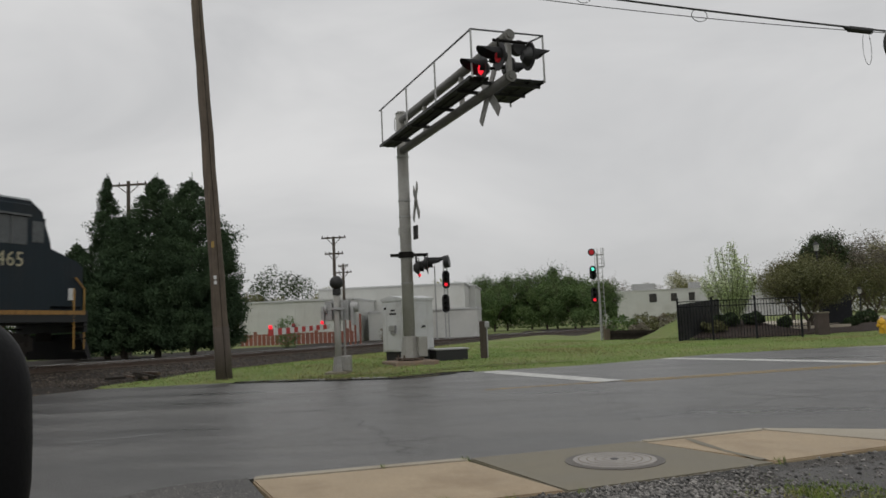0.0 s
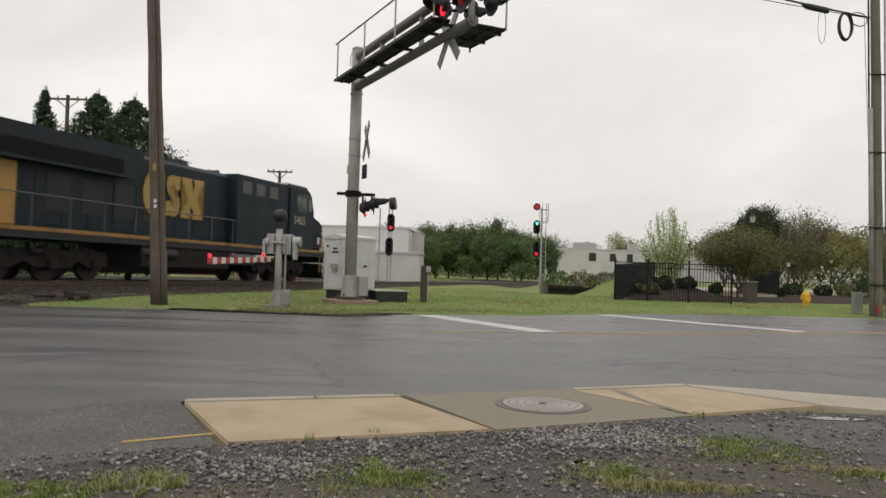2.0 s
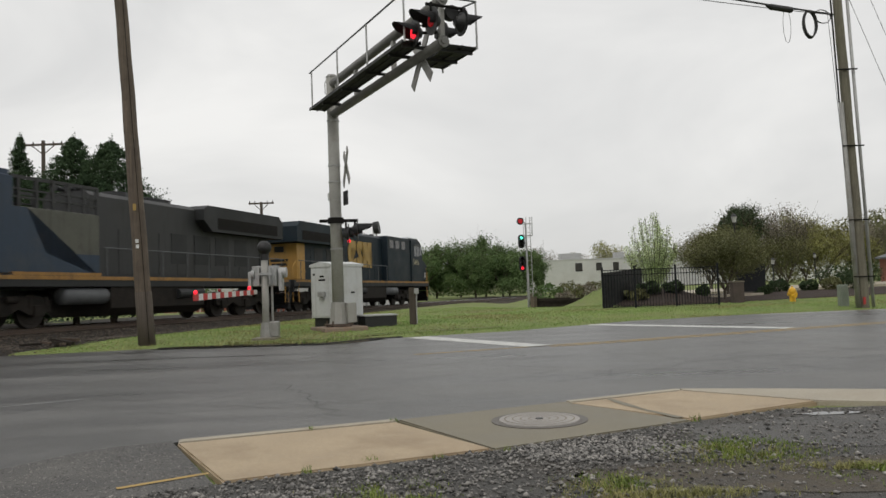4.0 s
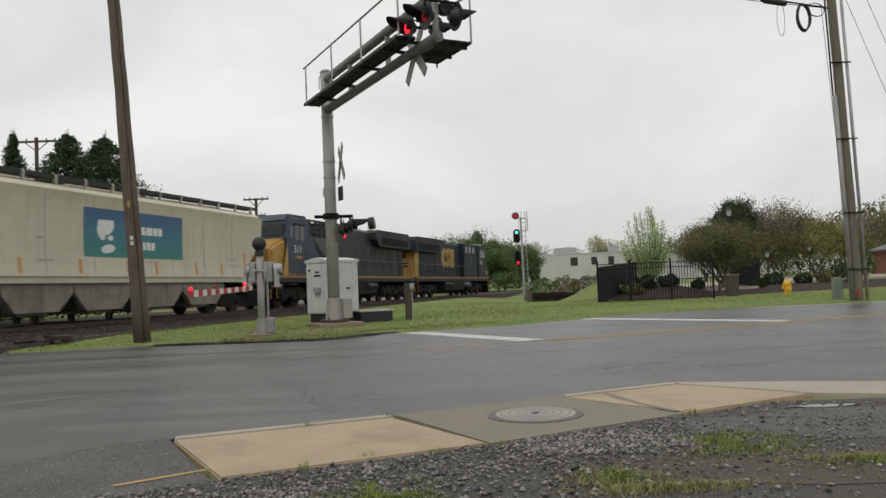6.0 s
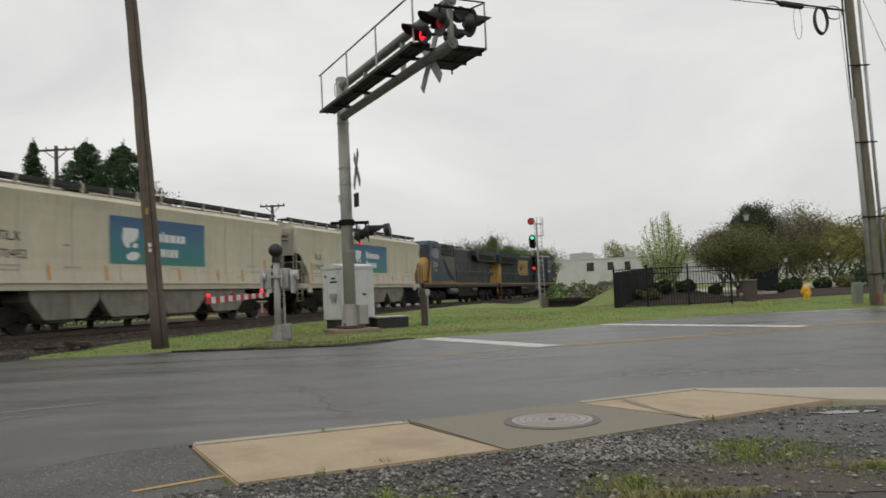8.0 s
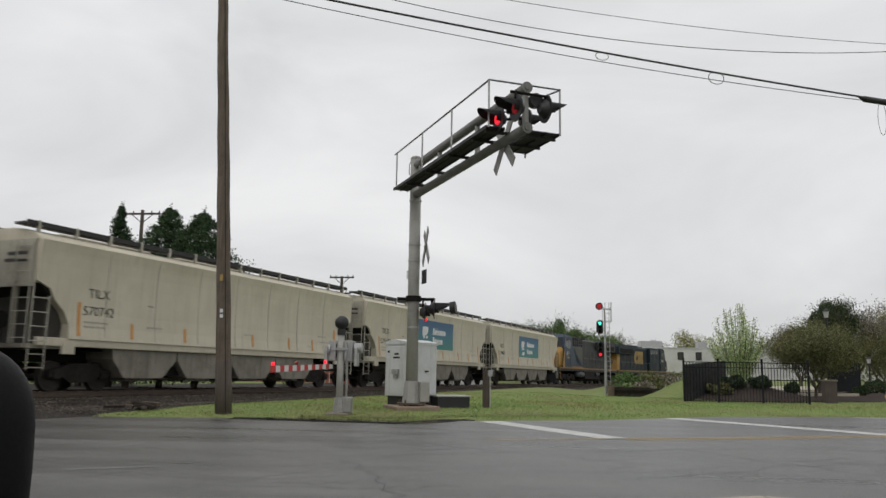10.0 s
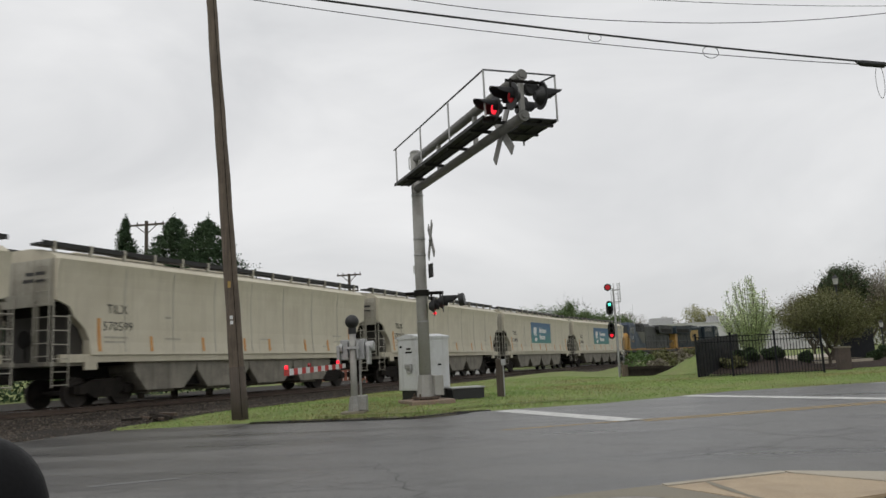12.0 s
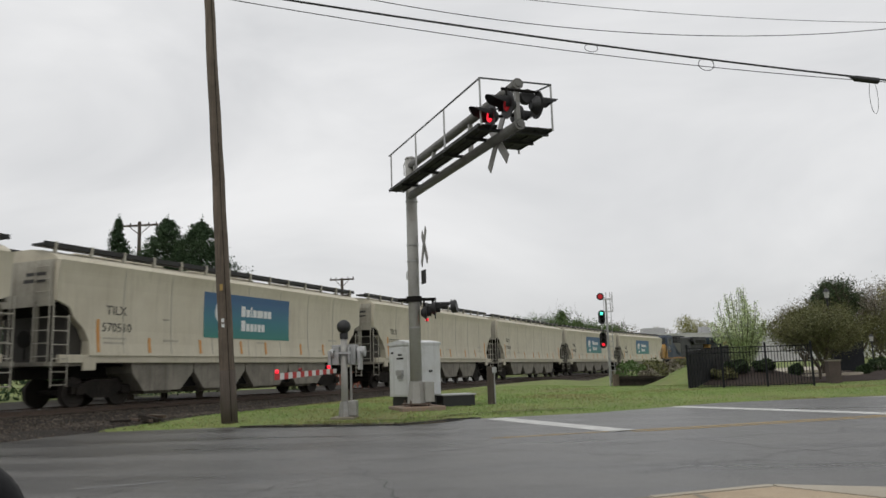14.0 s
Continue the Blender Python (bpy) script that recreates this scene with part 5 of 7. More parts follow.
        part("air_reservoir", bm, loco_dark, t)
    # handrails, steps, plough, couplers
    for s in (-1, 1):
        bm = B()
        tube(bm, [(-9.8, s * 1.46, 2.62), (2.5, s * 1.46, 2.62)], 0.022, 6)
        part("handrail", bm, handrail_grey, t, "grey walkway handrail")
        for k in range(9):
            bm = B()
            x = -9.6 + k * 1.5
            cyl(bm, (x, s * 1.46, 1.6), (x, s * 1.46, 2.64), 0.02, 0.02, 6)
            part("handrail_post", bm, handrail_grey, t)
        for e in (-1, 1):
            bm = B()
            x = e * 10.35 + (f * 0.6 if e > 0 else 0)
            tube(bm, [(x, s * 1.4, 0.5), (x, s * 1.4, 2.3), (x - e * 0.35, s * 1.42, 2.62)], 0.024, 6)
            tube(bm, [(x - e * 0.45, s * 1.48, 0.5), (x - e * 0.45, s * 1.48, 2.3)], 0.024, 6)
            part("step_rail", bm, loco_yellow, t, "yellow grab rail at the steps")
            for z in (0.42, 0.78, 1.14):
                bm = B()
                box(bm, x - e * 0.5, x, s * 1.15, s * 1.48, z, z + 0.04)
                part("step", bm, dark_shadow, t)
    for e in (-1, 1):
        bm = B()
        g = f * 0.6 if e > 0 else 0
        box(bm, e * 10.3 + g, e * 10.42 + g, -1.45, 1.45, 1.0, 1.62)
        part("pilot_plate", bm, loco_dark, t)
        bm = B()
        prism(bm, [(e * 10.25 + g, 0.95), (e * 10.45 + g, 0.95), (e * 10.75 + g, 0.18), (e * 10.6 + g, 0.18)], -1.3, 1.3)
        part("plough", bm, loco_dark, t)
        bm = B()
        box(bm, e * 10.4, e * 10.75, -0.15, 0.15, 0.75, 1.02, 0.03)
        part("coupler", bm, truck_iron, t)
    # number under the cab window, emblem on the hood
    z_num = 2.78
    if modern:
        for m in (pose(6.72 + f, -1.512, 2.84) @ face, pose(8.3 + f, 1.512, 2.84) @ back):
            lettering("road_number", number, 0.58, number_paint, t, m, "faded pale yellow road number")
    else:
        for m in (pose(6.95 + f, -1.512, z_num) @ face, pose(8.12 + f, 1.512, z_num) @ back):
            lettering("road_number", number, 0.60, letter_white, t, m, "pale road number")
        for s in (-1, 1):
            bm = B()
            prism(bm, [(7.05, 2.6), (8.0, 2.68), (7.6, 2.58), (8.2, 2.56), (7.2, 2.44), (7.6, 2.54)], s * 1.505, s * 1.515)
            part("flash_mark", bm, loco_yellow, t, "yellow lightning mark")
            bm = B()
            prism(bm, [(8.75, 1.64), (9.3, 1.64), (8.75, 3.3)], s * 1.505, s * 1.515)
            part("nose_flash", bm, loco_yellow, t)
            bm = B()
            box(bm, 2.72, 10.1 - 1.4, s * 1.49, s * 1.5, 1.64, 1.74)
            part("cab_stripe", bm, loco_stripe, t)
    if modern:
        for s, yy in ((-1, -1.052), (1, 1.052)):
            flip = 1 if s < 0 else -1
            x0 = -0.95
            def X(u):
                return x0 + flip * (u - 1.85)
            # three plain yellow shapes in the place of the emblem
            y0, y1 = min(yy, yy + 0.03 * -s), max(yy, yy + 0.03 * -s)
            rad = math.radians
            shapes = [[(0.64 + 0.64 * math.cos(rad(d)), 3.28 + 0.84 * math.sin(rad(d))) for d in range(48, 313, 12)] + [(1.16, 2.60), (1.16, 3.02), (0.86, 2.96)] +
                      [(0.66 + 0.27 * math.cos(rad(d)), 3.28 + 0.46 * math.sin(rad(d))) for d in range(305, 54, -12)] + [(0.86, 3.62), (1.16, 3.55), (1.16, 4.08)],
                      [(1.30, 3.72), (1.36, 3.95), (1.55, 4.08), (1.78, 4.09), (1.92, 3.98), (2.10, 4.09), (2.10, 3.55), (1.86, 3.55), (1.78, 3.72), (1.66, 3.74),
                       (1.62, 3.62), (2.06, 3.22), (2.14, 2.95), (2.06, 2.66), (1.84, 2.49), (1.62, 2.48), (1.50, 2.58), (1.30, 2.48), (1.30, 3.05), (1.54, 3.05),
                       (1.62, 2.86), (1.76, 2.84), (1.80, 2.98), (1.40, 3.36)],
                      [(2.20, 4.08), (2.86, 4.08), (2.86, 3.88), (2.80, 3.86), (2.93, 3.60), (3.06, 3.86), (2.98, 3.88), (2.98, 4.08), (3.62, 4.08), (3.62, 3.86), (3.50, 3.84),
                       (3.16, 3.26), (3.50, 2.74), (3.62, 2.70), (3.62, 2.48), (2.94, 2.48), (2.94, 2.68), (3.02, 2.72), (2.88, 2.98), (2.74, 2.72), (2.84, 2.68), (2.84, 2.48),
                       (2.20, 2.48), (2.20, 2.70), (2.30, 2.74), (2.64, 3.28), (2.30, 3.84), (2.20, 3.86)]]
            for pts in shapes:
                bm = B()
                prism(bm, [(X(u), z) for u, z in pts], y0, y1)
                bmesh.ops.triangulate(bm, faces=[q for q in bm.faces if len(q.verts) > 4])
                part("emblem_shape", bm, paint_logo, t, "yellow emblem shape")
            bm = B()
            box(bm, 10.25, 10.45, s * 1.36, s * 1.375, 1.95, 2.3)
            part("sticker", bm, letter_white, t)
    return t


paint_logo = material("logo_yellow", (0.36, 0.225, 0.055), (0.44, 0.285, 0.075), 1.5, (0.45, 0.6), 0, 0.03, 40, ((0.22, 0.15, 0.07), 0.5, 1.5))
TRAIN_SPEED, TRAIN_START = 9.71, -25.79
train = []          # (thing, metres of its middle behind the first hopper's front, half spacing of its trucks)
wheels = []         # (wheelset, radius)
lead = build_loco("dark blue diesel locomotive with a yellow emblem and sill stripe", "5465", True)
second = build_loco("older blue, grey and yellow diesel locomotive running cab-last", "311", False)
for loco in (lead, second):
    for x in (-6.9, 6.9):
        tr, ws = loco_truck(loco, x)
        wheels += [(w, 0.53) for w in ws]
train.append((lead, 32.6, 6.9, False))
train.append((second, 11.4, 6.9, True))
first = hopper_base()
CARS = [("570469", "09"), ("570482", "82"), ("570742", ""), ("570599", ""), ("570510", "94"), ("570613", ""), ("570627", "")]
cars = [first] + [copy_thing(first, pose(0, 0, 0)) for _ in CARS[1:]]
for k, (car, (num, short)) in enumerate(zip(cars, CARS)):
    hopper_marks(car, num, short)
    for x in (-6.55, 6.55):
        tr, ws = freight_truck(car, x)
        wheels += [(w, 0.44) for w in ws]
    train.append((car, -8.8 - 19.1 * k, 6.55, False))
    if short:
        car["label"] = "cream covered hopper wagon with a blue-green panel and white emblem"


# ---- crossing equipment beside the road ----
def turned(bm, x, y, degrees):
    bmesh.ops.rotate(bm, cent=(x, y, 0), matrix=Matrix.Rotation(radians(degrees), 3, "Z"), verts=bm.verts[:])
    return bm


def flasher(parent, name, at, way, glowing, face=-20):
    """One crossing lamp: black round backplate, hood and red lens. way: +1 or -1 along the road."""
    x, y, z = at
    bm = B()
    cyl(bm, (x, y, z), (x, y - way * 0.02, z), 0.275, 0.275, 28)
    cyl(bm, (x, y - way * 0.02, z), (x, y - way * 0.16, z), 0.20, 0.09, 18)
    lamp = part(name, turned(bm, x, y, face), black_metal, parent, "round black signal lamp with a backplate")
    bm = B()
    n = 16
    rim, lip = [], []
    for k in range(n + 1):
        a = math.radians(-30 + 240 * k / n)
        reach = 0.12 + 0.34 * max(math.sin(a), 0) ** 0.5
        rim.append(bm.verts.new((x + 0.18 * math.cos(a), y + way * 0.004, z + 0.18 * math.sin(a))))
        lip.append(bm.verts.new((x + 0.185 * math.cos(a), y + way * reach, z + 0.185 * math.sin(a) - 0.03 * reach)))
    for k in range(n):
        bm.faces.new((rim[k], rim[k + 1], lip[k + 1], lip[k]))
    bmesh.ops.solidify(bm, geom=bm.faces[:], thickness=0.012)
    part("hood", turned(bm, x, y, face), black_metal, lamp, "black sun hood")
    bm = B()
    cyl(bm, (x, y + way * 0.001, z), (x, y + way * 0.03, z), 0.125, 0.11, 20)
    part("lens", turned(bm, x, y, face), (red_dim, red_faint, red_glow)[glowing], lamp, ("dark red lens", "faintly glowing red lens", "lit red lens")[glowing])
    return lamp


def crossbuck(parent, at, arm, face=-11):
    x, y, z = at
    bm = B()
    cyl(bm, (x, y - 0.05, z), (x, y + 0.05, z), 0.04, 0.04, 10)
    c = part("crossbuck", turned(bm, x, y, face), galvanised, parent, "white crossed warning boards seen almost edge-on")
    for ang in (45, -45):
        bm = B()
        box(bm, -arm, arm, -0.012, 0.012, -0.11, 0.11)
        bmesh.ops.transform(bm, matrix=pose(x, y + (0.014 if ang > 0 else -0.014), z, 0, ang, 0), verts=bm.verts[:])
        part("board", turned(bm, x, y, face), galvanised, c, "weathered white board")
    return c


def build_cantilever():
    t = thing("cantilever_crossing_signal", pose(-3.07, 21.4, 0.13, 0, 0, -62.9), "tall galvanised railway crossing signal with an overhead arm and red lamps", "crossing signal")
    bm = B()
    box(bm, -0.62, 0.62, -0.62, 0.62, -0.35, 0.10, 0.03)
    part("foundation", bm, rust_box, t, "rust-stained concrete footing")
    bm = B()
    for k in range(4):
        a = math.radians(45 + 90 * k)
        cyl(bm, (0.36 * math.cos(a), 0.36 * math.sin(a), 0.09), (0.36 * math.cos(a), 0.36 * math.sin(a), 0.26), 0.025, 0.025, 8)
    cyl(bm, (0, 0, 0.14), (0, 0, 0.18), 0.42, 0.42, 8)
    part("base_plate", bm, rail_steel, t, "rusty base plate with bolts")
    bm = B()
    cyl(bm, (0, 0, 0.16), (0, 0, 0.76), 0.27, 0.20, 8)
    box(bm, -0.16, 0.30, 0.16, 0.42, 0.20, 0.74, 0.02)
    part("base_housing", bm, mast_paint, t, "grey base housing")
    bm = B()
    cyl(bm, (0, 0, 0.15), (0, 0, 7.0), 0.165, 0.155, 22)
    mast = part("mast", bm, mast_paint, t, "weathered grey steel mast", True)
    bm = B()
    cyl(bm, (0, 0, 7.0), (0, 0, 7.06), 0.17, 0.12, 22)
    part("mast_cap", bm, galvanised, mast)
    for z in (2.2, 4.05, 4.5, 5.75):
        bm = B()
        cyl(bm, (0, 0, z), (0, 0, z + 0.035), 0.175, 0.175, 22)
        part("mast_band", bm, aluminium, mast, "pale band")
    bm = B()
    tube(bm, [(-0.16, -0.1, 6.95), (-0.30, -0.1, 6.9), (-0.30, -0.1, 6.6), (-0.16, -0.1, 6.55)], 0.014, 5)
    part("lift_ring", bm, galvanised, mast)
    ZL, ZU, END = 5.95, 6.80, 6.85
    for z, nm in ((ZL, "lower_tube"), (ZU, "upper_tube")):
        bm = B()
        cyl(bm, (0.0, 0, z), (END, 0, z), 0.115, 0.105, 20)
        part(nm, bm, arm_steel, t, "grey steel arm tube", True)
    for x in (0.42, 1.9, 4.35, 6.78):
        bm = B()
        box(bm, x - 0.055, x + 0.055, -0.05, 0.05, ZL, ZU, 0.02)
        part("strut", bm, galvanised, t)
    # walkways of dark grating: slats across two bearers
    for y0, y1, x0, x1 in ((-0.60, -0.20, -0.15, 6.2), (0.42, 1.05, 4.7, 6.28)):
        bm = B()
        for y in (y0, (y0 + y1) / 2, y1):
            box(bm, x0, x1, y - 0.018, y + 0.018, 6.05, 6.12)
        deck = part("walkway", bm, grating, t, "dark steel grating walkway")
        bm = B()
        k = int((x1 - x0) / 0.085)
        for i in range(k + 1):
            x = x0 + (x1 - x0) * i / k
            box(bm, x - 0.03, x + 0.03, y0, y1, 6.075, 6.10)
        tagged(part("grating_mesh", bm, grating, deck), kind="stuff")
    for x in (0.9, 2.4, 4.0, 5.4, 6.1):
        bm = B()
        box(bm, x - 0.03, x + 0.03, -0.58, 0.12 if x < 4.5 else 1.06, 5.99, 6.05)
        part("walkway_bracket", bm, grating, t)
    # railing
    for (x, y) in ((0.08, -0.6), (2.2, -0.6), (4.22, -0.6), (6.3, -0.6), (6.34, 1.05), (4.72, 1.05)):
        bm = B()
        if x == 4.72:
            cyl(bm, (x, y, 5.97), (x, y, 6.2), 0.022, 0.022, 8)
        else:
            cyl(bm, (x, y, 6.05), (x, y, 7.08), 0.022, 0.022, 8)
        part("rail_post", bm, aluminium, t)
    for pts in ([(-0.1, -0.6, 7.08), (6.32, -0.6, 7.06)], [(6.32, -0.6, 7.06), (6.36, 1.05, 7.06)], [(6.36, 1.05, 7.06), (4.0, 0.3, 6.98)]):
        bm = B()
        tube(bm, pts, 0.02, 8)
        part("top_rail", bm, handrail_grey, t)
    # lamps, facing both ways along the road
    bm = B()
    tube(bm, [(6.95, -0.42, 6.62), (6.95, 0.46, 6.62)], 0.032, 8)
    tube(bm, [(7.05, -0.36, 6.62), (7.07, -0.36, 6.30)], 0.028, 8)
    tube(bm, [(6.92, 0.40, 6.64), (6.91, 0.40, 6.40)], 0.028, 8)
    tube(bm, [(6.12, -0.32, 6.30), (6.12, 0.34, 6.40)], 0.032, 8)
    part("lamp_bar", bm, dark_shadow, t, "dark pipe arms that hold the lamps")
    flasher(t, "signal_lamp", (6.24, -0.36, 6.27), -1, 2, 0)
    flasher(t, "signal_lamp", (7.06, -0.36, 6.25), -1, 1, 0)
    flasher(t, "signal_lamp", (6.91, 0.40, 6.36), 1, 0, 0)
    flasher(t, "signal_lamp", (6.05, 0.40, 6.36), 1, 0, 0)
    for z in (ZL, ZU):
        bm = B()
        cyl(bm, (END - 0.03, 0, z), (END + 0.02, 0, z), 0.118, 0.118, 18)
        cyl(bm, (END + 0.02, 0, z), (END + 0.04, 0, z), 0.07, 0.06, 14)
        part("end_cap", bm, arm_steel, t, "round tube end")
    bm = B()
    cyl(bm, (6.72, 0.22, 6.56), (6.86, 0.22, 6.56), 0.15, 0.15, 16)
    ball(bm, (6.70, 0.22, 6.56), 0.13)
    part("bell", bm, black_metal, t, "black bell")
    crossbuck(t, (5.66, 0.06, 5.92), 0.72, -4)
    crossbuck(t, (0.45, 0.18, 4.42), 0.62)
    # the sign plates and lamps on the mast
    bm = B()
    box(bm, 0.20, 0.55, 0.16, 0.18, 3.40, 3.78)
    part("track_sign", bm, black_metal, t, "small sign seen from its dark back")
    bm = B()
    box(bm, -0.08, 0.0, -0.19, -0.165, 3.55, 3.78, 0.01)
    part("tag_plate", bm, letter_white, mast, "small white tag")
    bm = B()
    tube(bm, [(-0.15, -0.42, 3.0), (0.12, 0.60, 3.0)], 0.045, 8)
    cyl(bm, (0, 0, 2.92), (0, 0, 3.08), 0.215, 0.215, 18)
    part("lamp_bracket", bm, dark_shadow, t, "dark clamp with lamp arms")
    for x, y, z in ((0.30, 0.26, 2.62), (0.46, 0.46, 2.71)):
        flasher(t, "mast_lamp", (x, y, z), 1, 0, -23)
        bm = B()
        cyl(bm, (x - 0.06, y - 0.06, z), (x - 0.06, y - 0.06, 3.0), 0.03, 0.03, 6)
        part("lamp_hanger", bm, dark_shadow, t)
    bm = B()
    cyl(bm, (0.64, 0.86, 2.74), (0.72, 0.98, 2.76), 0.17, 0.17, 18)
    part("mast_lamp_hood", bm, black_metal, t, "round black lamp back")
    bm = B()
    ball(bm, (0.30, 0.26, 2.42), 0.045)
    part("mast_lens", bm, red_glow, t, "small lit red lens")


build_cantilever()


def build_case():
    t = thing("signal_equipment_case", pose(-3.34, 22.0, 0.0, 0, 0, 54.9), "silver painted railway equipment case with two doors and a gabled lid", "equipment cabinet")
    bm = B()
    box(bm, 0.06, 1.28, 0.04, 0.74, 0.0, 0.45)
    part("base", bm, black_metal, t, "black base frame")
    bm = B()
    box(bm, 0, 1.32, 0, 0.80, 0.45, 1.92, 0.015)
    part("body", bm, case_paint, t, "silver painted steel case")
    bm = B()
    prism(bm, [(-0.03, 1.90), (-0.03, 1.97), (0.40, 2.05), (0.83, 1.97), (0.83, 1.90)], -0.03, 1.35, "x")
    part("lid", bm, case_paint, t, "low gabled lid")
    bm = B()
    box(bm, 0.05, 1.27, -0.014, 0.0, 0.50, 1.84, 0.006)
    d = part("door", bm, case_paint, t)
    bm = B()
    box(bm, 0.80, 0.92, -0.05, -0.014, 1.12, 1.17)
    part("handle", bm, black_metal, d, "black handle")
    for z in (0.55, 1.1, 1.65):
        bm = B()
        cyl(bm, (0.05, -0.02, z), (0.05, -0.02, z + 0.10), 0.014, 0.014, 6)
        part("hinge", bm, dark_shadow, d)
    bm = B()
    box(bm, -0.014, 0.0, 0.05, 0.75, 0.50, 1.84, 0.006)
    d = part("door", bm, case_paint, t)
    bm = B()
    box(bm, -0.10, -0.014, 0.22, 0.46, 1.05, 1.20, 0.01)
    box(bm, -0.07, -0.014, 0.26, 0.42, 0.95, 1.04)
    part("vent_hood", bm, aluminium, d, "small louvred vent hood")
    for z, w in ((1.60, 0.16), (1.50, 0.26)):
        bm = B()
        box(bm, -0.018, -0.012, 0.30 - w / 2 + 0.05, 0.30 + w / 2 + 0.05, z, z + 0.05)
        part("stencil_bar", bm, dark_shadow, d)
    bm = B()
    box(bm, -0.018, -0.012, 0.62, 0.70, 1.66, 1.72)
    part("lock_plate", bm, dark_shadow, d)
    t2 = thing("junction_box", pose(-2.15, 22.7, 0.08, 0, 0, 22), "low black junction box with a pale lid on the grass", "utility box")
    bm = B()
    box(bm, -0.45, 0.5, -0.35, 0.35, -0.1, 0.36, 0.02)
    part("box_body", bm, black_metal, t2)
    bm = B()
    box(bm, -0.48, 0.53, -0.38, 0.38, 0.36, 0.40, 0.01)
    part("box_lid", bm, aluminium, t2, "pale wet lid")
    t3 = thing("short_post", pose(-1.11, 22.9, 0.1), "short weathered timber post with a small grey meter box", "post")
    bm = B()
    box(bm, -0.10, 0.10, -0.09, 0.09, -0.3, 1.12, 0.02)
    part("timber", bm, pole_wood_dark, t3, "dark timber post")
    bm = B()
    box(bm, 0.06, 0.19, -0.16, -0.06, 0.93, 1.10, 0.02)
    part("meter_box", bm, aluminium, t3, "small grey box")
    bm = B()
    tube(bm, [(0.12, -0.11, 0.93), (0.12, -0.11, 0.0)], 0.018, 6)
    part("conduit", bm, aluminium, t3)


build_case()


def build_gate():
    t = thing("crossing_gate", pose(-4.63, 19.55, 0.06), "grey crossing gate mechanism with a lowered red and white arm", "crossing gate")
    bm = B()
    box(bm, -0.30, 0.30, -0.3, 0.3, -0.2, 0.05, 0.02)
    part("footing", bm, concrete_grey, t, "grey concrete footing")
    bm = B()
    cyl(bm, (0, 0, 0.0), (0, 0, 2.0), 0.088, 0.085, 18)
    part("mast", bm, mast_paint, t, "grey steel mast", True)
    bm = B()
    cyl(bm, (0, 0, 0.03), (0, 0, 0.42), 0.17, 0.12, 8)
    part("mast_base", bm, galvanised, t)
    bm = B()
    cyl(bm, (0, 0, 1.98), (0, 0, 2.13), 0.105, 0.105, 14)
    part("collar", bm, black_metal, t, "black collar")
    bm = B()
    ball(bm, (0, 0, 2.29), 0.178, 1, 1, 1, 20, 14)
    part("bell", bm, black_metal, t, "round black bell housing", True)
    bm = B()
    box(bm, -0.34, 0.28, 0.06, 0.46, 1.33, 1.84, 0.02)
    mech = part("mechanism_box", bm, aluminium, t, "grey gate mechanism housing")
    bm = B()
    box(bm, -0.22, 0.20, -0.13, -0.09, 1.60, 1.66)
    part("clamp", bm, aluminium, mech)
    for dx in (-0.14, 0.14):
        bm = B()
        box(bm, dx - 0.02, dx + 0.02, -0.10, 0.07, 1.38, 1.78)
        part("strap", bm, aluminium, mech)
    bm = B()
    cyl(bm, (0.30, 0.24, 1.66), (0.50, 0.24, 1.66), 0.13, 0.13, 18)
    part("motor_cover", bm, aluminium, mech, "round pale cover")
    bm = B()
    box(bm, 0.34, 0.42, 0.0, 0.30, 1.20, 1.68, 0.02)
    part("counterweight", bm, aluminium, mech, "grey counterweight arm")
    bm = B()
    cyl(bm, (-0.36, 0.1, 1.62), (-0.28, 0.1, 1.62), 0.12, 0.12, 14)
    box(bm, -0.42, -0.34, -0.04, 0.10, 1.10, 1.70, 0.02)
    part("arm_hub", bm, aluminium, mech)
    bm = B()
    cyl(bm, (0.16, 0.05, 0.42), (0.16, 0.05, 1.34), 0.03, 0.03, 8)
    part("cable_pipe", bm, galvanised, t)
    bm = B()
    box(bm, 0.08, 0.32, -0.08, 0.16, 0.06, 0.44, 0.03)
    part("foot_box", bm, galvanised, t, "grey junction box at the foot")
    # the arm lies out over the road
    p0, p1 = Vector((-0.20, -0.05, 1.19)), Vector((-0.86, -2.86, 1.11))
    d = p1 - p0
    n = 16
    arm = part("gate_arm", B(), gate_white, t, "lowered arm with red and white stripes")
    for k in range(n):
        a, b = p0 + d * (k / n), p0 + d * ((k + 1) / n)
        h = 0.055 + 0.018 * k / n
        bm = B()
        box(bm, 0, (b - a).length, -0.014, 0.014, -h, h)
        bmesh.ops.transform(bm, matrix=Matrix.Translation(a) @ d.to_track_quat("X", "Z").to_matrix().to_4x4(), verts=bm.verts[:])
        part("stripe", bm, gate_red if k % 2 else gate_white, arm)
    for f, on in ((0.97, True), (0.62, False), (0.13, True)):
        c = p0 + d * f + Vector((0, 0, 0.14))
        bm = B()
        cyl(bm, c + Vector((-0.03, -0.02, -0.03)), c + Vector((0.03, -0.02, -0.03)), 0.042, 0.042, 14)
        part("arm_lamp", bm, red_glow if on else red_dim, arm, "small red arm lamp")


build_gate()


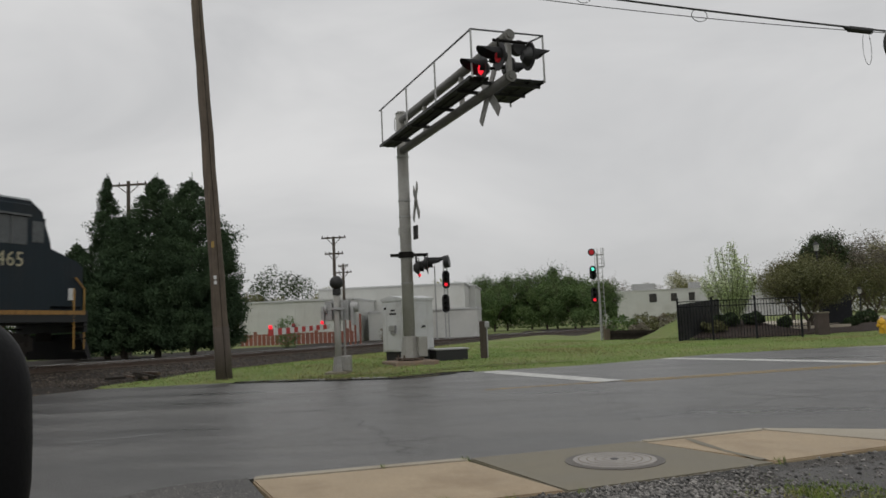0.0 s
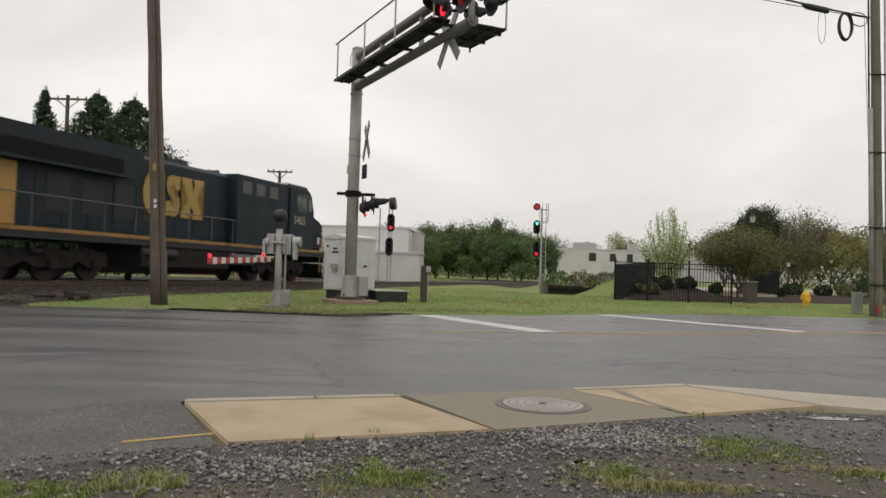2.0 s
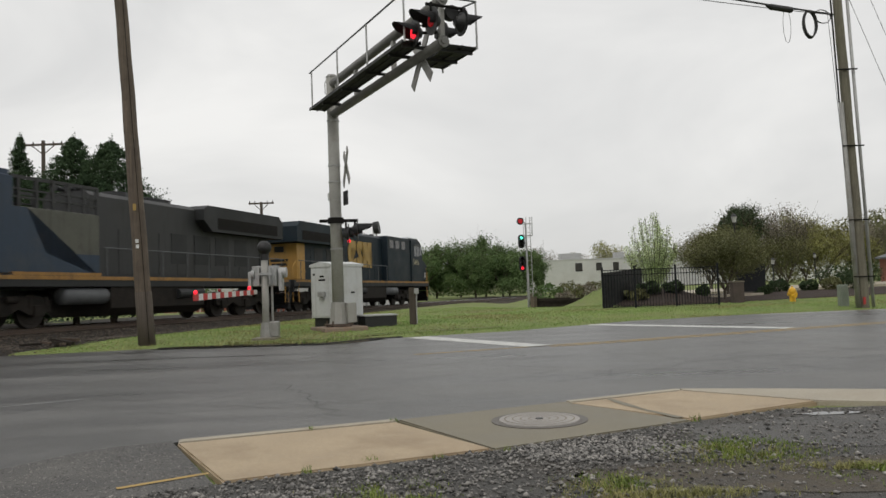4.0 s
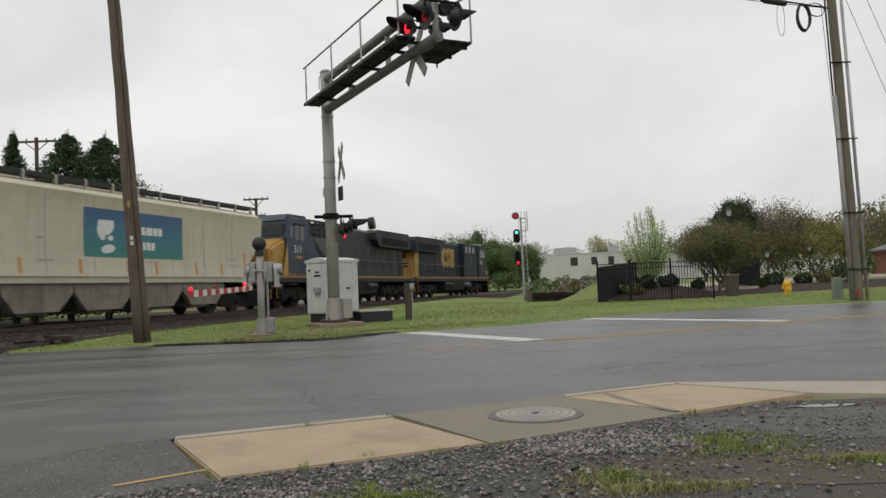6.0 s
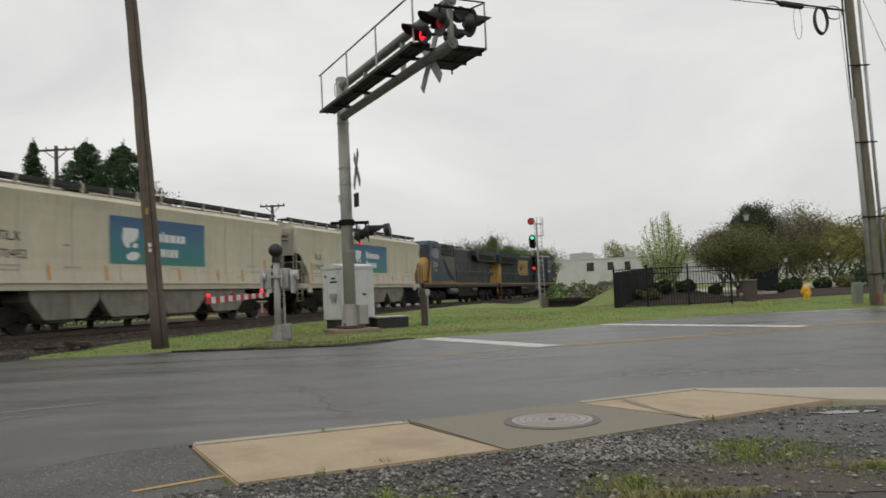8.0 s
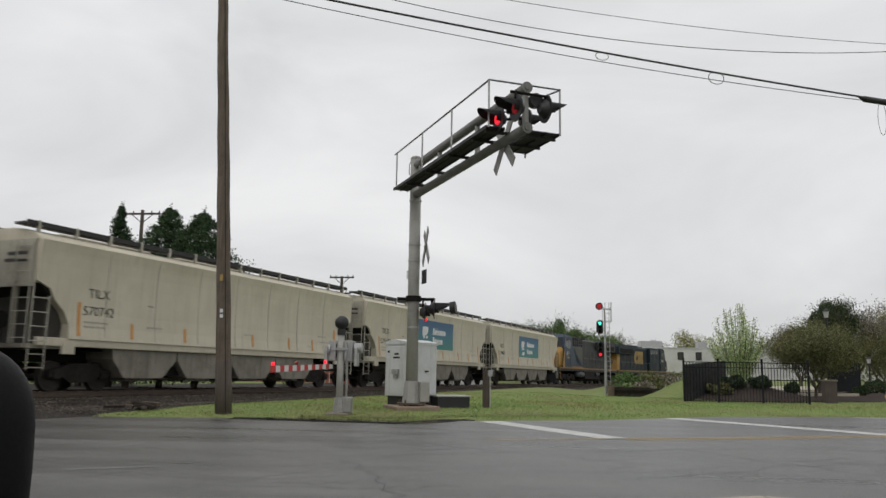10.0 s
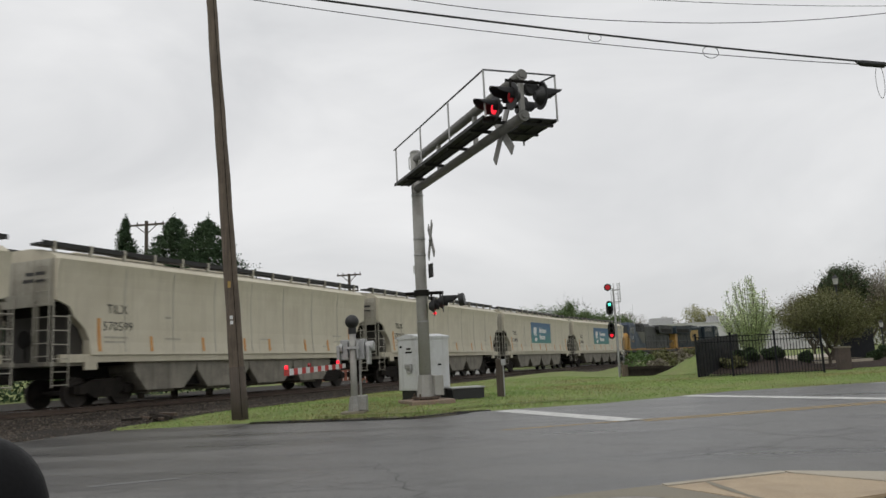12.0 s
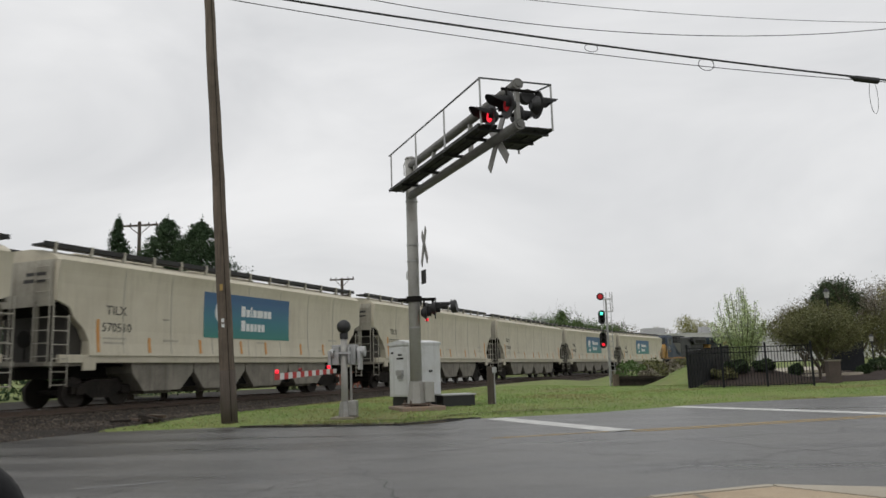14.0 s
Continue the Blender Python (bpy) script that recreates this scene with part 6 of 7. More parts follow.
# ---- poles and wires ----
def wood_pole(name, base, top, r0, r1, mat, label):
    t = thing(name, Matrix.Translation(base), label, "utility pole")
    bm = B()
    d = Vector(top) - Vector(base)
    n = 14
    rnd = random.Random(name + str(base[0]))
    prev = None
    rings = []
    for i in range(n + 1):
        p = d * (i / n) + Vector((rnd.uniform(-0.012, 0.012), rnd.uniform(-0.012, 0.012), -0.3 if i == 0 else 0))
        r = r0 + (r1 - r0) * i / n
        rings.append([bm.verts.new(p + Vector((r * math.cos(a), r * math.sin(a), 0)) * (1 + 0.03 * math.sin(3 * a + i))) for a in [math.tau * k / 16 for k in range(16)]])
    for a, b in zip(rings, rings[1:]):
        for k in range(16):
            bm.faces.new((a[k], a[(k + 1) % 16], b[(k + 1) % 16], b[k]))
    bm.faces.new(rings[-1])
    part("pole_shaft", bm, mat, t, "", True)
    return t


left_pole = wood_pole("wooden_utility_pole", (-7.45, 19.15, 0.0), (-8.22, 19.15, 12.6), 0.195, 0.125, pole_wood, "leaning weathered brown wooden utility pole beside the road")
bm = B()
cyl(bm, (0, 0, -0.25), (-0.085, 0, 1.35), 0.205, 0.198, 16)
part("creosoted_butt", bm, pole_wood_dark, left_pole, "dark stained foot of the pole", True)
for z, mt in ((2.42, letter_white), (2.55, letter_white), (3.35, paint_yellow)):
    bm = B()
    x = -0.061 * z
    box(bm, x - 0.02, x + 0.05, -0.205, -0.185, z, z + (0.09 if mt is letter_white else 0.16))
    part("pole_tag", bm, mt, left_pole, "small tag nailed to the pole")
bm = B()
tube(bm, [(0.10, -0.17, 0.1), (-0.07, -0.165, 3.0), (-0.26, -0.14, 6.0), (-0.60, -0.11, 11.5)], 0.008, 5)
part("ground_wire", bm, dark_shadow, left_pole)

right_pole = wood_pole("wooden_utility_pole", (13.82, 26.3, 0.02), (13.52, 26.3, 12.4), 0.19, 0.135, pole_green, "tall wooden utility pole with grey conduits up its side")
for dx, dy, r, top, mt in ((-0.24, -0.12, 0.085, 6.9, galvanised), (0.30, -0.05, 0.055, 11.6, aluminium), (-0.26, -0.05, 0.03, 11.4, dark_shadow)):
    bm = B()
    cyl(bm, (dx, dy, 0.0), (dx - 0.024 * top, dy, top), r, r * 0.95, 12)
    part("conduit", bm, mt, right_pole, "grey riser conduit", True)
for z in (1.0, 2.9, 5.4, 8.0):
    bm = B()
    box(bm, -0.33 - 0.024 * z, 0.37 - 0.024 * z, -0.21, -0.16, z, z + 0.04)
    part("conduit_strap", bm, dark_shadow, right_pole)
bm = B()
box(bm, -0.12, -0.05, -0.25, -0.2, 0.1, 0.34)
part("marker_tag", bm, gate_red, right_pole, "red marker tag")
bm = B()
box(bm, -0.9, 0.9, -0.06, 0.06, 11.5, 11.62)
part("crossarm", bm, pole_wood_dark, right_pole)
t = thing("utility_pedestal", pose(13.6, 27.2, 0.0), "small green-grey utility pedestal beside the pole", "utility pedestal")
bm = B()
box(bm, -0.15, 0.15, -0.12, 0.12, -0.1, 0.78, 0.04)
part("pedestal_body", bm, material("pedestal_green", (0.19, 0.22, 0.18), (0.25, 0.28, 0.23), 3, (0.5, 0.7)), t)


def sag_wire(name, a, b, dip, r, label, n=28, category="overhead wire"):
    a, b = Vector(a), Vector(b)
    bm = B()
    tube(bm, [a.lerp(b, i / n) - Vector((0, 0, dip * 4 * (i / n) * (1 - i / n))) for i in range(n + 1)], r, 6)
    return tagged(to_object(name, bm, cable_black), label, category, "overhead wires")


LP, RP = (-8.1, 19.1), (13.5, 26.35)
main = sag_wire("overhead_cable", (*LP, 11.62), (*RP, 9.99), 0.16, 0.030, "thick black bundled cable strung between the poles")
sag_wire("overhead_wire", (*LP, 11.38), (*RP, 9.98), 0.33, 0.012, "thin black wire strung below the thick cable")
sag_wire("overhead_wire", (*LP, 12.3), (*RP, 12.05), 1.05, 0.012, "slack thin wire high above the road")
sag_wire("overhead_wire", (*LP, 12.6), (*RP, 12.15), 0.5, 0.009, "faint high wire above the road")
sag_wire("overhead_cable", (*LP, 11.62), (-51.3, 4.6, 12.4), 0.5, 0.030, "thick black bundled cable running on past the pole")
sag_wire("overhead_wire", (*LP, 11.38), (-51.3, 4.6, 12.1), 0.6, 0.012, "thin black wire running on past the pole")
sag_wire("guy_wire", (13.5, 26.3, 11.8), (17.7, 26.3, 0.1), 0.0, 0.008, "thin steel guy wire beside the pole", 6)
sag_wire("guy_wire", (14.2, 26.3, 11.8), (18.6, 26.5, 0.1), 0.0, 0.008, "thin steel guy wire beside the pole", 6)


def cable_z(k):
    return 11.62 + (9.99 - 11.62) * k - 0.16 * 4 * k * (1 - k)


def on_cable(k, dz=0.0):
    return Vector((LP[0] + (RP[0] - LP[0]) * k, LP[1] + (RP[1] - LP[1]) * k, cable_z(k) + dz))


def loop(name, c, rx, rz, r, turns, label, tilt=0.0):
    d = (Vector((*RP, 0)) - Vector((*LP, 0))).normalized()
    bm = B()
    rnd = random.Random(int(rx * 100))
    for k in range(turns):
        ex, ez = rx * (1 + rnd.uniform(-0.06, 0.06)), rz * (1 + rnd.uniform(-0.05, 0.05))
        pts = [c + d * (ex * math.cos(a)) + Vector((0, 0.03 * k, ez * math.sin(a))) for a in [math.tau * i / 26 for i in range(27)]]
        tube(bm, pts, r, 5)
    return tagged(to_object(name, bm, cable_black), label, "cable coil")


bm = B()
c = on_cable(0.90)
d = (on_cable(0.91) - on_cable(0.89)).normalized()
cyl(bm, c - d * 0.42 + Vector((0, 0, -0.06)), c + d * 0.42 + Vector((0, 0, -0.06)), 0.10, 0.10, 12)
cyl(bm, c - d * 0.65, c - d * 0.42 + Vector((0, 0, -0.06)), 0.03, 0.09, 10)
tagged(to_object("cable_splice", bm, black_metal), "black splice closure hanging on the cable", "splice closure")
loop("cable_coil", on_cable(0.953, -0.42), 0.28, 0.46, 0.022, 6, "black coil of spare cable hung by the pole")
loop("wire_loop", on_cable(0.909, -0.62), 0.15, 0.60, 0.008, 1, "thin slack loop of wire under the splice")
loop("wire_loop", on_cable(0.648, -0.18), 0.28, 0.20, 0.012, 1, "small loop of wire on the cable")
loop("wire_loop", on_cable(0.482, -0.12), 0.20, 0.12, 0.010, 1, "small loop of wire on the cable")
loop("wire_loop", on_cable(0.975, -0.12), 0.35, 0.22, 0.012, 2, "tangle of thin wire by the pole")
sag_wire("drop_wire", on_cable(0.985), (13.35, 26.05, 4.6), 0.0, 0.009, "thin wire hanging down beside the pole", 8)


def line_pole(base, top_z, arms, label):
    x, y, z0 = base
    t = thing("wooden_utility_pole", pose(x, y, z0), label, "utility pole", "distant line poles")
    bm = B()
    cyl(bm, (0, 0, -0.3), (0, 0, top_z - z0), 0.17, 0.11, 12)
    part("pole_shaft", bm, pole_wood_dark, t)
    for az, half in arms:
        bm = B()
        box(bm, -half, half, -0.06, 0.06, az - z0 - 0.06, az - z0 + 0.06)
        for s in (-1, 1):
            cyl(bm, (s * half * 0.62, 0, az - z0), (0, 0, az - z0 - 0.62), 0.03, 0.03, 5)
        a = part("crossarm", bm, pole_wood_dark, t)
        for k in (-0.92, -0.5, 0.5, 0.92):
            bm = B()
            cyl(bm, (half * k, 0, az - z0 + 0.05), (half * k, 0, az - z0 + 0.20), 0.045, 0.03, 8)
            part("insulator", bm, dark_shadow, a)
    return t


line_pole((-24.95, 48, 0.3), 11.2, ((10.95, 1.25),), "dark wooden line pole with one crossarm behind the trees")
line_pole((-14.8, 62, 0.1), 8.5, ((8.4, 1.0), (7.1, 0.75)), "dark wooden line pole with two crossarms beyond the track")
line_pole((-17.7, 78, 0.0), 7.55, ((6.65, 0.85), (7.3, 0.5)), "slim dark wooden line pole beyond the track")


# ---- railway signals ----
def colour_head(parent, x, z, r, h, lights):
    bm = B()
    pts = [(x + r * math.cos(a), z + h + r * math.sin(a)) for a in [math.pi * k / 8 for k in range(9)]]
    pts += [(x + r * math.cos(a), z - h + r * math.sin(a)) for a in [math.pi + math.pi * k / 8 for k in range(9)]]
    prism(bm, pts, -0.05, 0.0)
    head = part("signal_head", bm, black_metal, parent, "black oval signal head")
    for dz, mat in lights:
        bm = B()
        cyl(bm, (x, -0.07, z + dz), (x, -0.05, z + dz), 0.11 * r / 0.25, 0.11 * r / 0.25, 14)
        part("signal_lens", bm, mat, head, "lit lens" if mat is not dark_shadow else "dark lens")
        bm = B()
        cyl(bm, (x, -0.3, z + dz + 0.06), (x, -0.05, z + dz + 0.06), 0.15 * r / 0.25, 0.15 * r / 0.25, 12, False)
        part("signal_hood", bm, black_metal, head)
    return head


def build_rail_signals():
    k = 50 / 45.0
    t = thing("railway_signal", pose(5.0, 50, -0.1), "silver railway signal mast with a ladder and three black heads", "railway signal")
    bm = B()
    cyl(bm, (0.0, 0, -0.3), (0.0, 0, 5.2), 0.06, 0.05, 12)
    part("mast", bm, aluminium, t)
    bm = B()
    for dx in (0.10, 0.34):
        cyl(bm, (dx, 0.1, 0), (dx - 0.05, 0.1, 5.6), 0.02, 0.02, 6)
    for i in range(17):
        cyl(bm, (0.10, 0.1, 0.4 + i * 0.3), (0.34, 0.1, 0.4 + i * 0.3), 0.014, 0.014, 5)
    part("ladder", bm, aluminium, t, "grey steel ladder")
    bm = B()
    for z in (4.4, 5.15):
        tube(bm, [(-0.1, -0.15, z), (0.42, -0.15, z), (0.42, 0.35, z), (-0.1, 0.35, z), (-0.1, -0.15, z)], 0.016, 5)
    for x, y in ((0.42, -0.15), (0.42, 0.35), (-0.1, 0.35)):
        cyl(bm, (x, y, 4.35), (x, y, 5.6), 0.016, 0.016, 5)
    part("cage", bm, aluminium, t, "ladder safety cage")
    bm = B()
    cyl(bm, (-0.33, -0.1, 5.33), (-0.33, -0.06, 5.33), 0.23, 0.23, 24)
    h = part("signal_disc", bm, black_metal, t, "round black signal head")
    bm = B()
    cyl(bm, (-0.33, -0.13, 5.33), (-0.33, -0.1, 5.33), 0.15, 0.14, 16)
    part("signal_lens", bm, red_faint, h, "faintly lit red lens")
    for z in (5.33, 4.03, 2.6):
        bm = B()
        cyl(bm, (-0.33, 0.0, z), (0.0, 0.0, z - 0.1), 0.03, 0.03, 6)
        part("head_bracket", bm, aluminium, t)
    colour_head(t, -0.30, 4.03, 0.215, 0.23, ((0.23, green_glow), (-0.02, dark_shadow), (-0.26, dark_shadow)))
    colour_head(t, -0.29, 2.60, 0.215, 0.29, ((0.29, dark_shadow), (0.0, dark_shadow), (-0.28, red_glow)))
    t = thing("railway_signal", pose(-4.95, 52, 0.0), "silver railway signal mast with two black heads beyond the track", "railway signal")
    for dx in (-0.62, -0.02, 0.2):
        bm = B()
        cyl(bm, (dx, 0, -0.3), (dx, 0, 5.6 if dx > -0.5 else 5.0), 0.05, 0.045, 8)
        part("mast", bm, aluminium, t)
    bm = B()
    for i in range(18):
        cyl(bm, (-0.02, 0.02, 0.3 + i * 0.3), (0.2, 0.02, 0.3 + i * 0.3), 0.014, 0.014, 5)
    part("ladder", bm, aluminium, t)
    colour_head(t, 0.12, 4.04, 0.25, 0.36, ((0.36, dark_shadow), (0.0, dark_shadow), (-0.33, red_glow)))
    colour_head(t, 0.05, 2.45, 0.25, 0.36, ((0.36, dark_shadow), (0.0, dark_shadow), (-0.33, dark_shadow)))


build_rail_signals()


# ---- hydrant, fence, pier, lamp posts ----
def build_hydrant():
    t = thing("fire_hydrant", pose(13.95, 32.0, -0.02), "bright yellow fire hydrant standing in the grass", "fire hydrant")
    bm = B()
    cyl(bm, (0, 0, -0.1), (0, 0, 0.08), 0.17, 0.17, 16)
    cyl(bm, (0, 0, 0.08), (0, 0, 0.52), 0.12, 0.115, 16)
    cyl(bm, (0, 0, 0.50), (0, 0, 0.55), 0.165, 0.165, 16)
    part("barrel", bm, hydrant_yellow, t)
    bm = B()
    ball(bm, (0, 0, 0.56), 0.145, 1, 1, 0.9, 16, 10)
    cyl(bm, (0, 0, 0.66), (0, 0, 0.75), 0.04, 0.03, 6)
    part("bonnet", bm, hydrant_yellow, t)
    for s in (-1, 1):
        bm = B()
        cyl(bm, (0, 0, 0.42), (s * 0.16, 0, 0.42), 0.06, 0.06, 12)
        cyl(bm, (s * 0.15, 0, 0.42), (s * 0.19, 0, 0.42), 0.07, 0.065, 8)
        part("hose_outlet", bm, hydrant_yellow, t)
    bm = B()
    cyl(bm, (0, 0, 0.34), (0, -0.22, 0.34), 0.085, 0.085, 12)
    cyl(bm, (0, -0.2, 0.34), (0, -0.25, 0.34), 0.10, 0.09, 8)
    part("pumper_outlet", bm, hydrant_yellow, t)


build_hydrant()


def build_fence():
    t = thing("metal_fence", pose(0, 0, 0), "black metal picket fence with dark screening on one run", "fence")
    pts = [(6.05, 31.0), (7.35, 31.1), (9.0, 31.2), (10.75, 31.4)]
    z0 = 0.0
    rails = []
    pk = B()
    box(pk, -0.010, 0.010, -0.010, 0.010, 0.02, 1.62)
    me = bpy.data.meshes.new("picket")
    pk.to_mesh(me)
    pk.free()
    me.materials.append(fence_black)
    for (x0, y0), (x1, y1) in zip(pts, pts[1:]):
        for z in (0.16, 1.42, 1.62):
            bm = B()
            cyl(bm, (x0, y0, z0 + z), (x1, y1, z0 + z), 0.022, 0.022, 4)
            part("fence_rail", bm, fence_black, t)
        n = int(math.hypot(x1 - x0, y1 - y0) / 0.115)
        for i in range(1, n):
            o = new("picket", me)
            o.parent = t
            o.location = (x0 + (x1 - x0) * i / n, y0 + (y1 - y0) * i / n, z0)
    for x, y in pts:
        bm = B()
        box(bm, x - 0.035, x + 0.035, y - 0.035, y + 0.035, z0 - 0.2, z0 + 1.70)
        ball(bm, (x, y, z0 + 1.73), 0.05, 1, 1, 1, 8, 6)
        part("fence_post", bm, fence_black, t)
    # the run that goes back from the corner carries dark screening and climbs with the bed
    bm = B()
    for k in range(6):
        x0, x1 = 6.06 + 0.665 * k, 6.06 + 0.665 * (k + 1)
        y0, y1, z0, z1 = 31.08 + 1.66 * k, 31.08 + 1.66 * (k + 1), 0.12 * k, 1.52 + 0.05 * k
        vs = [bm.verts.new(p) for p in ((x0, y0, z0), (x1, y1, z0 + 0.12), (x1, y1, z1 + 0.05), (x0, y0, z1), (x0 + 0.04, y0, z0), (x1 + 0.04, y1, z0 + 0.12), (x1 + 0.04, y1, z1 + 0.05), (x0 + 0.04, y0, z1))]
        for q in ((0, 1, 2, 3), (7, 6, 5, 4), (3, 2, 6, 7), (0, 4, 5, 1)):
            bm.faces.new([vs[i] for i in q])
    bmesh.ops.remove_doubles(bm, verts=bm.verts[:], dist=0.001)
    part("screen_cloth", bm, fence_black, t, "black screening cloth")
    bm = B()
    prism(bm, [(16.1, 44.0), (18.0, 44.7), (18.0, 44.75), (16.1, 44.05)], 0.3, 1.85, "z")
    part("screen_cloth", bm, fence_black, t, "black screening cloth")
    for k in range(2):
        bm = B()
        x, y = 16.1 + 1.9 * k, 44.06 + 0.7 * k
        box(bm, x - 0.04, x + 0.04, y, y + 0.08, -0.2, 1.82)
        part("fence_post", bm, fence_black, t)
    t = thing("brick_pier", pose(12.15, 33.2, -0.05), "dark brick gate pier with a flat cap", "gate pier")
    bm = B()
    box(bm, -0.22, 0.22, -0.22, 0.22, -0.2, 1.0)
    part("pier_body", bm, material("dark_brick", (0.06, 0.045, 0.04), (0.10, 0.075, 0.065), 3, (0.7, 0.9), 0, 0.4, 30), t)
    bm = B()
    box(bm, -0.25, 0.25, -0.25, 0.25, 1.0, 1.06, 0.01)
    part("pier_cap", bm, concrete_grey, t)
    bm = B()
    prism(bm, [(4.95, 45.2), (7.7, 45.0), (7.7, 45.25), (4.95, 45.45)], -0.7, 0.28, "z")
    w = tagged(to_object("retaining_wall", bm, creosote), "dark stepped timber retaining wall at the foot of the mound", "retaining wall", kind="structure")
    for i in range(6):
        bm = B()
        z = -0.72 + i * 0.18
        prism(bm, [(4.93 - 0.04 * i, 45.12 + 0.02 * i), (7.72 - 0.16 * i, 44.92 + 0.02 * i), (7.72 - 0.16 * i, 45.0), (4.93 - 0.04 * i, 45.2)], z, z + 0.16, "z")
        part("timber", bm, creosote, w)
    bm = B()
    prism(bm, [(4.62, 44.9), (4.80, 44.9), (5.02, 45.2), (4.84, 45.2)], -0.7, 0.45, "z")
    part("end_post", bm, pole_wood, w, "leaning weathered end board")


build_fence()


def lamp_post(x, y, z0, h):
    t = thing("lamp_post", pose(x, y, z0), "black post-top lantern on a slim pole", "lamp post", "garden lamp posts")
    bm = B()
    cyl(bm, (0, 0, -0.2), (0, 0, 0.5), 0.11, 0.07, 12)
    cyl(bm, (0, 0, 0.5), (0, 0, h - 0.50), 0.05, 0.04, 12)
    part("pole", bm, black_metal, t)
    bm = B()
    cyl(bm, (0, 0, h - 0.50), (0, 0, h - 0.20), 0.085, 0.14, 8)
    part("lantern_glass", bm, material("milky_glass", (0.42, 0.42, 0.40), (0.5, 0.5, 0.47), 4, (0.2, 0.4), 0, 0, 30), t, "pale lantern glass")
    bm = B()
    cyl(bm, (0, 0, h - 0.20), (0, 0, h - 0.04), 0.18, 0.03, 8)
    part("lantern_cap", bm, black_metal, t)
    bm = B()
    cyl(bm, (0, 0, h - 0.54), (0, 0, h - 0.48), 0.10, 0.10, 8)
    part("lantern_collar", bm, black_metal, t)


lamp_post(13.95, 38, -0.05, 4.35)
lamp_post(32.7, 70, -0.3, 3.4)
lamp_post(21.5, 52, -0.2, 2.6)

# ---- planted bed and car park behind the fence ----
def bed_z(x, y):
    """Height of the planted bed: it rises behind the fence and lies low towards the hydrant."""
    if y > 46.5 or y < 32.6 or x > 31 or x < 6.5:
        return 0.17
    front = 32.6 + 0.42 * max(x - 11.6, 0)
    return 0.12 + (0.62 * (1 - smooth(10.5, 13.5, x)) + 0.06) * smooth(0, 8.0, y - front)


def build_bed():
    xs = [6.6 + i * 0.8 for i in range(30)]
    verts, faces, w = [], [], 12
    for x in xs:
        front = 32.7 + 0.42 * max(x - 11.6, 0) - 0.02 * max(11.6 - x, 0)
        for j in range(w):
            y = front + j * (13.0 / (w - 1))
            xx = max(x, 6.7 + 0.24 * (y - 32.0))
            z = bed_z(xx, y) if j else -0.3
            verts.append((xx, y, z + (0.05 * noise.noise((x, y, 4)) if j else 0)))
    for i in range(len(xs) - 1):
        for j in range(w - 1):
            faces.append((i * w + j, (i + 1) * w + j, (i + 1) * w + j + 1, i * w + j + 1))
    tagged(raw("mulch_bed", verts, faces, mulch), "dark brown mulch bed behind the fence", "planting bed", kind="structure")


build_bed()
sheet("car_park", [(13.5, 47), (27, 53.5), (45, 62), (40, 70), (22, 62), (12, 54)], 0.30, concrete_pale, "pale wet car park", "car park", 0.5)
sheet("bed_edging", [(13.2, 39.6), (16.4, 41.0), (16.3, 41.2), (13.1, 39.8)], 0.30, concrete_pale, "low pale edging wall in the bed", "low wall", 0.5)


# ---- buildings ----
def building(name, m, w, d, h, label, wall_m, roof_rise=0.4, windows=(), ribs=0.0, roof_m=None):
    """A long low building: walls with thickness, a pitched or flat roof, windows as (x, z, width, height)."""
    t = thing(name, m, label, "building")
    bm = B()
    box(bm, 0, w, 0, d, -1.0, h)
    part("wall", bm, wall_m, t)
    bm = B()
    if roof_rise > 0.5:
        prism(bm, [(-0.3, h - 0.05), (w / 2, h + roof_rise), (w + 0.3, h - 0.05), (w + 0.3, h + 0.1), (w / 2, h + roof_rise + 0.15), (-0.3, h + 0.1)], -0.2, d + 0.2)
        prism(bm, [(0.0, h - 0.02), (w / 2, h + roof_rise), (w, h - 0.02)], 0.01, d - 0.01)
    else:
        box(bm, -0.12, w + 0.12, -0.12, d + 0.12, h, h + 0.18)
    part("roof", bm, roof_m or building_roof, t)
    if ribs:
        n = int(w / ribs)
        for i in range(n + 1):
            bm = B()
            box(bm, i * ribs - 0.03, i * ribs + 0.03, -0.035, 0.0, -0.5, h - 0.02)
            part("panel_rib", bm, wall_m, t)
    for x, z, ww, hh in windows:
        bm = B()
        box(bm, x - ww / 2 - 0.1, x + ww / 2 + 0.1, -0.05, 0.02, z - hh / 2 - 0.1, z + hh / 2 + 0.1)
        f = part("window", bm, wall_m, t)
        bm = B()
        box(bm, x - ww / 2, x + ww / 2, -0.07, -0.045, z - hh / 2, z + hh / 2)
        part("pane", bm, dark_opening, f, "dark window pane")
    return t


building("warehouse", pose(-29.4, 80, 0), 12.2, 26, 3.95, "white metal-sided warehouse with a low gabled roof", building_white, 0.0, (), 1.0)
building("warehouse", pose(-24, 92, 0), 17.6, 20, 5.6, "long white warehouse with a low roof", building_white, 0.3, (), 1.4)
building("warehouse", pose(-16.4, 84, 0), 11.8, 9, 2.5, "low white warehouse wing", building_white, 0.1, (), 1.2)
building("warehouse", pose(-9.5, 100, 0), 3.9, 14, 5.6, "white warehouse block behind the wing", building_white, 0.3, (), 1.3)
t = building("office_building", pose(19.1, 175, 0), 70, 30, 6.15, "long white flat-roofed industrial building with small dark windows", building_white, 0.3,
             ((10.0, 4.5, 1.6, 1.9), (14.5, 4.5, 1.3, 1.75), (18.3, 4.5, 1.3, 1.75), (22.3, 4.5, 1.3, 1.75)), 4.8)
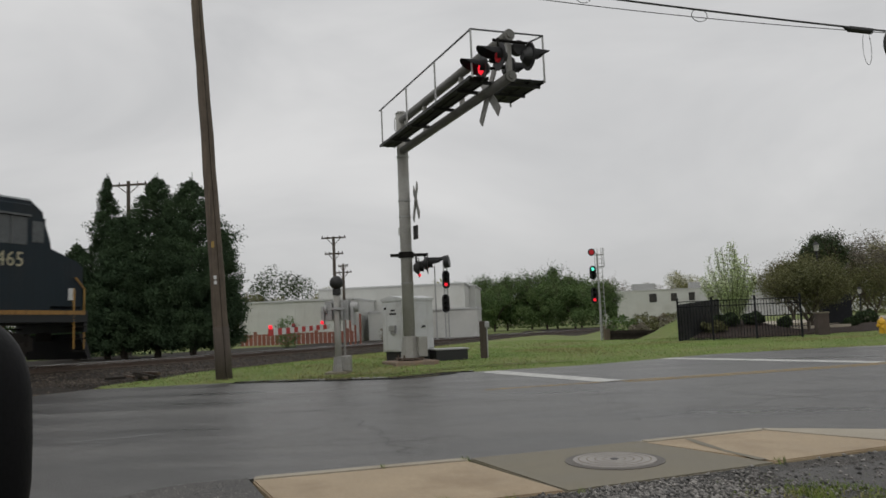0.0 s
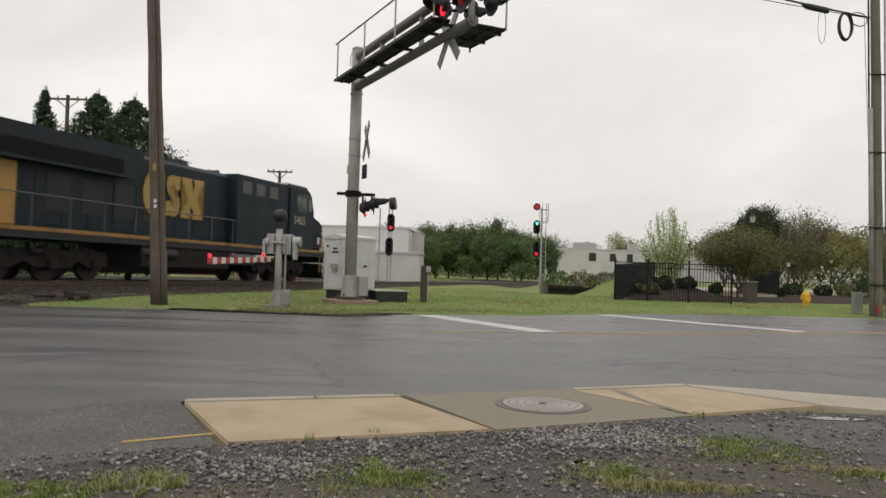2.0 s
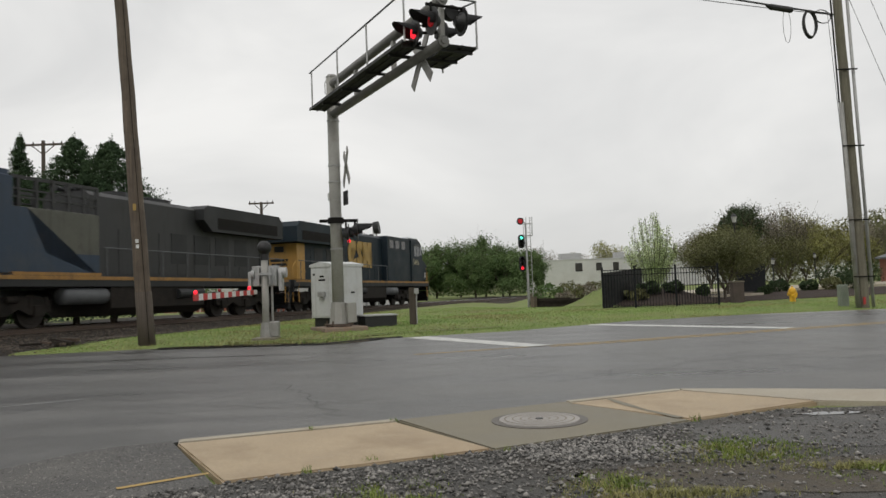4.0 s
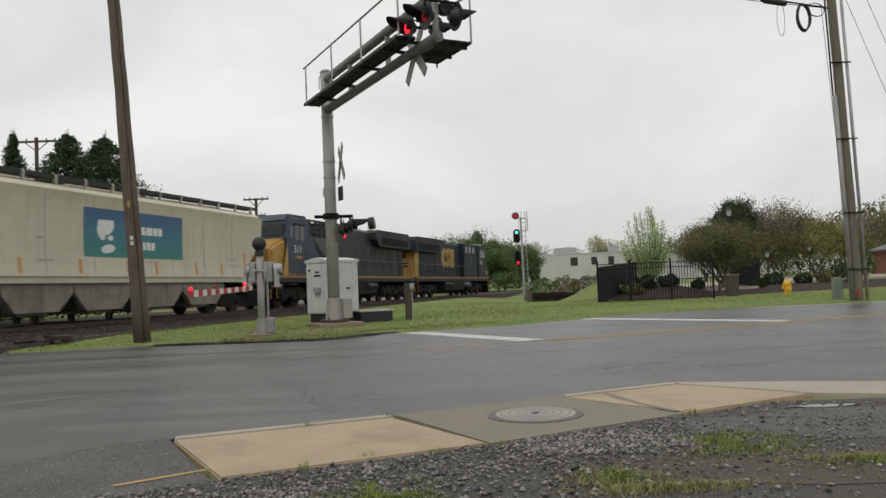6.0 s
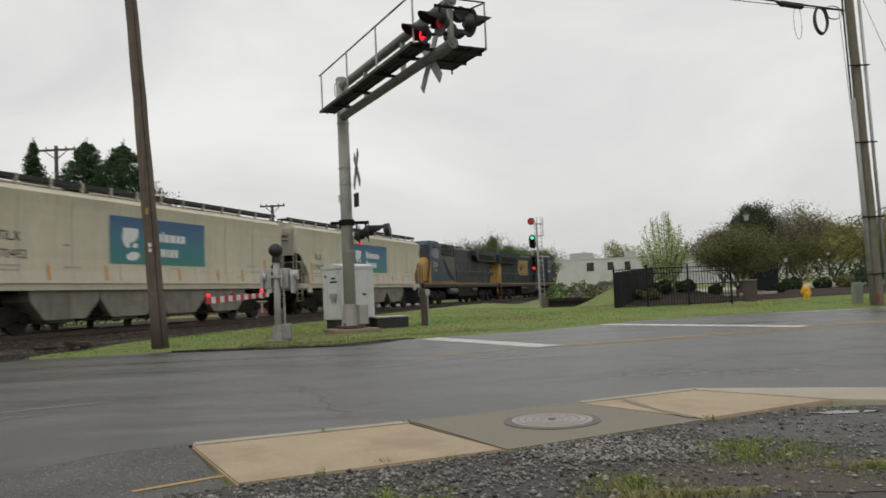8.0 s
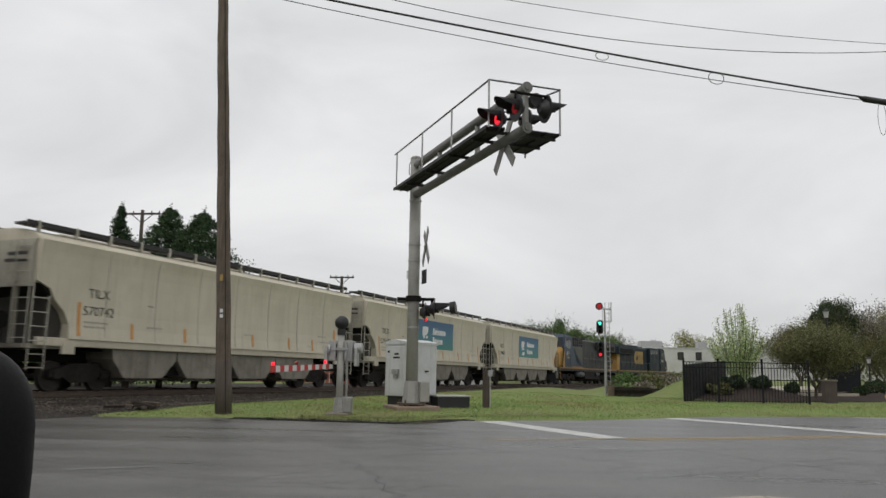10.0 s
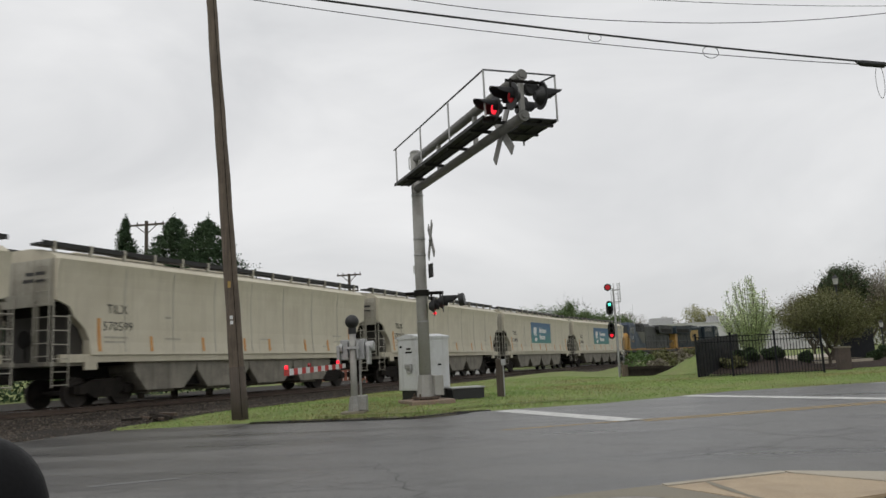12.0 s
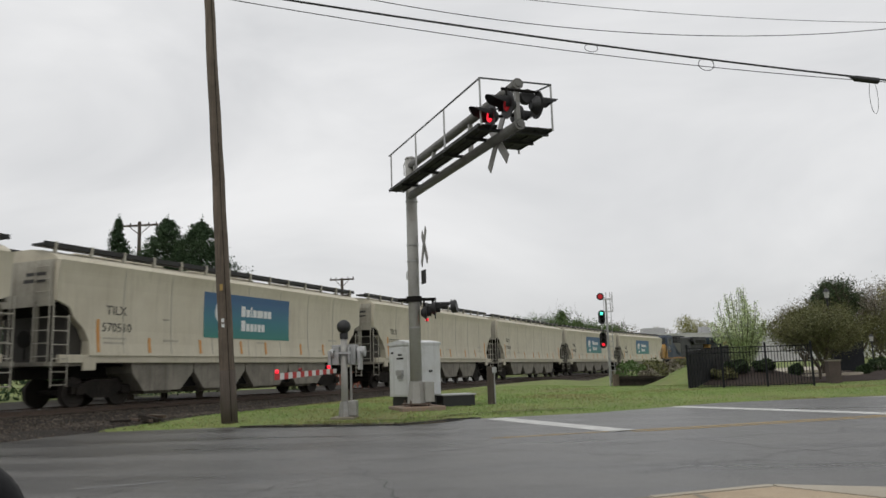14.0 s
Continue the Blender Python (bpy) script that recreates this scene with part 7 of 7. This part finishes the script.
for x, w, h in ((6.4, 4.8, 1.4), (19.0, 1.9, 1.3), (43, 3.2, 1.7)):
    bm = B()
    box(bm, x, x + w, 3, 6.5, 6.4, 6.4 + h, 0.05)
    part("roof_unit", bm, aluminium, t, "grey rooftop unit")
house = building("brick_house", pose(37.9, 60, 0.0), 14, 9, 2.3, "red brick house with a grey shingle roof", brick_red, 2.2, ((3.0, 1.3, 1.0, 1.4), (7.5, 1.3, 1.2, 1.4)), 0, shingle_grey)
t = thing("rusty_pipe_rack", pose(-13.2, 58, 0.1), "rack of rusty red posts and rails beyond the track", "fence")
for i in range(4):
    bm = B()
    box(bm, i * 0.38, i * 0.38 + 0.13, -0.07, 0.07, -0.3, 2.3 if i < 3 else 2.0)
    part("post", bm, orange_fence, t)
t = thing("rusty_fence", pose(-26.4, 72, 0.0), "low rusty red-brown fence before the warehouse", "fence")
for i in range(26):
    bm = B()
    box(bm, i * 0.42, i * 0.42 + 0.34, -0.03, 0.03, -0.3, 0.75 + 0.25 * (i % 7 == 3))
    part("fence_panel", bm, orange_fence if i % 3 else brick_red, t)
bm = B()
for z in (0.2, 0.6):
    box(bm, 0, 11.0, 0.03, 0.08, z, z + 0.08)
part("fence_rail", bm, orange_fence, t)


# ---- trees ----
def leaf_cards(centres, sizes, rng):
    n = len(centres)
    a = rng.normal(size=(n, 3))
    a /= np.linalg.norm(a, axis=1)[:, None]
    b = rng.normal(size=(n, 3))
    b -= a * (a * b).sum(1)[:, None]
    b /= np.linalg.norm(b, axis=1)[:, None]
    s = np.asarray(sizes)[:, None]
    c = np.asarray(centres)
    v = np.stack([c - a * s, c - b * s * 0.55, c + a * s, c + b * s * 0.55], 1)
    return v.reshape(-1, 3), np.arange(n * 4).reshape(n, 4)


def limb(bm, p, d, length, r, level, tips, rnd, spread):
    """A tapered, bending limb with side branches; its tips are remembered for the leaves."""
    seg = 3
    q = Vector(p)
    dd = Vector(d)
    for i in range(seg):
        nxt = q + dd * (length / seg)
        cyl(bm, q, nxt, r * (1 - 0.25 * i / seg), r * (1 - 0.25 * (i + 1) / seg), 6 if level < 2 else 4, False)
        q = nxt
        dd = (dd + Vector((rnd.uniform(-0.2, 0.2), rnd.uniform(-0.2, 0.2), rnd.uniform(-0.05, 0.12)))).normalized()
        if level < 3 and (i > 0 or level > 0):
            for _ in range(2 if level < 2 else 1):
                side = Vector((rnd.uniform(-1, 1), rnd.uniform(-1, 1), rnd.uniform(-0.1, 0.6))).normalized()
                limb(bm, q, (dd * (1 - spread) + side * spread).normalized(), length * rnd.uniform(0.5, 0.72), r * 0.5, level + 1, tips, rnd, spread)
        if level >= 2:
            tips.append(q.copy())
    tips.append(q.copy())


def tree(name, base, h, crown, leaf_m, label, seed, leaves=2600, leaf=0.12, trunk=0.12, spread=0.55, fork=0.22, leafy=0.35):
    """Trunk and limbs, and a crown of many leaves clustered at the twigs and inside uneven lobes. crown: (radius x, radius z, centre height)."""
    rnd, rng = random.Random(seed), np.random.default_rng(seed)
    t = thing(name, pose(*base), label, "tree")
    rx, rz, cz = crown
    bm = B()
    tips = []
    cyl(bm, (0, 0, -0.3), (0.03, 0.02, h * fork), trunk, trunk * 0.8, 10)
    n = 5
    for i in range(n):
        a = math.tau * i / n + rnd.uniform(-0.4, 0.4)
        k = rx / max(rz, 0.1)
        d = Vector((math.cos(a) * 0.6 * k, math.sin(a) * 0.6 * k, 1.0)).normalized()
        limb(bm, (0.03, 0.02, h * fork * rnd.uniform(0.85, 1.0)), d, (h * (1 - fork)) * 0.52, trunk * 0.5, 0, tips, rnd, spread)
    part("trunk", bm, bark, t, "branching trunk")
    lobes = []
    for _ in range(16):
        v = Vector((rnd.gauss(0, 1), rnd.gauss(0, 1), rnd.gauss(0, 1))).normalized() * rnd.uniform(0.35, 0.85)
        lobes.append((v.x * rx, v.y * rx, cz + v.z * rz, rnd.uniform(0.22, 0.42)))
    pts = []
    inside_tips = [p for p in tips if (p.x / rx) ** 2 + (p.y / rx) ** 2 + ((p.z - cz) / rz) ** 2 < 1.25] or tips
    for i in range(leaves):
        if rng.random() < leafy:
            p = inside_tips[int(rng.integers(len(inside_tips)))]
            o = rng.normal(size=3) * 0.10 * rx
            pts.append((p.x + o[0], p.y + o[1], p.z + o[2]))
        else:
            lx, ly, lz, lr = lobes[int(rng.integers(len(lobes)))]
            o = rng.normal(size=3)
            o = o / np.linalg.norm(o) * (rng.random() ** 0.4)
            pts.append((lx + o[0] * lr * rx, ly + o[1] * lr * rx, lz + o[2] * lr * rz))
    v, q = leaf_cards(np.array(pts), rng.uniform(0.6, 1.3, len(pts)) * leaf, rng)
    c = raw_np("crown", v, q, leaf_m)
    c.parent = t
    return t


def conifer(base, h, r, seed, label, leaves=9000, full=0.5, rough=0.42, rise=0.25, power=0.66):
    """A dense dark conifer: whorls of drooping branches with sprays of needles."""
    rng = np.random.default_rng(seed)
    t = thing("conifer_tree", pose(*base), label, "tree", "conifers behind the track")
    bm = B()
    cyl(bm, (0, 0, -0.3), (0, 0, h * 0.97), 0.2, 0.02, 8)
    part("trunk", bm, bark, t)
    pts, sz = [], []
    nb = int(h * 75)
    per = leaves // nb
    lump = rng.uniform(0, 9, 3)
    for i in range(nb):
        f = (i + rng.random()) / nb
        z = 0.1 + f * (h - 0.15)
        a = rng.uniform(0, math.tau)
        swell = 1 + rough * noise.noise((math.cos(a) * 1.3 + lump[0], math.sin(a) * 1.3 + lump[1], z * 0.9 + lump[2]))
        reach = r * min(1.0, (1 - f) / full) ** power * swell * rng.uniform(0.72, 1.0) + 0.06
        k = max(24, int(1.7 * per * (1.7 - 1.4 * f)))
        u = rng.random(k) ** 0.45
        wob = rng.normal(size=(k, 3)) * (0.05 + 0.05 * reach)
        tilt = rise * reach
        pts += list(zip(np.cos(a) * reach * u + wob[:, 0], np.sin(a) * reach * u + wob[:, 1], z + tilt * u ** 2 + wob[:, 2] * 0.7))
        sz += list(rng.uniform(0.035, 0.08, k))
    top = rng.normal(size=(160, 3)) * np.array([0.05, 0.05, 0.28])
    pts += [(x, y, h - 0.25 + z) for x, y, z in top]
    sz += [0.05] * len(top)
    v, q = leaf_cards(np.array(pts), sz, rng)
    c = raw_np("needles", v, q, leaf_conifer)
    c.parent = t
    return t


CON = "tall dense dark green conifer beyond the track"
conifer((-23.1, 42, 0.2), 10.0, 2.3, 41, "tall open spruce with upswept branches beyond the track", 34000, 0.95, 0.9, 0.10, 0.85)
conifer((-20.3, 42.3, 0.2), 9.9, 2.5, 42, CON, 56000, 0.55)
conifer((-18.0, 41.7, 0.2), 9.5, 2.5, 43, CON, 56000, 0.48)
conifer((-24.6, 41.5, 0.2), 6.2, 1.7, 44, CON, 22000, 0.6)
conifer((-16.7, 42.5, 0.2), 6.8, 1.5, 45, CON, 22000, 0.6)
conifer((-21.7, 41.2, 0.2), 7.6, 2.0, 46, CON, 34000, 0.55)


def spring_tree(base, h, spread, seed, label):
    """A young tree of steep whippy shoots, each strung with small new leaves."""
    rnd, rng = random.Random(seed), np.random.default_rng(seed)
    t = thing("flowering_tree", pose(*base), label, "tree")
    bm = B()
    cyl(bm, (0, 0, -0.3), (0, 0, 0.9), 0.07, 0.055, 10)
    pts = []
    for i in range(64):
        a = rnd.uniform(0, math.tau)
        out = spread * rnd.random() ** 0.6
        top = h * (1 - 0.42 * (out / spread) ** 1.6) * rnd.uniform(0.66, 1.0)
        p0 = Vector((0, 0, rnd.uniform(0.5, 0.95)))
        p2 = Vector((math.cos(a) * out, math.sin(a) * out, top))
        p1 = Vector((p2.x * 0.75, p2.y * 0.75, p0.z + (top - p0.z) * 0.40))
        way = [p0.lerp(p1, k / 6).lerp(p1.lerp(p2, k / 6), k / 6) for k in range(7)]
        tube(bm, way, 0.012, 4)
        for _ in range(250):
            u = rnd.random() ** 0.75
            p = p0.lerp(p1, u).lerp(p1.lerp(p2, u), u)
            w = 0.05 + 0.17 * (1 - u) + 0.05 * math.sin(u * 9)
            pts.append((p.x + rnd.gauss(0, w), p.y + rnd.gauss(0, w), p.z + rnd.gauss(0, 0.09)))
    part("trunk", bm, bark, t, "slim trunk with steep shoots")
    v, q = leaf_cards(np.array(pts), rng.uniform(0.028, 0.06, len(pts)), rng)
    c = raw_np("crown", v, q, leaf_spring)
    c.parent = t
    return t


spring_tree((11.75, 45, 0.0), 5.35, 1.75, 51, "young upright tree with bright new spring leaves and white blossom")
tree("ornamental_tree", (12.6, 36, -0.15), 3.9, (2.0, 1.45, 2.25), leaf_olive, "low spreading tree with olive-brown new leaves", 52, 30000, 0.038, 0.08, 0.62, 0.20, 0.88)
tree("ornamental_tree", (15.6, 44, -0.15), 4.4, (1.9, 1.7, 2.4), leaf_olive, "spreading tree with olive-brown new leaves", 53, 26000, 0.045, 0.10, 0.6, 0.2, 0.6)
tree("pine_tree", (26.4, 70, -0.3), 8.3, (2.0, 2.6, 5.6), leaf_pine, "dark pine standing above the wood", 54, 30000, 0.08, 0.18, 0.6, 0.4, 0.35)
for i, (x, y, h, m, lf) in enumerate(((29.5, 74, 7.0, leaf_bare, 1500), (32, 76, 7.2, leaf_bare, 1700), (35, 77, 6.8, leaf_yellow, 2600), (37.5, 78, 6.0, leaf_yellow, 2600),
                                       (31, 72, 4.8, leaf_olive, 2600), (34.5, 73, 4.5, leaf_yellow, 2600), (38.5, 74, 4.6, leaf_yellow, 2400), (24, 72, 5.5, leaf_bare, 1600),
                                       (41.5, 79, 6.0, leaf_bare, 1800), (45, 80, 6.4, leaf_olive, 2200), (49, 84, 7.0, leaf_yellow, 2200), (22, 66, 4.5, leaf_bare, 1200))):
    h *= 1.15
    tree("woodland_tree", (x, y, -0.3), h, (h * 0.38, h * 0.40, h * 0.58), m, ("bare grey-brown spring tree at the wood's edge", "yellow-green spring tree at the wood's edge",
         "olive-green tree at the wood's edge")[0 if m is leaf_bare else 1 if m is leaf_yellow else 2], 60 + i, lf * 3, 0.075, 0.10, 0.5, 0.16, 0.88)
for i, (x, y, h) in enumerate(((-10.9, 137, 7.8), (-6.7, 140, 9.0), (-2.3, 138, 8.9), (2.0, 141, 9.5), (6.4, 138, 10.1), (10.7, 140, 9.0), (13.6, 135, 7.4), (-4.4, 133, 7.0), (4.4, 133, 7.0), (9.0, 132, 6.7))):
    tree("leafy_tree", (x, y, -0.5), h * 1.08, (3.6, h * 0.52, h * 0.50), leaf_green, "round fresh green tree in the row beyond the track", 90 + i, 20000, 0.14, 0.2, 0.55, 0.12, 0.3)


def far_wood(name, places, leaf_m, label, seed, per=2600):
    """A far belt of trees as one mass of leaves with an uneven top."""
    rng = np.random.default_rng(seed)
    pts, sz = [], []
    for x, y, h, r in places:
        for _ in range(7):
            o = rng.normal(size=3)
            o /= np.linalg.norm(o)
            c = np.array([x + o[0] * r * 0.6, y + o[1] * r * 0.6, h * 0.55 + o[2] * h * 0.33])
            k = per // 7
            u = rng.normal(size=(k, 3))
            u /= np.linalg.norm(u, axis=1)[:, None]
            u *= (rng.random(k) ** 0.4)[:, None]
            pts.append(c + u * np.array([r * 0.5, r * 0.5, h * 0.22]))
        k = per // 3
        pts.append(np.stack([x + rng.normal(size=k) * r * 0.6, y + rng.normal(size=k) * r * 0.5, rng.random(k) * h * 0.5 - 0.4], -1))
    P = np.concatenate(pts)
    v, q = leaf_cards(P, rng.uniform(0.10, 0.24, len(P)), rng)
    return tagged(raw_np(name, v, q, leaf_m), label, "trees", kind="stuff")


def belt(x0, x1, y, h0, h1, step, seed):
    r = random.Random(seed)
    out, x = [], x0
    while x < x1:
        out.append((x, y + r.uniform(-5, 5), r.uniform(h0, h1), step * r.uniform(0.6, 0.9)))
        x += step * r.uniform(0.7, 1.2)
    return out


far_wood("far_trees", belt(-60, -33, 130, 9, 11.5, 5, 1), leaf_pine, "dark far trees behind the warehouses", 201)
far_wood("far_trees", belt(-46, -30, 118, 5, 7.5, 4, 2), leaf_olive, "lower olive trees behind the warehouses", 202)
far_wood("far_trees", belt(-32, -8, 135, 6.5, 8.5, 5, 3), leaf_yellow, "pale far trees above the warehouse roofs", 203)
far_wood("far_trees", belt(-14, 20, 195, 8, 10.5, 6, 4), leaf_bare, "pale far trees beyond the track", 204)
far_wood("far_trees", belt(17, 76, 222, 9, 12.5, 7, 5), leaf_bare, "bare far trees above the long building", 205)
far_wood("far_trees", belt(42, 53, 218, 10, 12.5, 7, 6), leaf_yellow, "yellow-green far trees above the long building", 206)
far_wood("far_trees", belt(40, 110, 100, 7, 10, 6, 7), leaf_olive, "far wood beyond the road", 207)
far_wood("undergrowth", belt(-10.5, 15, 134, 4.2, 5.8, 3.2, 10), leaf_green, "green undergrowth at the foot of the tree row", 210, 1800)
far_wood("far_trees", belt(-130, -45, 90, 8, 12, 7, 8), leaf_olive, "far wood beyond the crossing", 208, 1200)
far_wood("far_trees", belt(-40, -26, 52, 4, 7, 4, 9), leaf_conifer, "dark thicket behind the conifers", 209)


def shrub(base, r, h, leaf_m, label, seed, n=700, leaf=0.06):
    rng = np.random.default_rng(seed)
    t = thing("shrub", pose(*base), label, "shrub")
    bm = B()
    for k in range(5):
        a = math.tau * k / 5
        cyl(bm, (0, 0, -0.1), (math.cos(a) * r * 0.5, math.sin(a) * r * 0.5, h * 0.6), 0.02, 0.01, 4)
    part("stems", bm, bark, t)
    u = rng.normal(size=(n, 3))
    u /= np.linalg.norm(u, axis=1)[:, None]
    u *= (0.55 + 0.5 * rng.random(n) ** 0.5)[:, None]
    P = u * np.array([r, r, h * 0.5]) + np.array([0, 0, h * 0.5])
    P[:, 2] = np.maximum(P[:, 2], 0.0)
    P += 0.12 * r * np.sin(P[:, [1, 2, 0]] * 9)
    v, q = leaf_cards(P, rng.uniform(0.6, 1.4, n) * leaf, rng)
    c = raw_np("foliage", v, q, leaf_m)
    c.parent = t
    return t


for i, (x, y, r, h, m) in enumerate(((18.9, 48, 0.42, 0.55, leaf_shrub), (20.2, 48.2, 0.62, 0.75, leaf_shrub), (22.2, 48.5, 0.55, 0.65, leaf_shrub), (23.8, 49, 0.6, 0.8, leaf_olive),
                                      (25.2, 49, 0.9, 1.1, leaf_shrub), (9.4, 37, 0.55, 0.6, leaf_shrub), (10.7, 37.5, 0.5, 0.55, leaf_shrub), (8.4, 35.5, 0.6, 0.45, leaf_olive),
                                      (12.9, 40, 0.35, 0.6, leaf_shrub), (16.9, 42, 0.4, 0.5, leaf_shrub), (27.5, 56, 1.3, 1.6, leaf_shrub), (30.2, 57.5, 1.4, 1.9, leaf_shrub))):
    shrub((x, y, bed_z(x, y) - 0.03), r, h, m, "rounded dark evergreen shrub in the mulch bed" if m is leaf_shrub else "low brownish shrub in the mulch bed", 300 + i, 1000, 0.07)
for i, (x, y, r, h, m) in enumerate(((6.2, 49.5, 0.9, 1.5, leaf_green), (7.6, 50, 0.9, 1.3, leaf_olive), (8.8, 50.5, 0.8, 1.1, leaf_bare), (5.6, 50.5, 0.6, 1.1, leaf_bare), (9.8, 51, 0.9, 1.2, leaf_olive),
                                      (-9.3, 57, 1.0, 1.9, leaf_bare), (-17.6, 58, 0.9, 2.4, leaf_green), (7.0, 47.5, 0.6, 0.8, leaf_bare))):
    shrub((x, y, ground_z(x, y) - 0.05), r, h, m, "ragged roadside shrub beyond the mound" if x > 0 else "thin shrub beyond the track", 330 + i, 900, 0.08)


# ---- the parked car's door mirror at the edge of the view ----
def build_mirror():
    t = thing("parked_car", pose(-0.368, 0.547, 0), "black door mirror and door of the parked car", "car")
    bm = B()
    box(bm, -0.9, 0.75, -0.36, -0.27, 0.0, 0.86, 0.04)
    part("door", bm, black_plastic, t, "dark car door below the open window")
    bm = B()
    cx, cz, rx, rz = -0.139, 1.178, 0.136, 0.102
    ball(bm, (cx, 0.0, cz), 1.0, rx, 0.055, rz, 36, 24)
    for v in bm.verts:
        u, w = (v.co.x - cx) / rx, (v.co.z - cz) / rz
        v.co.x = cx + math.copysign(abs(u) ** 0.56, u) * rx
        v.co.z = cz + math.copysign(abs(w) ** 0.56, w) * rz
    part("mirror_housing", bm, black_plastic, t, "rounded black mirror housing", True)
    bm = B()
    prism(bm, [(-0.14, -0.30), (-0.04, -0.30), (-0.06, 0.02), (-0.13, 0.02)], 0.80, 1.10, "z")
    part("mirror_foot", bm, black_plastic, t)


build_mirror()


# ---- what moves: the train along the track, its wheels on their axles ----
def train_pose(s, half, turned):
    a, b = track_point(s - half), track_point(s + half)
    x = (b - a).normalized()
    y = Vector((0, 0, 1)).cross(x).normalized()
    z = x.cross(y)
    m = Matrix((x, y, z)).transposed().to_4x4()
    m.translation = (a + b) / 2
    return m @ pose(0, 0, 0, 0, 0, 180) if turned else m


def motions():
    for ob, off, half, turned in train:
        walk(ob, [(t * 0.5, train_pose(TRAIN_START + TRAIN_SPEED * t * 0.5 + off, half, turned)) for t in range(29)])
    for w, r in wheels:
        at = w.location.copy()
        sign = -1 if w.parent.parent is second else 1
        rows = []
        for k in range(0, 211):
            t = k / 15.0
            turn = math.degrees(TRAIN_SPEED * t / r) * sign
            rows.append((t, Matrix.Translation(at) @ pose(0, 0, 0, 0, turn, 0)))
        walk(w, rows)


motions()
